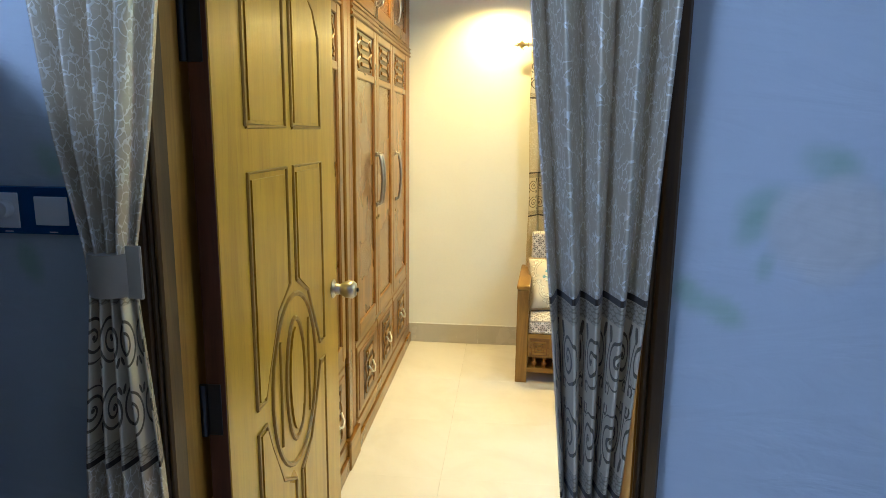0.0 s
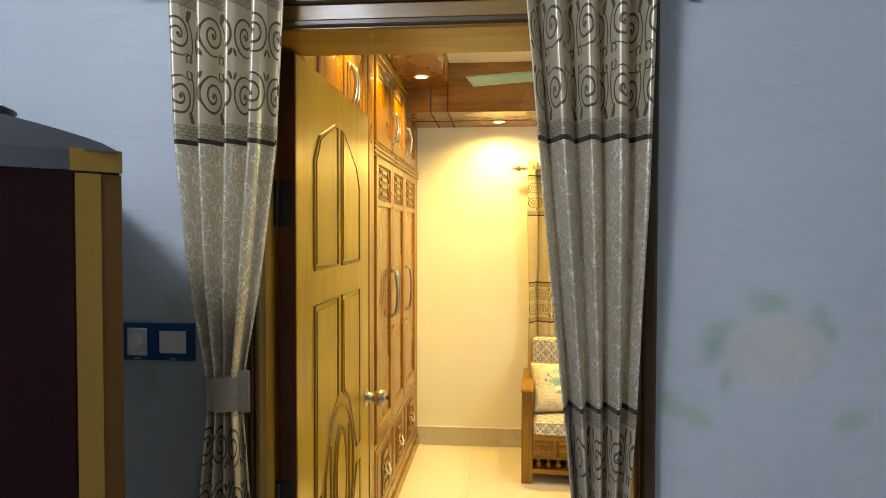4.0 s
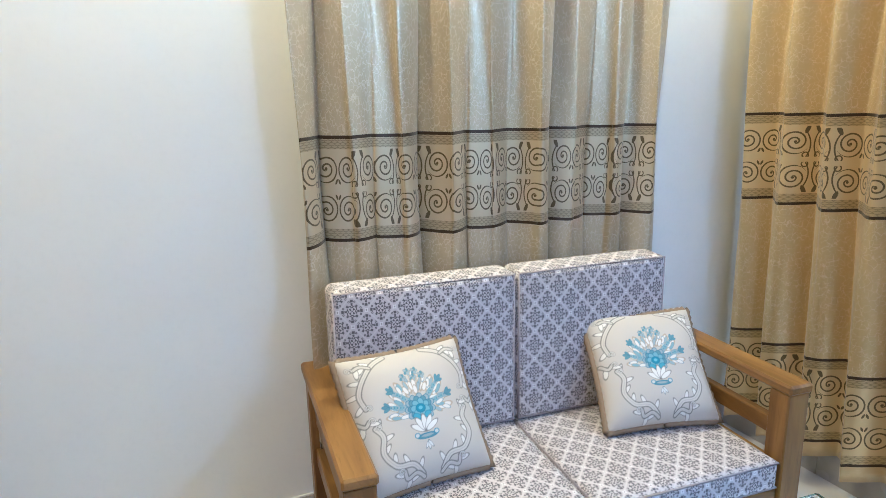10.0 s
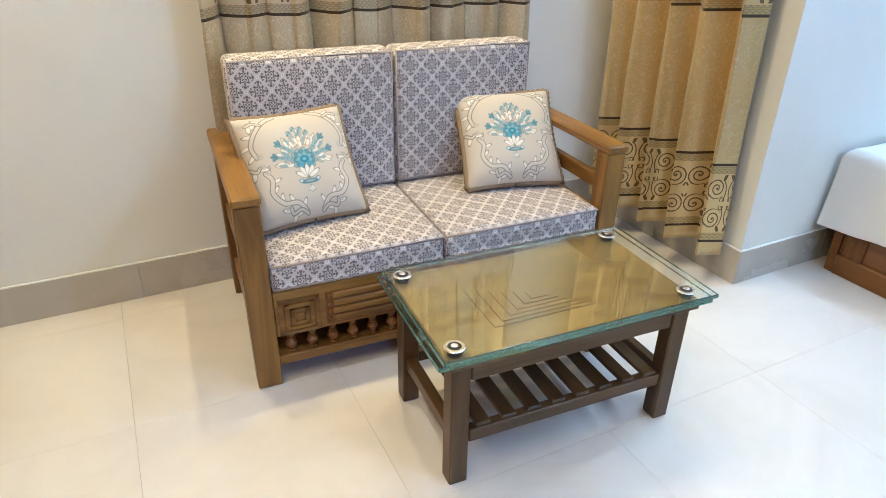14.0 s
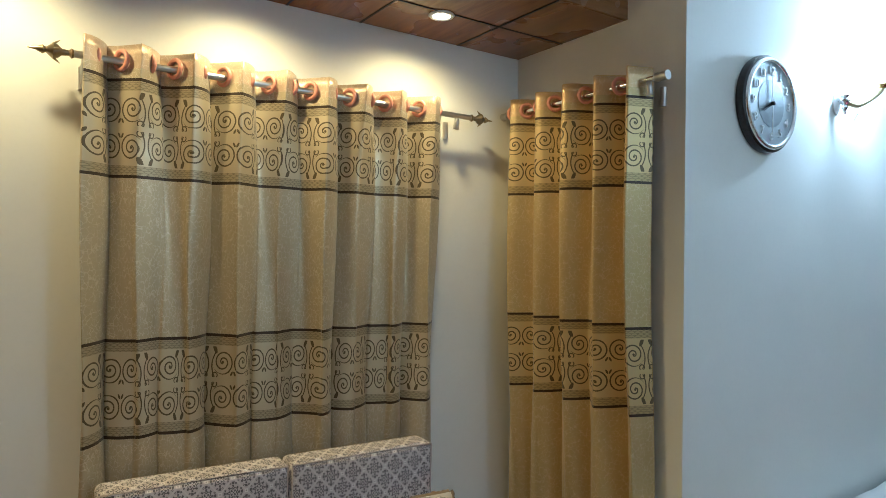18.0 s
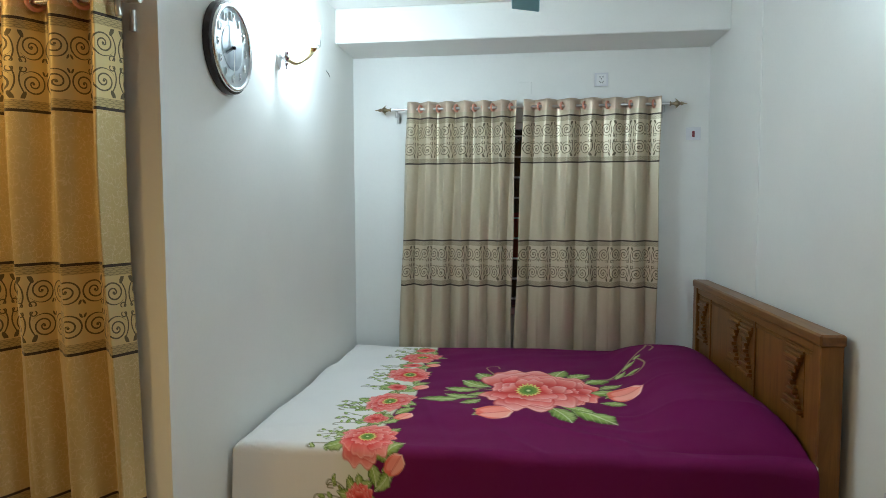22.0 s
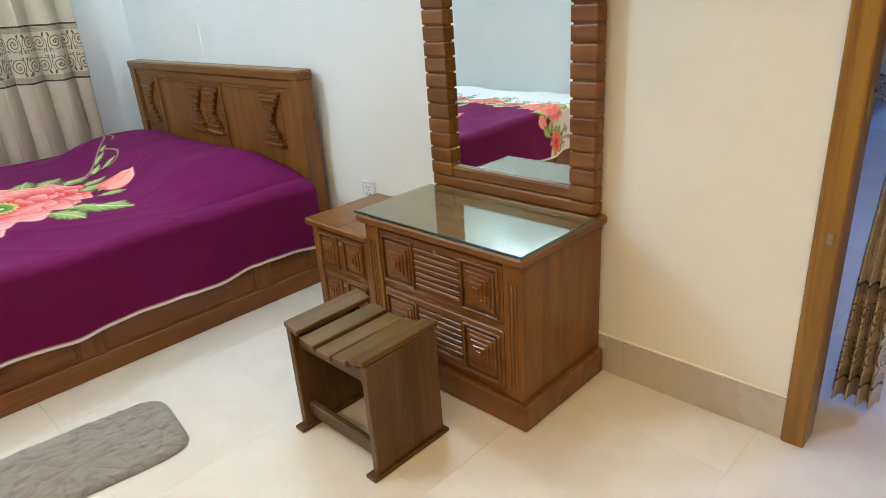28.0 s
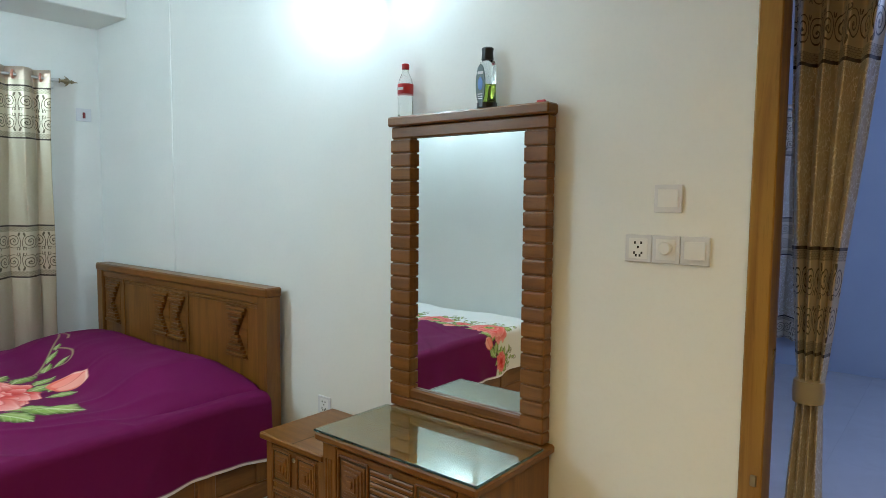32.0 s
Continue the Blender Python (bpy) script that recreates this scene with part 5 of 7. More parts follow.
def cushion(m, label, seed):
    c = new("scatter_cushion")
    c.matrix_world = m
    tagged(c, label, "cushion", "scatter cushions")
    n = 210
    u, v = np.meshgrid(np.linspace(-1, 1, n), np.linspace(-1, 1, n))
    rnd = np.random.RandomState(seed)
    fat = 0.060 * (np.clip(1 - u ** 4, 0, 1) * np.clip(1 - v ** 4, 0, 1)) ** 0.5 + 0.003
    fat = fat + 0.004 * np.sin(u * 5 + seed) * np.sin(v * 4 + seed * 2) * (1 - u ** 2) * (1 - v ** 2)
    half = 0.178 * (1 - 0.05 * (1 - np.maximum(np.abs(u), np.abs(v)) ** 2))
    pinch_u, pinch_v = 1 - 0.055 * (1 - v ** 2), 1 - 0.055 * (1 - u ** 2)
    x, z = u * half * pinch_u, v * half * pinch_v
    col = cushion_print(u * 0.98, v * 0.98)
    front = grid_mesh("cover", np.stack([x, -fat, z], -1), CUSHION, None, colour=col)
    back = grid_mesh("back_cover", np.stack([x, fat, z], -1)[:, ::-1], CUSHION, None, colour=np.ones(col.shape) * np.array((0.53, 0.485, 0.41)))
    edge = [(x[0, k], 0, z[0, k]) for k in range(0, n, 6)] + [(x[k, -1], 0, z[k, -1]) for k in range(0, n, 6)]
    edge += [(x[-1, -1 - k], 0, z[-1, -1 - k]) for k in range(0, n, 6)] + [(x[-1 - k, 0], 0, z[-1 - k, 0]) for k in range(0, n, 6)]
    cord = part("cord_edge", sweep(edge + [edge[0]], [0.0100 + 0.0030 * (k % 2) for k in range(len(edge) + 1)], 6), PIPING, None, "twisted brown cord edging", smooth="all")
    for o in (front, back, cord):
        o.parent = c


cushion(pose(3.960, 2.945, 0.580, -34, 0, 5), "cream cushion embroidered with a blue bouquet, leaning on the sofa arm", 1)
cushion(pose(4.722, 2.935, 0.572, -39, 0, -13), "cream cushion embroidered with a blue bouquet, leaning on the sofa back", 2)


# ---- the glass-topped table ----
table = new("coffee_table")
table.matrix_world = pose(4.413, 2.245, 0, 0, 0, -3.7)
tagged(table, "low brown wooden coffee table with a thick green-edged glass top", "table")
TX, TY = 0.350, 0.198
for x in (-TX, TX - 0.055):
    for y in (-TY, TY - 0.055):
        part("leg", box(x, x + 0.05, y, y + 0.05, 0, 0.374, 0.004), DARK_Z, table)
for y in (-TY + 0.008, TY - 0.038):
    part("apron", box(-TX + 0.055, TX - 0.055, y, y + 0.03, 0.318, 0.374, 0.003), DARK_X, table)
    part("shelf_rail", box(-TX + 0.055, TX - 0.055, y, y + 0.03, 0.123, 0.162, 0.003), DARK_X, table)
for x in (-TX + 0.01, TX - 0.04):
    part("apron", box(x, x + 0.03, -TY + 0.055, TY - 0.055, 0.318, 0.374, 0.003), DARK_Y, table)
    part("shelf_rail", box(x, x + 0.03, -TY + 0.055, TY - 0.055, 0.123, 0.162, 0.003), DARK_Y, table)
for k in range(8):
    x = -TX + 0.075 + k * 0.0735
    part("shelf_slat", box(x, x + 0.042, -TY + 0.012, TY - 0.012, 0.162, 0.174, 0.003), DARK_Y, table)
part("table_board", box(-TX - 0.012, TX + 0.012, -TY - 0.012, TY + 0.012, 0.374, 0.390, 0.003), BOARDWOOD, table)
for k in range(6):
    a = 0.028 + 0.026 * k
    step = bmesh.new()
    x0, y0 = -0.02 - a * 1.15, -0.02 - a * 0.62
    box(x0, x0 + 0.006, y0, y0 + a * 1.15, 0.389, 0.3925, bm=step)
    box(x0, x0 + a * 1.9, y0, y0 + 0.006, 0.389, 0.3925, bm=step)
    part("carved_step", step, DARK_X, table)
for k, (dx, dy, z, turn) in enumerate(((0.0, 0.0, 0.3945, 0.0), (0.012, -0.004, 0.4085, 0.6))):
    sheet = part("glass_sheet", box(-0.391 + dx, 0.391 + dx, -0.219 + dy, 0.219 + dy, z, z + 0.010, 0.0015), GLASS_TABLE, table, "clear glass sheet with a green edge")
    sheet.visible_shadow = False
    edge = bmesh.new()
    for x0, x1, y0, y1 in ((-0.391, 0.391, -0.2215, -0.2195), (-0.391, 0.391, 0.2195, 0.2215), (-0.3935, -0.3915, -0.219, 0.219), (0.3915, 0.3935, -0.219, 0.219)):
        box(x0 + dx, x1 + dx, y0 + dy, y1 + dy, z + 0.0005, z + 0.0095, bm=edge)
    part("glass_rim", edge, GLASS_EDGE, sheet)
for x in (-0.336, 0.336):
    for y in (-0.176, 0.176):
        b = part("glass_bolt", lathe([(0.024, 0), (0.026, 0.002), (0.023, 0.0045), (0.017, 0.0045), (0.016, 0.003)], (x, y, 0.4188), sides=24), WASHER, table, "round chrome glass bolt", smooth=True)
        part("bolt_groove", lathe([(0.0158, 0), (0.0158, 0.0008)], (x, y, 0.4219), sides=20), BLACK, b)
        part("bolt_cap", lathe([(0.009, 0), (0.009, 0.003), (0.005, 0.004)], (x, y, 0.4225), sides=16), WASHER, b)
        part("bolt_spacer", rod((x, y, 0.390), (x, y, 0.3945), 0.018), BLACK, b)


# ---- the bed ----
bed = thing("double_bed", (6.95, 1.2, 0), "brown wooden double bed with a carved headboard and panelled sides", "bed")
BX0, BX1, BY0, BY1 = 5.978, 7.90, 0.12, 2.372
part("side_panel", box(BX0 + 0.012, BX0 + 0.04, BY0, BY1, 0.03, 0.30, 0.003), WALNUT_Y, bed)
part("side_base", box(BX0 - 0.004, BX0 + 0.045, BY0, BY1, 0.0, 0.085, 0.005), WALNUT_Y, bed)
part("side_rail", box(BX0, BX0 + 0.045, BY0, BY1, 0.225, 0.31, 0.004), WALNUT_Y, bed)
for y in (BY0, 0.42, 1.18, 1.95, BY1 - 0.10):
    part("side_stile", box(BX0 + 0.002, BX0 + 0.044, y, y + 0.085, 0.085, 0.225, 0.004), WALNUT_Z, bed)
for y0, y1 in ((0.52, 1.17), (1.28, 1.94)):
    part("drawer_front", box(BX0 + 0.004, BX0 + 0.018, y0, y1, 0.10, 0.215, 0.004), WALNUT_Y, bed)
part("foot_panel", box(BX0, BX1, BY1, BY1 + 0.035, 0.0, 0.40, 0.004), WALNUT_X, bed)
part("far_side", box(BX1 - 0.04, BX1, BY0, BY1, 0.0, 0.31, 0.004), WALNUT_Y, bed)
part("slat_board", box(BX0 + 0.045, BX1 - 0.04, BY0, BY1, 0.27, 0.30), DARK_X, bed)
HX0, HX1, HZ = 6.012, 7.892, 1.012
hb = part("headboard", box(HX0 + 0.06, HX1 - 0.06, 0.055, 0.098, 0.30, HZ - 0.05, 0.003), WALNUT_Z, bed, "carved brown wooden headboard")
part("headboard_post", box(HX0, HX0 + 0.075, 0.035, 0.12, 0, HZ - 0.045, 0.004), WALNUT_Z, hb)
part("headboard_post", box(HX1 - 0.075, HX1, 0.035, 0.12, 0, HZ - 0.045, 0.004), WALNUT_Z, hb)
part("headboard_top", box(HX0 - 0.006, HX1 + 0.006, 0.028, 0.125, HZ - 0.048, HZ, 0.008), WALNUT_X, hb)
part("headboard_lip", box(HX0 + 0.075, HX1 - 0.075, 0.098, 0.110, HZ - 0.085, HZ - 0.048, 0.004), WALNUT_X, hb)
for x in (6.773, 7.549):
    part("headboard_stile", box(x - 0.014, x + 0.014, 0.098, 0.106, 0.40, HZ - 0.085, 0.003), WALNUT_Z, hb)
for z in (HZ - 0.108, HZ - 0.098):
    part("headboard_bead", rod((HX0 + 0.08, 0.099, z), (HX1 - 0.08, 0.099, z), 0.004, sides=6), WALNUT_X, hb, smooth=True)
for cx in (6.287, 6.877, 7.065, 7.69):
    part("carved_ground", box(cx - 0.088, cx + 0.088, 0.0985, 0.1005, 0.640, 0.895), WALNUT_X, hb)
    for k in range(14):
        half = 0.010 + 0.076 * abs(k - 6.5) / 6.5
        z = 0.642 + 0.018 * k
        part("carved_bar", box(cx - half, cx + half, 0.099, 0.1255 - 0.010 * (k % 2), z, z + 0.0165, 0.003), WALNUT_X, hb)
    for z in (0.630, 0.898):
        part("carved_edge", box(cx - 0.092, cx + 0.092, 0.098, 0.108, z, z + 0.008, 0.002), WALNUT_X, hb)
mattress = thing("mattress", (6.95, 1.25, 0.30), "thick mattress under the bed cover", "mattress")
part("body", box(BX0 + 0.035, BX1 - 0.03, BY0 + 0.02, BY1 + 0.03, 0.30, 0.49, 0.035, seg=3), Mat("ticking", (0.7, 0.68, 0.64), 0.9).done(), mattress)


def peony(col, u, v, cx, cy, r, squash=1.0, seed=0, core=True, deep=0.0):
    """A full coral bloom: broad notched petals that pale towards their tips, veined, with red between them; deep reddens it."""
    col, u, v = window(col, u, v, cx, cy, r * 1.5)
    rnd = random.Random(seed)
    for layer, (rad, n) in enumerate(((1.0, 8), (0.80, 7), (0.55, 5))):
        for k in range(n):
            a = 2 * math.pi * (k + 0.5 * layer) / n + rnd.uniform(-0.18, 0.18)
            size = rad * rnd.uniform(0.88, 1.10)
            way = math.atan2(squash * math.sin(a), math.cos(a))
            reach = math.hypot(math.cos(a), squash * math.sin(a)) * r * size
            du, dv = u - cx, v - cy
            along = (du * math.cos(way) + dv * math.sin(way)) / reach
            across = (-du * math.sin(way) + dv * math.cos(way)) / (r * size * (0.40 + 0.14 * squash))
            notch = 0.05 * np.cos(across * 9 + seed + k) + 0.10 * np.exp(-(across / 0.16) ** 2)
            shape = np.hypot((along + notch - 0.56) / 0.44, across / (0.62 + 0.38 * np.clip(along, 0, 1))) - 1
            mask = soft(shape, 0.10)
            tip = np.clip((along - 0.56) / 0.42, 0, 1)
            tone = rnd.uniform(-0.05, 0.05)
            lay(col, mask, (0.50 - deep * 0.08, 0.020, 0.022))
            lay(col, mask * np.clip((along - 0.22) / 0.40, 0, 1), (0.71, 0.092 + tone - deep * 0.04, 0.075 + tone * 0.8 - deep * 0.03))
            lay(col, mask * tip * (0.80 - deep * 0.45), (0.87, 0.42 + tone, 0.385 + tone))
            veins = np.clip(np.sin(across * 15 + 3 * rnd.random()) - 0.35, 0, 1)
            lay(col, mask * veins * tip * 0.28, (0.92, 0.56, 0.49))
            side = soft(np.abs(across + 0.45) - 0.28, 0.4) * np.clip(1.1 - along, 0, 1)
            lay(col, mask * side * 0.55, (0.50, 0.035, 0.03))
            lay(col, soft(np.abs(shape + 0.07) - 0.035, 0.07) * mask * tip * 0.35, (0.92, 0.66, 0.60))
            lay(col, soft(np.abs(shape - 0.01) - 0.02, 0.12) * 0.38, (0.46, 0.03, 0.03))
    if core:
        turn = np.arctan2((v - cy) / squash, u - cx)
        rough_ = 0.03 * np.sin(turn * 17) + 0.02 * np.sin(turn * 29)
        disc = np.hypot((u - cx) / r, (v - cy) / (r * squash))
        lay(col, soft(disc - 0.285 - rough_, 0.03), (0.70, 0.58, 0.16))
        lay(col, soft(disc - 0.225 - rough_ * 0.5, 0.04), (0.16, 0.27, 0.035))
        lay(col, soft(disc - 0.12, 0.06), (0.08, 0.19, 0.025))
        lay(col, soft(disc - 0.045, 0.04), (0.62, 0.68, 0.35))


def bud(col, u, v, x, y, size, turn, wide=1.0, tint=(0.78, 0.17, 0.115)):
    """A closed coral bud in a green cup."""
    leaf(col, u, v, x - 0.75 * size * math.cos(turn + 0.25), y - 0.75 * size * math.sin(turn + 0.25), size * 0.55, turn + 0.5)
    leaf(col, u, v, x - 0.75 * size * math.cos(turn - 0.25), y - 0.75 * size * math.sin(turn - 0.25), size * 0.50, turn - 0.6)
    col, u, v = window(col, u, v, x, y, size * 1.6 * wide)
    c, s = math.cos(turn), math.sin(turn)
    p, q = ((u - x) * c + (v - y) * s) / size, ((v - y) * c - (u - x) * s) / (size * 0.78 * wide)
    shape = np.hypot(p + 0.10 * np.abs(np.sin(q * 4)), q) - 1
    lay(col, soft(shape, 0.10), tint)
    for k in (-0.4, 0.25):
        lay(col, soft(np.hypot((p - 0.15) / 0.95, (q - k) / 0.45) - 1, 0.15) * soft(shape, 0.1) * 0.8, (0.88, 0.36 - 0.15 * k, 0.28 - 0.12 * k))
    lay(col, soft(np.abs(q + 0.1 - 0.2 * p) - 0.05, 0.10) * soft(shape, 0.1) * 0.7, (0.55, 0.05, 0.04))
    lay(col, soft(np.abs(shape + 0.06) - 0.04, 0.08) * np.clip(p + 0.3, 0, 1) * 0.7, (0.93, 0.68, 0.60))


def leaf(col, u, v, x, y, size, turn):
    col, u, v = window(col, u, v, x, y, size * 1.4)
    c, s = math.cos(turn), math.sin(turn)
    p, q = ((u - x) * c + (v - y) * s) / (size * 1.15), ((v - y) * c - (u - x) * s) / (size * 0.60)
    q = q + 0.25 * p * p - 0.12
    shape = np.maximum(np.abs(q) - (1 - p * p) * (1 + 0.08 * np.cos(p * 12)), np.abs(p) - 1)
    mask = soft(shape, 0.12)
    lay(col, mask, (0.070, 0.120, 0.018))
    lay(col, soft(shape + 0.30, 0.45) * 0.85, (0.30, 0.42, 0.09))
    lay(col, soft(shape + 0.25, 0.4) * np.clip(q, 0, 1) * 0.8, (0.52, 0.60, 0.27))
    ribs = np.clip(np.sin((p * 1.2 - np.abs(q) * 0.8) * 16) - 0.4, 0, 1)
    lay(col, mask * ribs * 0.4, (0.60, 0.66, 0.36))
    lay(col, soft(np.abs(q) - 0.07, 0.10) * mask * 0.8, (0.66, 0.70, 0.42))


def vine(col, u, v, points, w=0.003, tint=(0.17, 0.17, 0.06)):
    xs_, ys_ = [p[0] for p in points], [p[1] for p in points]
    r = max(max(xs_) - min(xs_), max(ys_) - min(ys_)) * 0.5 + 0.05
    col, u, v = window(col, u, v, (max(xs_) + min(xs_)) / 2, (max(ys_) + min(ys_)) / 2, r)
    lay(col, soft(near(u, v, curve(points)) - w, 0.004) * 0.9, tint)


def bed_print(u, v):
    """u: metres of cloth from the front hem; v: metres from the headboard."""
    col = np.ones(u.shape + (3,)) * np.array((0.128, 0.0018, 0.062))
    line = 1.735 + 0.03 * np.sin(u * 4.0) + 0.015 * np.sin(u * 11.0)
    lay(col, np.clip((v - line) / 0.012, 0, 1), (0.62, 0.64, 0.50))
    lay(col, np.clip((v - line - 0.04) / 0.13, 0, 1), (0.78, 0.76, 0.74))
    rnd = random.Random(11)
    rows = ((0.10, 1.815, 0.066), (0.395, 1.805, 0.152), (0.665, 1.83, 0.062), (0.925, 1.815, 0.152), (1.20, 1.83, 0.062), (1.458, 1.805, 0.152), (1.70, 1.83, 0.062), (1.953, 1.805, 0.152), (2.2, 1.82, 0.07))
    for n, (cx, cy, r) in enumerate(rows):
        # tendrils and small leaves on the white side
        for k in range(6 if r > 0.12 else 4):
            x0 = cx + rnd.uniform(-0.85, 0.85) * r
            y0 = cy + r * 0.55
            lean = rnd.uniform(-0.05, 0.05)
            far_ = rnd.uniform(0.07, 0.16)
            way = [(cx, cy + r * 0.3), (x0, y0 + 0.03), (x0 + lean, y0 + far_ * 0.6), (x0 + lean * 1.6, y0 + far_), (x0 + lean * 1.6 - 0.022, y0 + far_ + 0.012), (x0 + lean * 1.6 - 0.024, y0 + far_ - 0.012)]
            vine(col, u, v, way, 0.0030, (0.13, 0.12, 0.035))
            for j in range(4):
                px_, py_ = way[1 + j % 3]
                leaf(col, u, v, px_ + rnd.uniform(-0.022, 0.022), py_ + rnd.uniform(-0.022, 0.022), rnd.uniform(0.011, 0.020), rnd.uniform(0, 6.28))
        for k in range(9):
            a = rnd.uniform(0, 6.28)
            d = r * rnd.uniform(0.85, 1.15)
            leaf(col, u, v, cx + d * math.cos(a), cy + 0.005 + d * 0.72 * math.sin(a), rnd.uniform(0.030, 0.052), a + rnd.uniform(-0.7, 0.7))
    for cx, cy in ((0.255, 1.665), (0.70, 1.70), (1.22, 1.70), (1.72, 1.70)):
        leaf(col, u, v, cx + 0.07, cy + 0.01, 0.052, -0.8)
        leaf(col, u, v, cx - 0.07, cy + 0.05, 0.050, 2.5)
        leaf(col, u, v, cx - 0.045, cy + 0.09, 0.045, 3.4)
        bud(col, u, v, cx, cy, 0.050, -0.7)
    for n, (cx, cy, r) in enumerate(rows):
        peony(col, u, v, cx, cy, r, 0.84 if r > 0.12 else 0.95, seed=n, core=r > 0.12, deep=0.55 if r > 0.12 else 0.95)
    # the spray in the middle
    cx, cy = 1.20, 1.108
    brown = (0.32, 0.27, 0.13)
    vine(col, u, v, [(1.30, 0.95), (1.45, 0.70), (1.62, 0.55), (1.86, 0.40), (1.95, 0.36), (1.90, 0.33), (1.80, 0.37)], 0.006, brown)
    vine(col, u, v, [(1.40, 0.90), (1.50, 0.62), (1.44, 0.50), (1.55, 0.44), (1.70, 0.47)], 0.005, brown)
    vine(col, u, v, [(1.35, 1.25), (1.55, 1.33), (1.68, 1.36), (1.72, 1.30), (1.64, 1.28)], 0.005, brown)
    vine(col, u, v, [(1.15, 1.28), (1.06, 1.42), (0.98, 1.60)], 0.006, (0.30, 0.34, 0.12))
    vine(col, u, v, [(1.20, 1.30), (1.22, 1.46), (1.16, 1.56)], 0.005, (0.30, 0.34, 0.12))
    for x, y, s, t in ((0.985, 1.56, 0.10, 1.75), (1.06, 1.46, 0.085, 1.3), (1.20, 1.47, 0.085, 1.4), (1.30, 1.40, 0.09, 1.0), (1.43, 1.34, 0.10, 0.7), (0.95, 1.40, 0.06, 2.3), (1.12, 1.37, 0.06, 2.0),
                       (0.80, 0.80, 0.125, -2.3), (0.80, 0.95, 0.10, -2.7), (0.90, 0.86, 0.08, -2.0), (1.53, 0.93, 0.10, -0.3), (1.50, 0.82, 0.09, -0.7), (1.42, 0.72, 0.08, -1.0), (1.54, 1.06, 0.07, 0.2),
                       (1.20, 0.70, 0.085, -1.3), (1.32, 0.66, 0.07, -1.0), (1.03, 0.68, 0.06, -1.9), (1.52, 0.58, 0.05, -0.6), (1.62, 0.52, 0.045, -0.9), (1.70, 0.46, 0.035, -0.6), (1.48, 0.52, 0.04, -1.4)):
        leaf(col, u, v, x, y, s, t)
    peony(col, u, v, 1.20, 0.925, 0.27, 0.60, seed=21, core=False)
    peony(col, u, v, cx, cy, 0.40, 0.55, seed=20)
    bud(col, u, v, 0.80, 1.27, 0.090, -1.5, 1.2)
    bud(col, u, v, 1.16, 0.60, 0.090, -1.55, 1.5)
    hem = np.minimum(u - 0.0, 9)
    lay(col, soft(hem - 0.013, 0.005), (0.80, 0.74, 0.74))
    return col


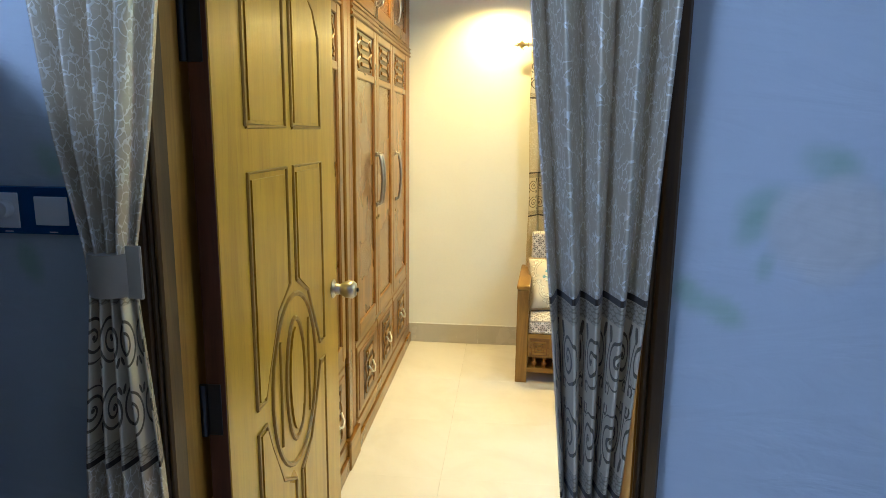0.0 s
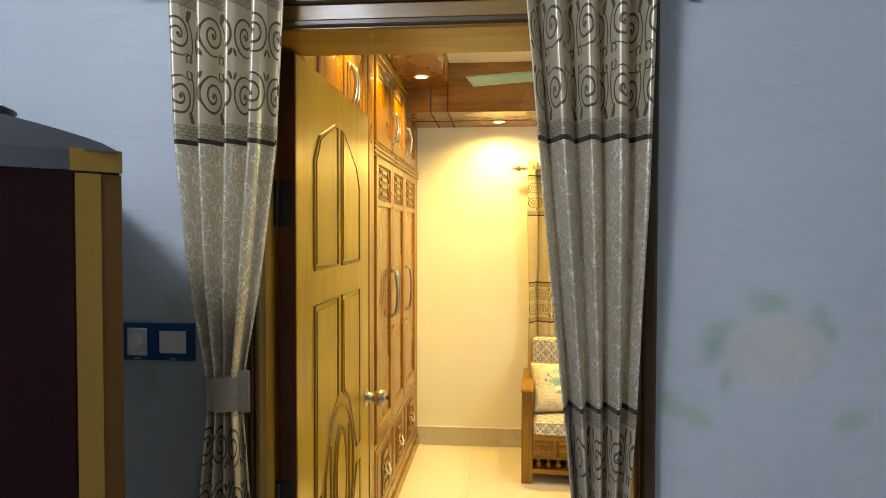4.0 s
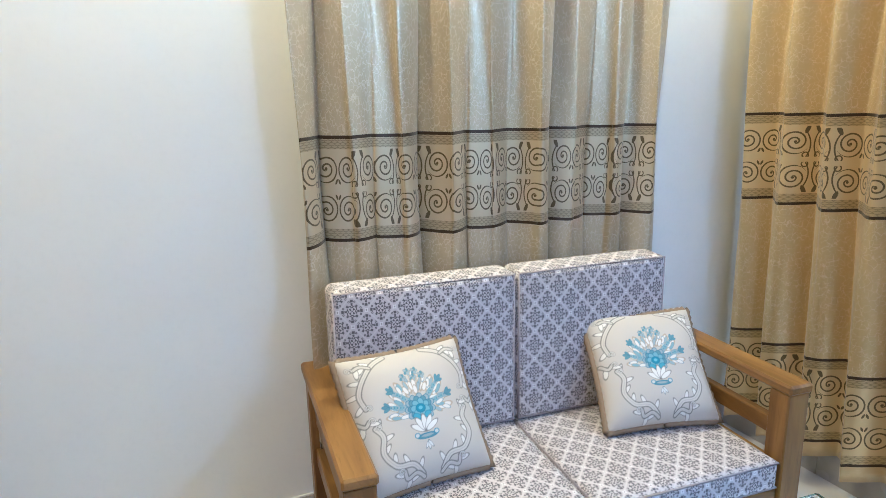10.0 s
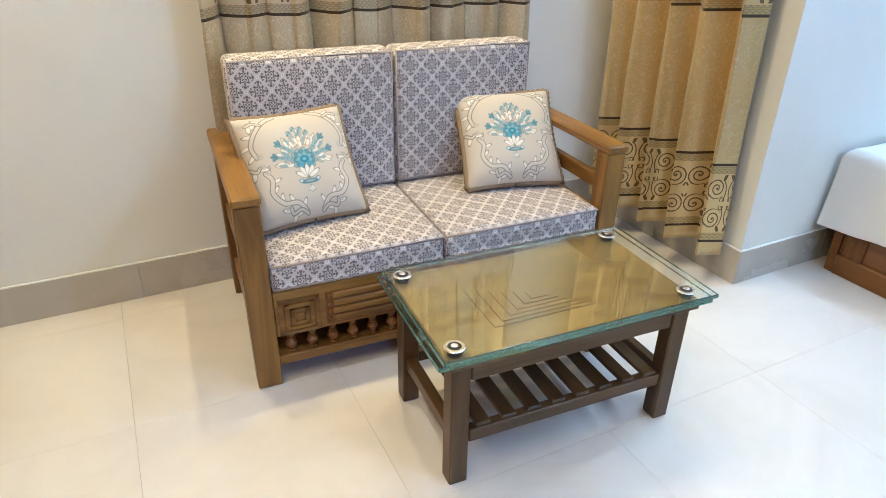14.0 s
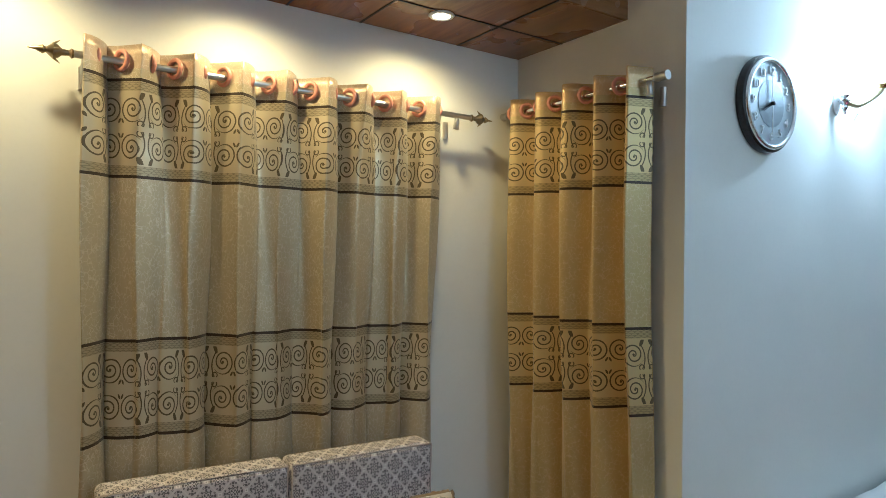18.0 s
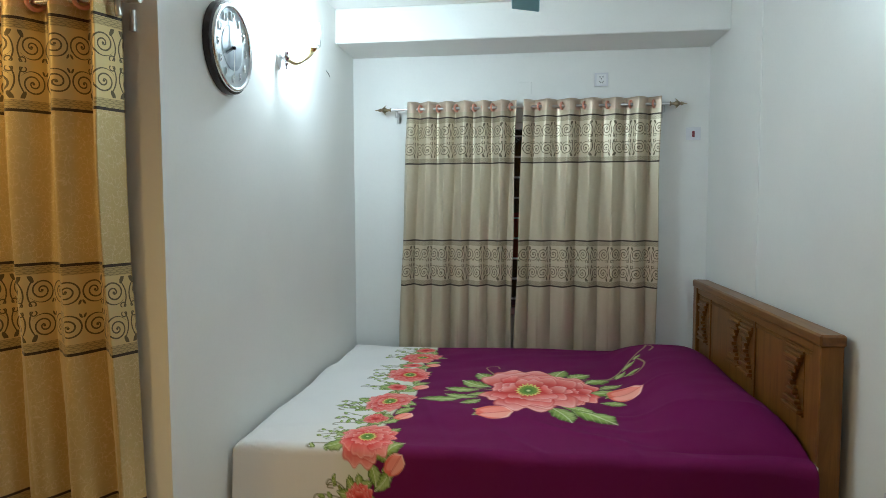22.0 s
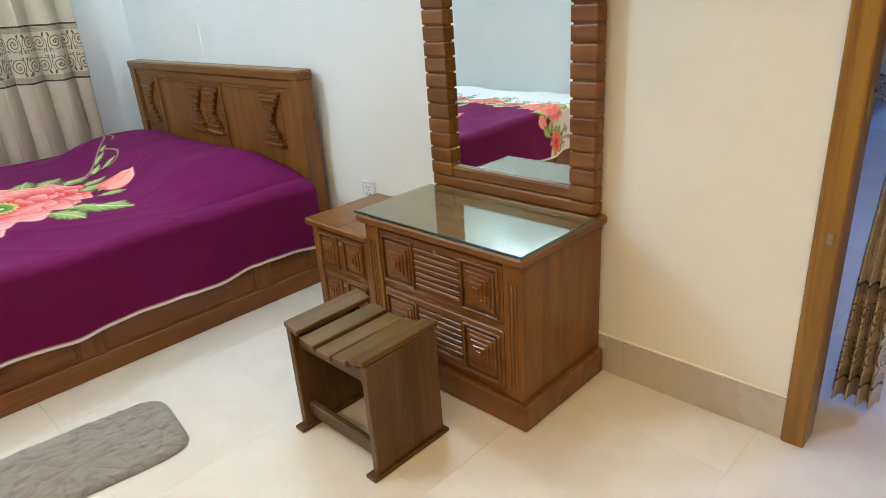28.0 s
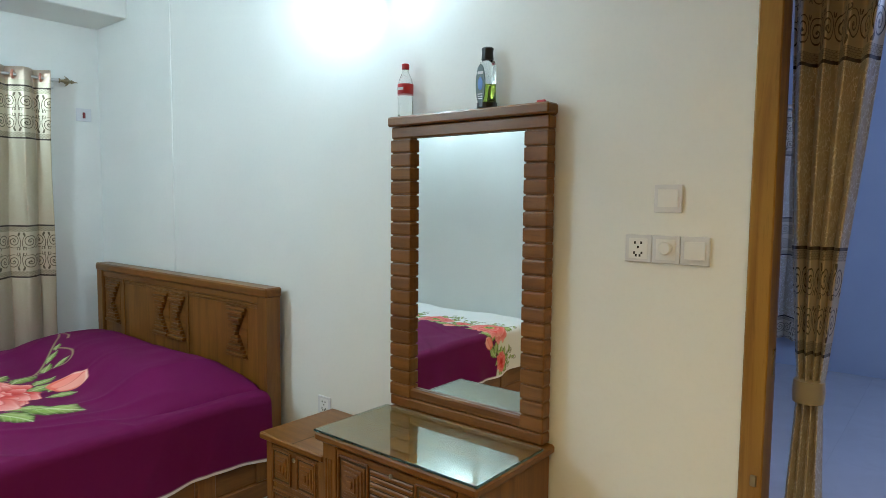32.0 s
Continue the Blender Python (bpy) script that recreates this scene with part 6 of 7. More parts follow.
def bed_cover():
    drop, top_w, back_drop, foot = 0.345, BX1 + 0.03 - (BX0 - 0.012), 0.20, 0.32
    length = 2.46 - 0.13
    nu, nv = 480, 460
    u = np.interp(np.linspace(0, 1, nu), (0, 0.88, 1), (0, 2.02, drop + top_w + back_drop))[:, None] + np.zeros((1, nv))
    v = np.interp(np.linspace(0, 1, nv), (0, 0.06, 0.90, 1), (0, 0.30, 2.05, length + foot))[None, :] + np.zeros((nu, 1))
    r = 0.045

    def bend(t):
        """For t metres past an edge: how far out and how far down the cloth lies."""
        a = np.clip(t / r, 0, math.pi / 2)
        return r * np.sin(a), r * (1 - np.cos(a)) + np.clip(t - r * math.pi / 2, 0, None)

    front = np.clip(drop - u, 0, None)
    back = np.clip(u - drop - top_w, 0, None)
    end = np.clip(v - length, 0, None)
    ox, dz1 = bend(front)
    bx, dz2 = bend(back)
    fy, dz3 = bend(end)
    x0, x1 = BX0 - 0.012 + r, BX1 + 0.03 - r
    tx = np.clip((u - drop) / top_w, 0, 1)
    x = x0 + tx * (x1 - x0) - ox + bx
    y = 0.13 + np.clip(v / length, 0, 1) * (length - r) + fy
    down = np.maximum(np.maximum(dz1, dz2), dz3)
    pillow = 0.120 * np.exp(-((y - 0.38) / 0.27) ** 4) * (np.clip((x - 6.06) / 0.30, 0, 1) * np.clip((7.86 - x) / 0.3, 0, 1)) ** 0.6
    puff = 0.014 * np.sin(np.clip(tx, 0, 1) * math.pi) * np.sin(np.clip(v / length, 0, 1) * math.pi)
    waves = 0.004 * np.sin(x * 9 + y * 5) * np.sin(y * 7 - x * 3)
    z = 0.512 + pillow + puff + waves - down
    t = np.clip(front / drop, 0, 1)
    x = x - t * (0.010 + 0.012 * np.sin(y * 8.0 + 1.0) * t + 0.006 * np.sin(y * 21.0) * t)
    z = z + t * (0.008 * np.sin(y * 3.1 + 0.4) - 0.007 * np.sin(y * 11.0))
    # creases that run from the pillow corner down the side
    crease = 0.010 * np.exp(-((y - 0.62 - (0.5 - z) * 0.6) / 0.035) ** 2) + 0.008 * np.exp(-((y - 0.40 - (0.5 - z) * 0.3) / 0.03) ** 2)
    x = x - crease * t
    z = z + 0.006 * np.exp(-((x - 6.15 - 0.35 * (y - 0.5)) / 0.03) ** 2) * np.exp(-((y - 0.75) / 0.3) ** 2)
    for ax, ay, deg, size, high in ((6.20, 0.95, 60, 0.35, 0.006), (6.45, 0.85, 75, 0.30, 0.007), (6.75, 0.80, 100, 0.28, 0.006), (6.10, 1.25, 40, 0.30, 0.005), (7.05, 0.78, 110, 0.25, 0.006), (6.30, 1.65, 20, 0.35, 0.004), (6.05, 0.80, 20, 0.25, 0.006), (6.60, 1.95, 80, 0.4, 0.004), (6.25, 2.15, 120, 0.3, 0.005)):
        c, s = math.cos(radians(deg)), math.sin(radians(deg))
        p, q = (x - ax) * c + (y - ay) * s, -(x - ax) * s + (y - ay) * c
        z = z + high * np.exp(-((q + 0.15 * p * p) / 0.022) ** 2) * np.exp(-(p / size) ** 2) * (1 - t)
    lump = np.array([[noise.noise(Vector((a * 3.1, b * 2.3, 0.5))) + 0.5 * noise.noise(Vector((a * 7.3 + b * 2.0, b * 4.1, 4.0))) for b in np.linspace(0.1, 2.5, 90)] for a in np.linspace(5.9, 8.0, 90)])
    gi, gj = np.clip((x - 5.9) / 2.1 * 88, 0, 87.99), np.clip((y - 0.1) / 2.4 * 88, 0, 87.99)
    i0, j0 = gi.astype(int), gj.astype(int)
    fi, fj = gi - i0, gj - j0
    ripple = lump[i0, j0] * (1 - fi) * (1 - fj) + lump[i0 + 1, j0] * fi * (1 - fj) + lump[i0, j0 + 1] * (1 - fi) * fj + lump[i0 + 1, j0 + 1] * fi * fj
    z = z + 0.012 * ripple * (1 - t)
    hang = np.sin(y * 13.0 + 2.2 * np.sin(y * 3.7)) + 0.5 * np.sin(y * 31.0 + 1.7 * np.sin(y * 5.1))
    x = x - t * t * 0.007 * hang
    cover = thing("bed_cover", (6.95, 1.25, 0.5), "purple bed cover with a white foot end and coral peonies", "bedspread")
    grid_mesh("cloth", np.stack([x, y, z], -1), SHEET, cover, colour=bed_print(u, v), back=0.004)
    part("white_lining", box(6.0, 6.06, 0.118, 0.128, 0.42, 0.50, 0.003), Mat("white_cotton", (0.75, 0.72, 0.72), 0.9).done(), cover)


bed_cover()


# ---- dressing corner ----
def pyramid(cx, cz, w, h, y, parent, mat, steps=5, name="carved_pyramid"):
    """Stepped square boss on a drawer front."""
    bm = bmesh.new()
    for k in range(steps):
        f = 1 - k / steps
        box(cx - w * f / 2, cx + w * f / 2, y, y + 0.0052 * (k + 1), cz - h * f / 2, cz + h * f / 2, 0.0012, bm=bm)
    boss = part(name, bm, mat, parent)
    part("carved_ground", box(cx - w * 0.60, cx + w * 0.60, y - 0.002, y + 0.0015, cz - h * 0.60, cz + h * 0.60), DARK_X, boss)
    edge = bmesh.new()
    for s in (-1, 1):
        box(cx + s * w * 0.62 - 0.004, cx + s * w * 0.62 + 0.004, y, y + 0.010, cz - h * 0.62, cz + h * 0.62, 0.002, bm=edge)
        box(cx - w * 0.62, cx + w * 0.62, y + 0.0005, y + 0.0095, cz + s * h * 0.62 - 0.004, cz + s * h * 0.62 + 0.004, 0.002, bm=edge)
    part("carved_frame", edge, mat, boss)
    return boss


def keyhole(x, z, y, parent):
    part("lock", lathe([(0.009, 0), (0.009, 0.004), (0.005, 0.006)], (x, y, z), axis=(0, 1, 0)), BRONZE, parent, "round brass lock", smooth=True)


dresser = thing("dressing_table", (4.86, 0.25, 0), "carved brown wooden dressing table with two wide drawers", "dresser")
QX0, QX1, QY = 4.505, 5.205, 0.452
part("body", box(QX0, QX1, 0.014, QY - 0.012, 0.09, 0.565, 0.003), WALNUT_Z, dresser)
part("plinth", box(QX0 - 0.02, QX1 + 0.012, 0.014, QY + 0.016, 0, 0.095, 0.006), WALNUT_X, dresser)
part("top", box(QX0 - 0.022, QX1 + 0.018, 0.012, QY + 0.026, 0.565, 0.598, 0.008), WALNUT_X, dresser)
for x in (QX0, QX1 - 0.07):
    c = part("corner_post", box(x, x + 0.07, QY - 0.014, QY, 0.095, 0.565, 0.003), WALNUT_Z, dresser)
    for k in range(3):
        part("flute", rod((x + 0.022 + 0.014 * k, QY, 0.14), (x + 0.022 + 0.014 * k, QY, 0.50), 0.005, sides=8), WALNUT_Z, c, smooth=True)
for z0, z1 in ((0.345, 0.548), (0.115, 0.325)):
    d = part("drawer", box(QX0 + 0.075, QX1 - 0.075, QY - 0.014, QY - 0.002, z0, z1, 0.003), WALNUT_X, dresser, "carved drawer front with stepped pyramids")
    zc, h = (z0 + z1) / 2, z1 - z0
    for cx in (QX0 + 0.165, QX1 - 0.165):
        pyramid(cx, zc, 0.120, h * 0.66, QY - 0.003, d, WALNUT_X)
    for k in range(7):
        z = zc - h * 0.318 + h * 0.106 * k
        part("carved_bar", box(QX0 + 0.250, QX1 - 0.250, QY - 0.004, QY + 0.004, z - h * 0.040, z + h * 0.040, 0.003), WALNUT_X, d)
    part("carved_ground", box(QX0 + 0.245, QX1 - 0.245, QY - 0.003, QY - 0.0008, zc - h * 0.38, zc + h * 0.38), DARK_X, d)
    keyhole((QX0 + QX1) / 2, z1 - 0.025, QY - 0.001, d)
sheet_ = thing("glass_table_cover", (4.86, 0.27, 0.60), "thick clear glass sheet with a green edge on the dresser", "glass top")
part("sheet", box(QX0 - 0.02, QX1 + 0.018, 0.095, QY + 0.024, 0.599, 0.607, 0.0015), GLASS, sheet_).visible_shadow = False
rim = box(QX0 - 0.02, QX1 + 0.018, QY + 0.0243, QY + 0.026, 0.5995, 0.6065)
box(QX0 - 0.0218, QX0 - 0.0203, 0.095, QY + 0.024, 0.5995, 0.6065, bm=rim)
part("rim", rim, GLASS_EDGE, sheet_)

mirror = thing("dresser_mirror", (4.87, 0.05, 0.598), "tall mirror in a notched brown wooden frame on the dresser", "mirror")
MX0, MX1, MZ0, MZ1 = 4.507, 5.234, 0.599, 1.775
part("backing", box(MX0 + 0.02, MX1 - 0.02, 0.012, 0.034, MZ0, MZ1 - 0.03, 0.002), DARK_Z, mirror)
part("glass", box(4.60, 5.128, 0.034, 0.038, 0.68, 1.688), MIRROR, mirror, "clear silvered mirror glass")
part("bottom_rail", box(MX0, MX1, 0.012, 0.064, MZ0, 0.640, 0.005), WALNUT_X, mirror)
part("lower_bead", box(MX0 + 0.06, MX1 - 0.06, 0.034, 0.060, 0.640, 0.682, 0.007), WALNUT_X, mirror)
part("top_rail", box(MX0, MX1, 0.012, 0.062, 1.690, MZ1 - 0.04, 0.005), WALNUT_X, mirror)
part("cornice", box(MX0 - 0.006, MX1 + 0.006, 0.010, 0.080, MZ1 - 0.038, MZ1, 0.006), WALNUT_X, mirror)
for x0, x1 in ((MX0, 4.602), (5.126, MX1)):
    part("side_core", box(x0 + 0.005, x1 - 0.005, 0.012, 0.058, 0.640, 1.690, 0.002), WALNUT_Z, mirror)
    n = 19
    for k in range(n):
        z = 0.643 + 1.046 * k / n
        part("frame_block", box(x0, x1, 0.014, 0.066, z, z + 1.046 / n - 0.005, 0.006, seg=2), WALNUT_X, mirror)

stand = thing("nightstand", (5.46, 0.21, 0), "small brown wooden nightstand with two carved drawers", "nightstand")
NX0, NX1, NY = 5.265, 5.632, 0.395
part("body", box(NX0, NX1, 0.014, NY - 0.012, 0.05, 0.445, 0.003), WALNUT_Z, stand)
part("top", box(NX0 - 0.012, NX1 + 0.022, 0.012, NY + 0.02, 0.447, 0.476, 0.006), WALNUT_X, stand)
part("top_joint", box(NX0 + 0.17, NX0 + 0.174, 0.014, NY + 0.018, 0.4755, 0.4768), DARK_Y, stand)
for x in (NX0, NX1 - 0.035):
    part("post", box(x, x + 0.035, NY - 0.014, NY, 0.0, 0.446, 0.003), WALNUT_Z, stand)
    part("foot", box(x - 0.004, x + 0.04, NY - 0.04, NY + 0.006, 0, 0.05, 0.003), WALNUT_Z, stand)
for z0, z1 in ((0.275, 0.43), (0.085, 0.25)):
    d = part("drawer", box(NX0 + 0.038, NX1 - 0.038, NY - 0.014, NY - 0.002, z0, z1, 0.003), WALNUT_X, stand, "small carved drawer front")
    for cx in (NX0 + 0.105, NX1 - 0.105):
        pyramid(cx, (z0 + z1) / 2, 0.09, (z1 - z0) * 0.7, NY - 0.003, d, WALNUT_X, 4)
    keyhole((NX0 + NX1) / 2, z1 - 0.03, NY - 0.001, d)

stool = thing("slatted_stool", (4.885, 0.76, 0), "low dark wooden stool with a hollowed slatted seat", "stool")
TX0, TX1, TY0, TY1 = 4.695, 5.080, 0.612, 0.905
for x in (TX0, TX1 - 0.024):
    part("side_board", box(x, x + 0.024, TY0 + 0.012, TY1 - 0.006, 0.012, 0.378, 0.003), BOARDWOOD_Z, stool)
    part("foot_board", box(x - 0.010, x + 0.034, TY0 - 0.004, TY1 + 0.016, 0, 0.014, 0.003), DARK_Y, stool)
for y in (TY0 + 0.03, TY1 - 0.05):
    part("stretcher", box(TX0 + 0.024, TX1 - 0.024, y, y + 0.022, 0.045, 0.095, 0.003), DARK_X, stool)
    part("seat_rail", box(TX0 + 0.024, TX1 - 0.024, y, y + 0.022, 0.30, 0.345, 0.003), DARK_X, stool)
for k in range(5):
    t = (k - 2) / 2
    x = (TX0 + TX1) / 2 + t * 0.158
    z = 0.347 + 0.036 * t * t
    one = box(-0.034, 0.034, TY0, TY1, -0.010, 0.010, 0.003)
    bmesh.ops.transform(one, matrix=Matrix.Translation((x, 0, z)) @ pose(0, 0, 0, 0, -13 * t, 0), verts=one.verts)
    part("seat_slat", one, SLATWOOD, stool)

rug = thing("bedside_mat", (5.5, 1.45, 0), "grey plush bath mat with rounded corners", "rug")
n = 90
uu, vv = np.meshgrid(np.linspace(-1, 1, n), np.linspace(-1, 1, n))
k = 6.0
sq = (np.abs(uu) ** k + np.abs(vv) ** k) ** (1 / k) + 1e-6
scale = np.maximum(np.abs(uu), np.abs(vv)) / sq
lump = np.array([[noise.noise(Vector((a * 9, b * 9, 0))) for a in np.linspace(-1, 1, n)] for b in np.linspace(-1, 1, n)])
edge_ = np.clip((1 - np.maximum(np.abs(uu), np.abs(vv))) * 9, 0, 1)
px, py = uu * scale * 0.190, vv * scale * 0.297
ca_, sa_ = math.cos(radians(7.5)), math.sin(radians(7.5))
grid_mesh("plush_mat", np.stack([5.492 + px * ca_ + py * sa_, 1.452 + py * ca_ - px * sa_, 0.004 + edge_ ** 0.5 * (0.017 + 0.006 * lump)], -1), RUG, rug, back=0.0)


def plate(name, face, u, z, w, h, label, group=""):
    """A wall plate: face gives the wall ('south', 'east' or 'living'), u the place along it."""
    t = thing(name, {"south": (u, 0, z), "east": (XE, u, z), "living": (u, YL, z)}[face], label, "switch", group)

    def slab(u0, u1, z0, z1, d0, d1, mat, part_name, r=0.002, parent=None):
        if face == "south":
            bm = box(u0, u1, d0, d1, z0, z1, r)
        elif face == "east":
            bm = box(XE - d1, XE - d0, u0, u1, z0, z1, r)
        else:
            bm = box(u0, u1, YL - d1, YL - d0, z0, z1, r)
        return part(part_name, bm, mat, parent or t)

    return t, slab


def rocker(face, u, z, label, mat=PLASTIC, s=0.043):
    t, slab = plate("wall_switch", face, u, z, s, s, label, "wall switches")
    slab(u - s, u + s, z - s, z + s, 0.0005, 0.009, PLASTIC_GREY, "plate")
    slab(u - s * 0.72, u + s * 0.72, z - s * 0.66, z + s * 0.66, 0.009, 0.012, mat, "rocker")
    slab(u - s * 0.72, u + s * 0.72, z - s * 0.66, z - s * 0.58, 0.012, 0.0125, PLASTIC_GREY, "rocker_edge", 0)
    return t


def socket(face, u, z, label, mat=PLASTIC, s=0.043):
    t, slab = plate("wall_socket", face, u, z, s, s, label, "wall sockets")
    slab(u - s, u + s, z - s, z + s, 0.0005, 0.009, PLASTIC_GREY, "plate")
    slab(u - s * 0.7, u + s * 0.7, z - s * 0.75, z + s * 0.75, 0.009, 0.0105, mat, "face")
    for du, dz in ((-0.010, 0.018), (0.010, 0.018), (0.0, 0.004), (-0.012, -0.014), (0.012, -0.014), (-0.006, -0.022), (0.006, -0.022)):
        slab(u + du - 0.003, u + du + 0.003, z + dz - 0.004, z + dz + 0.004, 0.0105, 0.0110, BLACK, "hole", 0)
    return t


rocker("south", 4.12, 1.456, "single white wall switch")
rocker("south", 4.034, 1.300, "white wall switch in a row of three")
dim, slab = plate("fan_dimmer", "south", 4.122, 1.300, 0.043, 0.043, "white round-knob fan dimmer in a row of three")
slab(4.079, 4.165, 1.257, 1.343, 0.0005, 0.009, PLASTIC_GREY, "plate")
slab(4.092, 4.152, 1.268, 1.332, 0.009, 0.0105, PLASTIC, "face")
part("knob", lathe([(0.020, 0), (0.020, 0.012), (0.017, 0.016), (0.004, 0.016)], (4.122, 0.0105, 1.305), axis=(0, 1, 0)), PLASTIC, dim, smooth=True)
socket("south", 4.209, 1.300, "white five-pin wall socket in a row of three")
socket("south", 5.72, 0.473, "white wall socket beside the bed")
socket("east", 0.722, 2.377, "white wall socket high beside the window", s=0.046)
sw, slab = plate("wall_switch", "east", 0.104, 1.995, 0.046, 0.046, "white wall switch with a dark red rocker", "wall switches")
slab(0.056, 0.152, 1.952, 2.038, 0.0005, 0.009, PLASTIC_GREY, "plate")
slab(0.095, 0.113, 1.972, 2.012, 0.009, 0.014, Mat("dark_red_rocker", (0.20, 0.01, 0.015), 0.4).done(), "rocker")
blank, slab = plate("blank_plate", "east", 1.25, 2.33, 0.04, 0.04, "painted-over blank wall plate above the window")
slab(1.20, 1.29, 2.29, 2.375, 0.0003, 0.004, PAINT, "plate")

# blue double plate in the living room
dbl, slab = plate("blue_switch_plate", "living", 2.757, 1.416, 0.09, 0.043, "blue wall plate with a dimmer and a white switch", "wall switches")
slab(2.664, 2.851, 1.372, 1.459, 0.0005, 0.009, PLASTIC_BLUE, "plate")
slab(2.690, 2.738, 1.383, 1.447, 0.009, 0.012, PLASTIC, "dimmer_face")
slab(2.768, 2.832, 1.389, 1.441, 0.009, 0.012, PLASTIC, "rocker")
part("dimmer_knob", lathe([(0.016, 0), (0.016, 0.012), (0.013, 0.015), (0.003, 0.015)], (2.714, YL - 0.012, 1.418), axis=(0, -1, 0)), PLASTIC, dbl, smooth=True)
slab(2.706, 2.722, 1.3755, 1.3775, 0.009, 0.0094, PLASTIC_GREY, "mark", 0)
slab(2.792, 2.808, 1.3755, 1.3775, 0.009, 0.0094, PLASTIC_GREY, "mark", 0)

# empty lamp holder over the doorway
holder = thing("lamp_holder", (3.766, YL, 2.475), "white octagonal wall lamp holder with an empty socket", "lamp holder")
part("base", prism([(3.766 + 0.060 * math.cos(math.pi * (k + 0.5) / 4), 2.474 + 0.056 * math.sin(math.pi * (k + 0.5) / 4)) for k in range(8)], "y", YL - 0.030, YL - 0.0005), PLASTIC, holder)
part("collar", lathe([(0.036, 0), (0.034, 0.012), (0.026, 0.02), (0.025, 0.05), (0.021, 0.052), (0.020, 0.02)], (3.766, YL - 0.030, 2.484), axis=(0, -0.9, 0.12)), PLASTIC, holder, smooth=True)
part("contact", lathe([(0.019, 0), (0.019, 0.03), (0.012, 0.032), (0.004, 0.036)], (3.766, YL - 0.034, 2.484), axis=(0, -0.9, 0.12)), BRONZE, holder, smooth=True)
for s in (-1, 1):
    part("side_mark", box(3.766 + s * 0.052 - 0.006, 3.766 + s * 0.052 + 0.006, YL - 0.032, YL - 0.0295, 2.452, 2.496, 0.002), PLASTIC_GREY, holder)

# clock
clock = thing("wall_clock", (6.03, YC - 0.03, 2.165), "round wall clock with a dark rim and a silver dial", "clock")
CX, CZ = 6.030, 2.165
part("rim", lathe([(0.205, 0), (0.208, 0.012), (0.204, 0.030), (0.190, 0.038), (0.178, 0.038), (0.175, 0.032)], (CX, YC - 0.001, CZ), axis=(0, -1, 0), sides=56), Mat("dark_wood_rim", (0.018, 0.012, 0.012), 0.22).done(), clock, smooth=True)
part("bezel", ring((CX, YC - 0.036, CZ), (0, -1, 0), 0.184, 0.011, n=56), CHROME, clock, smooth="all")
dial = part("dial", lathe([(0.174, 0), (0.174, 0.004)], (CX, YC - 0.031, CZ), axis=(0, -1, 0), sides=56), Mat("silver_dial", (0.46, 0.51, 0.54), 0.35, 0.3).done(), clock)
part("inner_dial", lathe([(0.100, 0), (0.100, 0.001)], (CX, YC - 0.0352, CZ), axis=(0, -1, 0), sides=48), Mat("grey_dial", (0.27, 0.31, 0.34), 0.3, 0.4).done(), dial)


def letters(text, size, place, turn, mat, parent, name="numeral", deep=0.001):
    cu = bpy.data.curves.new(name, "FONT")
    cu.body, cu.size, cu.align_x, cu.align_y, cu.extrude = text, size, "CENTER", "CENTER", deep
    tmp = bpy.data.objects.new(name, cu)
    me = bpy.data.meshes.new_from_object(tmp)
    bpy.data.objects.remove(tmp)
    bpy.data.curves.remove(cu)
    me.transform(Matrix.Translation(place) @ turn)
    me.materials.append(mat)
    ob = new(name, me)
    ob.parent = parent
    return ob


INK = Mat("raised_silver_numeral", (0.84, 0.86, 0.87), 0.3, 0.4).done()
for h in range(1, 13):
    a = math.pi / 2 - h * math.pi / 6
    letters(str(h), 0.050, (CX + 0.138 * math.cos(a), YC - 0.0362, CZ + 0.138 * math.sin(a)), pose(0, 0, 0, 90, 0, 0), INK, dial, deep=0.003)
for length, width, deg, d, mat in ((0.075, 0.011, 242, 0.039, IRON), (0.135, 0.009, 0, 0.041, PLASTIC), (0.130, 0.005, 181, 0.043, PLASTIC)):
    a = math.pi / 2 - radians(deg)
    one = box(-0.012, length, -0.0006, 0.0006, -width / 2, width / 2)
    bmesh.ops.transform(one, matrix=Matrix.Translation((CX, YC - d, CZ)) @ Matrix.Rotation(-a, 4, "Y"), verts=one.verts)
    part("hand", one, mat, clock)
clock.scale = (0.92, 1, 0.92)
part("hub", lathe([(0.008, 0), (0.008, 0.014), (0.004, 0.016)], (CX, YC - 0.035, CZ), axis=(0, -1, 0)), BLACK, clock, smooth=True)


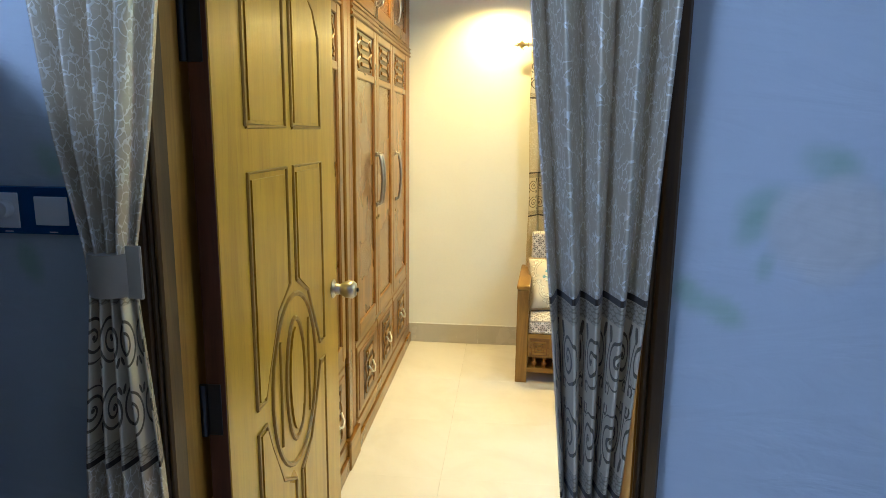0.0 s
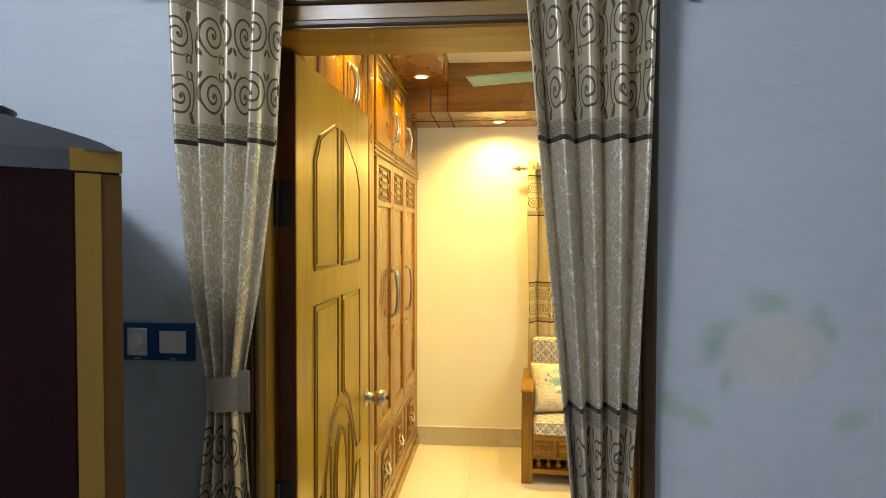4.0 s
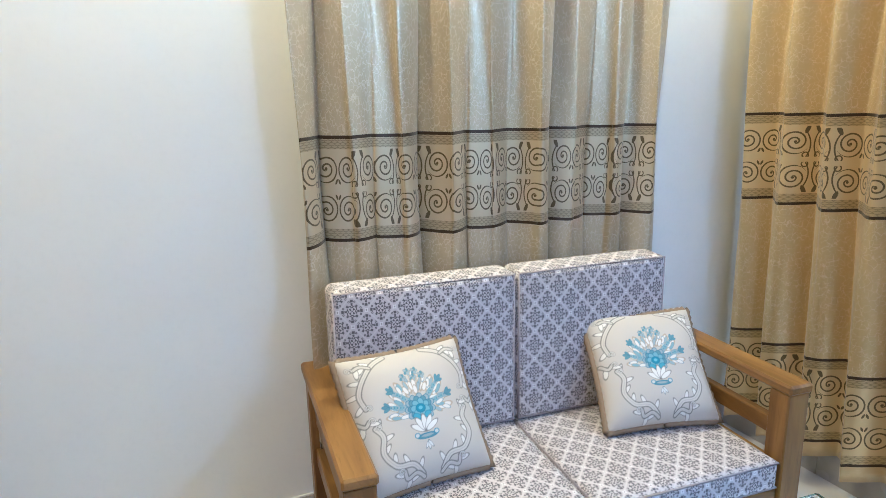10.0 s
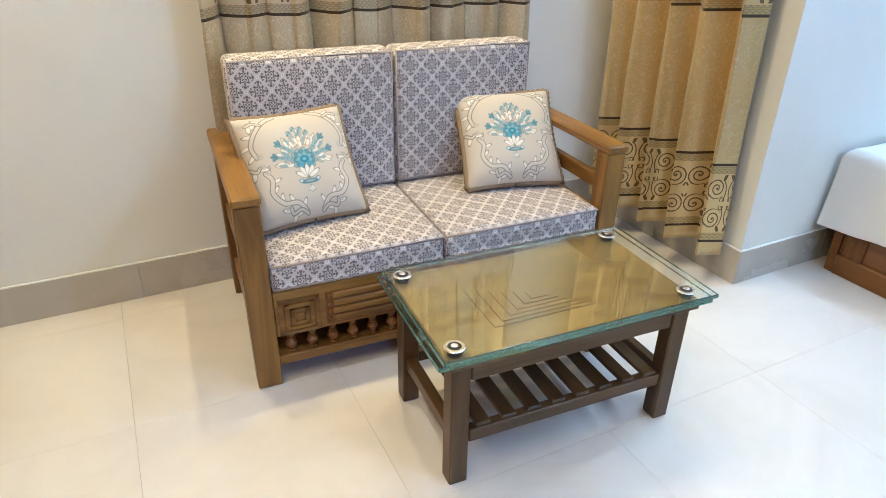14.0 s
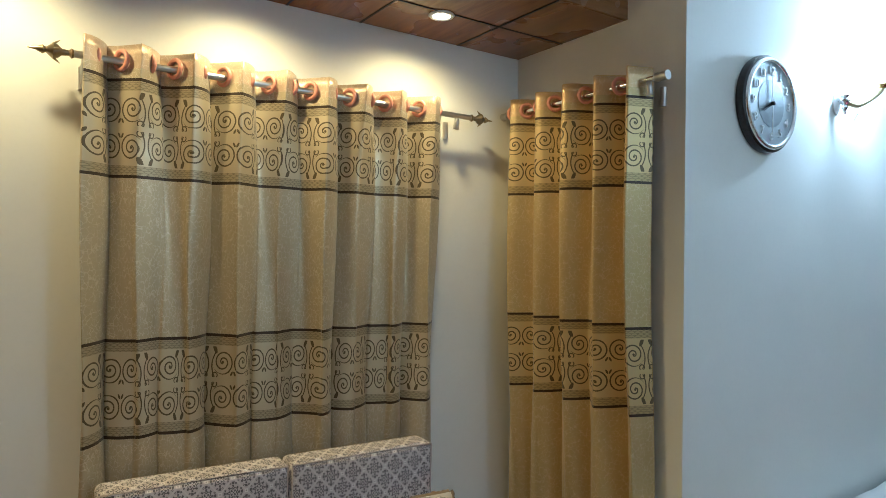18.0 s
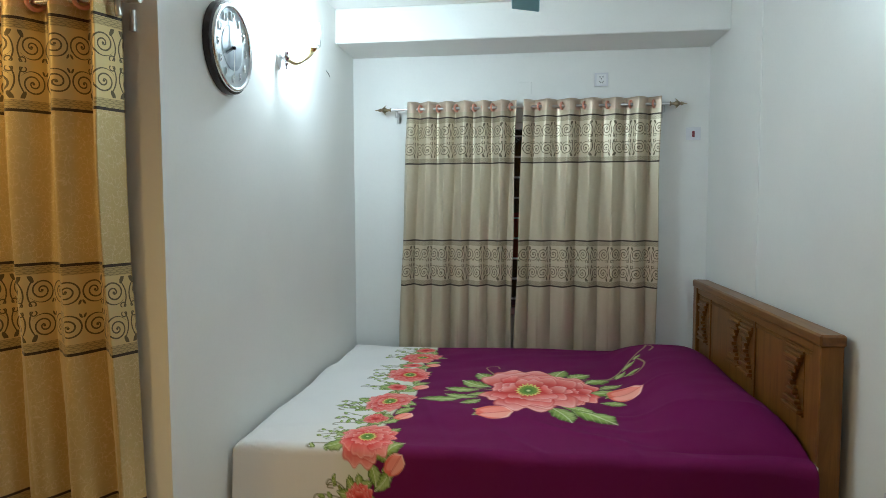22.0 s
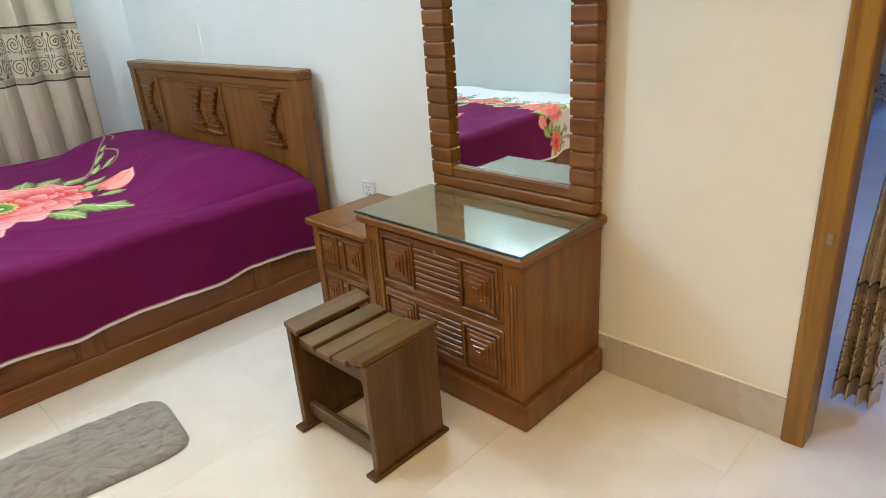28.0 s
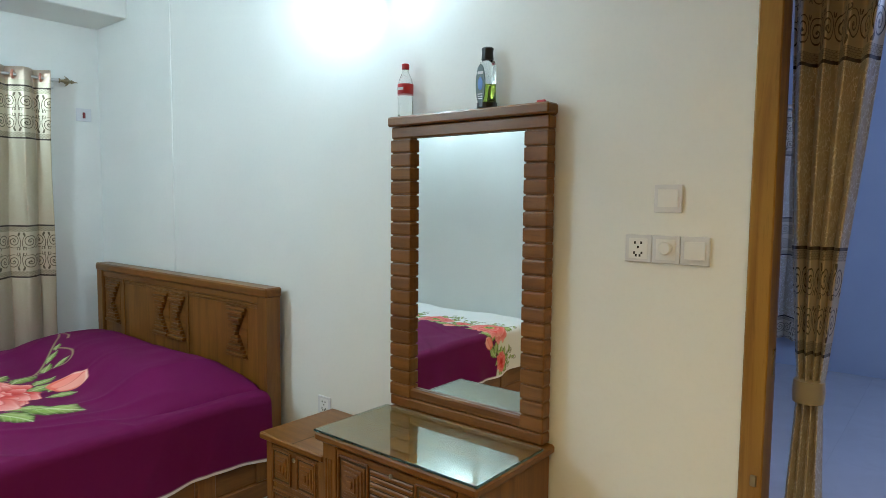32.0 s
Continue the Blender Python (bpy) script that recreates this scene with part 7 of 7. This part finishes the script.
def sconce(x, y, z, way, label):
    """A wall light with a chrome back, a brass arm and a bare bright bulb; way: +1 or -1 along y, away from the wall."""
    s = thing("wall_sconce", (x, y, z), label, "wall lamp", "wall lamps")
    plate_ = lathe([(0.030, 0), (0.030, 0.006), (0.020, 0.012), (0.010, 0.014)], (0, 0, 0), axis=(0, way, 0), sides=24)
    bmesh.ops.scale(plate_, vec=(1, 1, 1.9), verts=plate_.verts)
    part("back_plate", join(None, plate_, Matrix.Translation((x, y, z))), PLASTIC, s, "white oval back plate", smooth=True)
    drop_ = part("drop", lathe([(0.003, -0.060), (0.008, -0.052), (0.006, -0.044), (0.014, -0.030), (0.010, -0.018), (0.022, -0.006), (0.024, 0.004), (0.014, 0.014), (0.020, 0.024), (0.010, 0.034)],
                                (x, y + way * 0.036, z)), CHROME, s, "turned chrome drop", smooth=True)
    for k in range(6):
        a = k * math.pi / 3
        part("bead", ball((x + 0.024 * math.cos(a), y + way * 0.036 + 0.024 * math.sin(a), z), 0.005, u=8, v=6), CHROME, drop_, smooth="all")
    arm = curve([(x, y + way * 0.04, z - 0.005), (x + 0.035, y + way * 0.075, z - 0.022), (x + 0.075, y + way * 0.11, z + 0.004), (x + 0.10, y + way * 0.132, z + 0.036), (x + 0.11, y + way * 0.14, z + 0.055)], 5)
    part("arm", sweep(arm, [0.010 + 0.002 * math.sin(k * 0.5) for k in range(len(arm))], 10), CREAM_METAL, s, "curved cream and gold arm", smooth="all")
    part("cup", lathe([(0.010, 0), (0.020, 0.008), (0.024, 0.020), (0.020, 0.022)], (x + 0.11, y + way * 0.14, z + 0.05)), GOLD, s, smooth=True)
    shade = part("glass_shade", lathe([(0.030, 0.0), (0.042, 0.010), (0.046, 0.060), (0.045, 0.125), (0.043, 0.125), (0.044, 0.060), (0.040, 0.012), (0.028, 0.003)], (x + 0.11, y + way * 0.14, z + 0.068), sides=28), BOTTLE, s, "clear glass cylinder shade", smooth=True)
    shade.visible_shadow = False
    b = part("bulb", lathe([(0.012, 0), (0.02, 0.02), (0.036, 0.05), (0.036, 0.07), (0.024, 0.095), (0.006, 0.104)], (x + 0.11, y + way * 0.14, z + 0.075)), GLOW_COOL, s, "lit frosted bulb", smooth=True)
    b.visible_shadow = False


sconce(6.63, YC - 0.0005, 2.262, -1, "chrome and brass wall lamp with a glaring white bulb")
sconce(5.36, 0.0005, 2.34, 1, "chrome and brass wall lamp above the dresser, lit white")
wires = thing("wire_stubs", (7.0, YC, 2.30), "loose dark wire ends standing out of the wall", "wire")
part("wire", sweep([(6.80, YC - 0.0005, 2.20), (6.80, YC - 0.012, 2.22), (6.806, YC - 0.016, 2.235)], 0.002, 6), BLACK, wires)
part("wire", sweep([(7.42, YC - 0.0005, 2.36), (7.42, YC - 0.014, 2.34), (7.43, YC - 0.02, 2.32)], 0.002, 6), BLACK, wires)

# bottles on the mirror
soda = thing("plastic_bottle", (5.172, 0.045, MZ1), "empty clear plastic bottle with a red cap and label", "bottle")
part("body", lathe([(0.024, 0), (0.030, 0.006), (0.031, 0.05), (0.029, 0.06), (0.031, 0.075), (0.031, 0.125), (0.026, 0.145), (0.013, 0.175), (0.0125, 0.186)], (5.172, 0.045, MZ1)), BOTTLE, soda, smooth=True)
lab = part("label", lathe([(0.0315, 0.088), (0.0318, 0.0885), (0.0318, 0.127), (0.0315, 0.1275)], (5.172, 0.045, MZ1), sides=24), REDPLASTIC, soda, "torn red paper label", smooth=True)
part("label_bar", box(5.155, 5.189, 0.0763, 0.0773, MZ1 + 0.103, MZ1 + 0.113), STICKER_WHITE, lab)
part("cap", lathe([(0.0145, 0.186), (0.0150, 0.19), (0.0145, 0.206), (0.012, 0.208)], (5.172, 0.045, MZ1)), REDPLASTIC, soda, "red screw cap", smooth=True)
oil = thing("oil_bottle", (4.776, 0.042, MZ1), "flat hair-oil bottle with a dark green label and black cap", "bottle")
ob_ = lathe([(0.032, 0), (0.036, 0.005), (0.036, 0.15), (0.030, 0.165), (0.016, 0.172)], (0, 0, 0))
bmesh.ops.scale(ob_, vec=(1.0, 0.6, 1.0), verts=ob_.verts)
part("body", join(None, ob_, Matrix.Translation((4.776, 0.042, MZ1))), BOTTLE, oil, smooth=True)
in_ = lathe([(0.028, 0.006), (0.031, 0.01), (0.031, 0.085), (0.0, 0.086)], (0, 0, 0))
bmesh.ops.scale(in_, vec=(1.0, 0.55, 1.0), verts=in_.verts)
part("oil", join(None, in_, Matrix.Translation((4.776, 0.042, MZ1))), GREENOIL, oil, smooth=True)
lb = part("label", prism([(4.790 + 0.020 * math.cos(math.pi * k / 12), MZ1 + 0.085 + 0.072 * math.sin(math.pi * k / 12)) for k in range(24)], "y", 0.060, 0.0655), Mat("dark_green_label", (0.012, 0.035, 0.022), 0.35).done(), oil, "dark green oval label")
part("label_drop", prism([(4.790 + 0.010 * math.cos(math.pi * k / 8), MZ1 + 0.088 + 0.024 * math.sin(math.pi * k / 8)) for k in range(16)], "y", 0.0655, 0.0662), STICKER_BLUE, lb)
part("label_bar", box(4.778, 4.802, 0.0655, 0.0661, MZ1 + 0.122, MZ1 + 0.132), STICKER_WHITE, lb)
for k in range(3):
    part("label_bar", box(4.780, 4.800, 0.0655, 0.0661, MZ1 + 0.034 + 0.008 * k, MZ1 + 0.037 + 0.008 * k), STICKER_WHITE, lb)
part("base_band", lathe([(0.0365, 0.001), (0.0368, 0.002), (0.0368, 0.02), (0.0365, 0.021)], (4.776, 0.042, MZ1)), BLACK, oil)
part("cap", lathe([(0.020, 0.170), (0.022, 0.174), (0.020, 0.20), (0.022, 0.212), (0.018, 0.216)], (4.776, 0.042, MZ1)), BLACK, oil, "black flip cap", smooth=True)
clip = thing("hair_clip", (4.545, 0.05, MZ1), "small dark red hair clip lying on the mirror", "hair clip")
part("body", box(4.528, 4.562, 0.042, 0.058, MZ1, MZ1 + 0.011, 0.004), REDPLASTIC, clip)


# ---- ceiling fans ----
def fan(x, y, z, turn, label):
    f = thing("ceiling_fan", (x, y, z), label, "fan", "ceiling fans")
    part("down_rod", rod((x, y, z + 0.06), (x, y, ZC - 0.05), 0.012), PLASTIC, f, smooth=True)
    part("canopy", lathe([(0.02, 0), (0.05, 0.03), (0.06, 0.05)], (x, y, ZC - 0.0505)), PLASTIC, f, smooth=True)
    part("motor", lathe([(0.05, -0.045), (0.09, -0.03), (0.105, 0.0), (0.09, 0.04), (0.04, 0.06)], (x, y, z), sides=28), PLASTIC, f, smooth=True)
    for k in range(3):
        one = box(0.10, 0.62, -0.06, 0.06, -0.004, 0.004, 0.003)
        for v in one.verts:
            v.co.y *= 1.0 - 0.25 * (0.62 - v.co.x)
        m = Matrix.Translation((x, y, z)) @ pose(0, 0, 0, 0, 0, turn + 120 * k) @ pose(0, 0, 0, 9, 0, 0)
        bmesh.ops.transform(one, matrix=m, verts=one.verts)
        part("blade", one, FAN_BLUELIT, f)


fan(4.00, 1.42, 2.405, 165, "three-bladed ceiling fan with blue light put into its blade colour")
fan(5.68, 1.24, 2.352, 0, "three-bladed ceiling fan over the bed, blue light put into its blades")

# ---- the fridge ----
fridge = tagged(new("refrigerator"), "dark red glossy refrigerator with a bowed door and bronze handle strip", "fridge")
fridge.matrix_world = pose(2.577, -0.650, 0, 0, 0, 36.87)
FX0, FX1, FY = -0.31, 0.31, -0.30


def bow(x, extra=0.0):
    t = (x - FX0) / (FX1 - FX0) * 2 - 1
    return FY - 0.045 * (1 - t * t) - extra


part("cabinet", box(FX0 + 0.01, FX1 - 0.006, FY + 0.045, 0.29, 0.02, 1.76, 0.01), FRIDGE_TOP, fridge)
N = 28
xs = [FX0 + (FX1 - FX0) * k / N for k in range(N + 1)]


def bowed(z0, z1, x0, x1, out, back):
    pts = [x0 + (x1 - x0) * k / 16 for k in range(17)]
    return prism([(x, bow(x, out)) for x in pts] + [(x1, back), (x0, back)], "z", z0, z1)


lower = part("lower_door", bowed(0.06, 1.03, FX0, FX1, 0, FY + 0.04), FRIDGE_RED, fridge, "glossy dark red bowed door", smooth=True)
upper = part("upper_door", bowed(1.042, 1.755, FX0, FX1, 0, FY + 0.04), FRIDGE_RED, fridge, "glossy dark red bowed door", smooth=True)
FRIDGE_BROWN = Mat("brown_bronze_plastic", (0.17, 0.075, 0.016), 0.18, 0.6).done()
for z0, z1, owner in ((1.05, 1.752, upper), (0.07, 1.02, lower)):
    part("handle_recess", bowed(z0, z1, FX1 - 0.024, FX1 + 0.003, 0.004, FY + 0.02), FRIDGE_BROWN, owner, "brown handle recess", smooth=True)
    part("handle_strip", bowed(z0, z1, FX1 - 0.056, FX1 - 0.024, 0.007, FY + 0.02), FRIDGE_GOLD, owner, "bronze handle strip", smooth=True)
part("corner_cap", bowed(1.755, 1.786, FX1 - 0.062, FX1 + 0.004, 0.008, FY + 0.04), FRIDGE_GOLD, fridge, smooth=True)
top_ = prism([(x, bow(x, 0.006)) for x in xs] + [(FX1, 0.29), (FX0, 0.29)], "z", 1.7555, 1.783)
rise = [(x, 1.783 + 0.046 * min(1.0, (x - FX0) / 0.16, (FX1 - x) / 0.16) ** 0.7) for x in xs]
part("top_lip", top_, FRIDGE_TOP, fridge, "dark grey plastic lip")
top_ = prism(rise, "y", FY - 0.02, 0.28)
part("top_cap", top_, FRIDGE_TOP, fridge, "dark grey plastic top cap")


def on_door(outline, mat, parent, lift, name):
    """A sticker that follows the bowed door; outline in x and z."""
    bm = bmesh.new()
    xs_ = [p[0] for p in outline]
    a, b = min(xs_), max(xs_)
    cols = 14
    for k in range(cols):
        x0, x1 = a + (b - a) * k / cols, a + (b - a) * (k + 1) / cols

        def span(x):
            hits = []
            for (ax, az), (bx, bz) in zip(outline, outline[1:] + outline[:1]):
                if (ax - x) * (bx - x) <= 0 and ax != bx:
                    hits.append(az + (bz - az) * (x - ax) / (bx - ax))
            return (min(hits), max(hits)) if hits else (0, 0)

        (l0, h0), (l1, h1) = span(min(max(x0, a + 1e-5), b - 1e-5)), span(min(max(x1, a + 1e-5), b - 1e-5))
        v = [bm.verts.new((x, bow(x, lift), z)) for x, z in ((x0, l0), (x1, l1), (x1, h1), (x0, h0))]
        w = [bm.verts.new((x, bow(x, lift - 0.001), z)) for x, z in ((x0, l0), (x1, l1), (x1, h1), (x0, h0))]
        bm.faces.new(v)
        bm.faces.new(w[::-1])
        for i in range(4):
            bm.faces.new((v[i], w[i], w[(i + 1) % 4], v[(i + 1) % 4]))
    bmesh.ops.remove_doubles(bm, verts=bm.verts, dist=1e-5)
    return part(name, bm, mat, parent)


stick = on_door([(-0.3450, 1.515), (0.0900, 1.572), (0.0850, 1.715), (-0.3450, 1.72)], STICKER_WHITE, upper, 0.0014, "sticker")
on_door([(-0.3430, 1.525), (0.0800, 1.578), (0.0750, 1.706), (-0.3430, 1.71)], STICKER_RED, stick, 0.0022, "sticker_border")
on_door([(-0.3390, 1.54), (0.0670, 1.588), (0.0630, 1.698), (-0.3390, 1.702)], STICKER_BLUE, stick, 0.0030, "sticker_panel")
text = random.Random(8)
for k in range(9):
    z = 1.556 + 0.0135 * k
    for a, b, rise_ in ((-0.245, -0.105, 0.0155), (-0.090, 0.045, 0.0150)):
        if a > -0.1 and k < 5:
            continue
        end = b - 0.05 * text.random()
        on_door([(a, z), (end, z + rise_), (end, z + rise_ + 0.0042), (a, z + 0.0042)], STICKER_DARK, stick, 0.0036, "text_bar")
on_door([(-0.0500, 1.588), (0.0070, 1.594), (0.0070, 1.628), (-0.0500, 1.625)], Mat("grey_print", (0.36, 0.40, 0.42), 0.5).done(), stick, 0.0036, "code_panel")
on_door([(-0.0050, 1.680), (0.0550, 1.683), (0.0550, 1.697), (-0.0050, 1.695)], STICKER_RED, stick, 0.0036, "brand_bar")
on_door([(0.0020, 1.685), (0.0480, 1.687), (0.0480, 1.692), (0.0020, 1.691)], STICKER_WHITE, stick, 0.0042, "brand_mark")
blot = [(0.0720 + (0.038 + 0.008 * math.cos(5 * a)) * math.cos(a), 1.588 + (0.045 + 0.010 * math.cos(5 * a + 1)) * math.sin(a)) for a in np.linspace(0, 6.2, 40)]
seal = on_door(blot, STICKER_WHITE, upper, 0.0046, "sticker")
on_door([(0.0720 + (x - 0.0720) * 0.86, 1.588 + (z - 1.588) * 0.86) for x, z in blot], STICKER_RED, seal, 0.0052, "sticker_panel")
for k in range(4):
    on_door([(0.0520, 1.567 + 0.0125 * k), (0.0900, 1.570 + 0.0125 * k), (0.0900, 1.5735 + 0.0125 * k), (0.0520, 1.5705 + 0.0125 * k)], STICKER_WHITE, seal, 0.0058, "text_bar")
disc = on_door([(-0.1300 + 0.062 * math.cos(a), 1.715 + 0.055 * math.sin(a)) for a in np.linspace(0, 6.2, 28)], STICKER_WHITE, upper, 0.0046, "sticker")
on_door([(-0.1300 + 0.052 * math.cos(a), 1.715 + 0.046 * math.sin(a)) for a in np.linspace(0, 6.2, 28)], BLACK, disc, 0.0052, "sticker_ring")
on_door([(-0.1300 + 0.042 * math.cos(a), 1.715 + 0.036 * math.sin(a)) for a in np.linspace(0, 6.2, 28)], STICKER_WHITE, disc, 0.0058, "sticker_panel")
on_door([(-0.1550, 1.716), (-0.1030, 1.716), (-0.1030, 1.732), (-0.1550, 1.732)], STICKER_RED, disc, 0.0064, "text_bar")
on_door([(-0.1530, 1.700), (-0.1050, 1.700), (-0.1050, 1.710), (-0.1530, 1.710)], STICKER_RED, disc, 0.0064, "text_bar")
on_door([(0.2580, 1.706), (0.2980, 1.706), (0.2980, 1.718), (0.2580, 1.718)], BLACK, upper, 0.0016, "badge")
on_door([(0.2620, 1.709), (0.2940, 1.709), (0.2940, 1.715), (0.2620, 1.715)], STICKER_WHITE, upper, 0.0024, "badge_mark")

dish = thing("covered_dish", (2.66, -0.69, 1.829), "covered dish with a black slotted rim wrapped in clear film", "dish")
part("plate", lathe([(0.05, 0), (0.11, 0.006), (0.138, 0.018), (0.133, 0.020), (0.05, 0.008)], (2.66, -0.69, 1.8295), sides=32), BOTTLE, dish, smooth=True)
rim_ = lathe([(0.128, 0.026), (0.138, 0.028), (0.141, 0.032), (0.085, 0.050), (0.080, 0.046)], (2.66, -0.69, 1.8295), sides=36)
part("slotted_rim", rim_, BLACK, dish, "black slotted plastic rim", smooth=True)
for k in range(18):
    a = 2 * math.pi * k / 18
    c, s = math.cos(a), math.sin(a)
    one = box(-0.018, 0.018, -0.007, 0.007, -0.001, 0.001)
    bmesh.ops.transform(one, matrix=Matrix.Translation((2.66 + 0.112 * c, -0.69 + 0.112 * s, 1.8295 + 0.0425)) @ Matrix.Rotation(a, 4, "Z") @ Matrix.Rotation(radians(18), 4, "Y"), verts=one.verts)
    part("slot", one, PLASTIC_GREY, dish)
film_bm = bmesh.new()
bmesh.ops.create_uvsphere(film_bm, u_segments=36, v_segments=18, radius=1)
bmesh.ops.delete(film_bm, geom=[v for v in film_bm.verts if v.co.z < -0.05], context="VERTS")
for v in film_bm.verts:
    w = 0.16 * noise.noise(v.co * 4.0) + 0.06 * noise.noise(v.co * 11.0)
    v.co = Vector((2.505 + v.co.x * 0.14 * (1 + w), -0.62 + v.co.y * 0.11 * (1 + w), 1.832 + max(0, v.co.z) * 0.21 * (1 + w)))
part("film", film_bm, FILM, dish, "crumpled clear plastic film", smooth="all")
pack = thing("food_carton", (2.46, -0.62, 1.829), "small tan carton wrapped in clear plastic film", "carton")
part("box", box(2.41, 2.515, -0.66, -0.58, 1.8292, 1.975, 0.006), CARTON, pack)
part("flap", box(2.408, 2.517, -0.662, -0.578, 1.975, 1.981, 0.002), CARTON, pack)

# ---- floor tiles ----
floor = bpy.data.objects["floor"]
TS = 0.60
one = box(0, TS - 0.0007, 0, TS - 0.0007, -0.010, 0.0)
tile_mesh = bpy.data.meshes.new("tile")
one.to_mesh(tile_mesh)
one.free()
tile_mesh.materials.append(TILE)
x = 0.35
while x < XE - 0.02:
    y = -4.55
    while y < YN:
        t = new("tile", tile_mesh)
        t.location = (x, y, 0)
        t.parent = floor
        y += TS
    x += TS
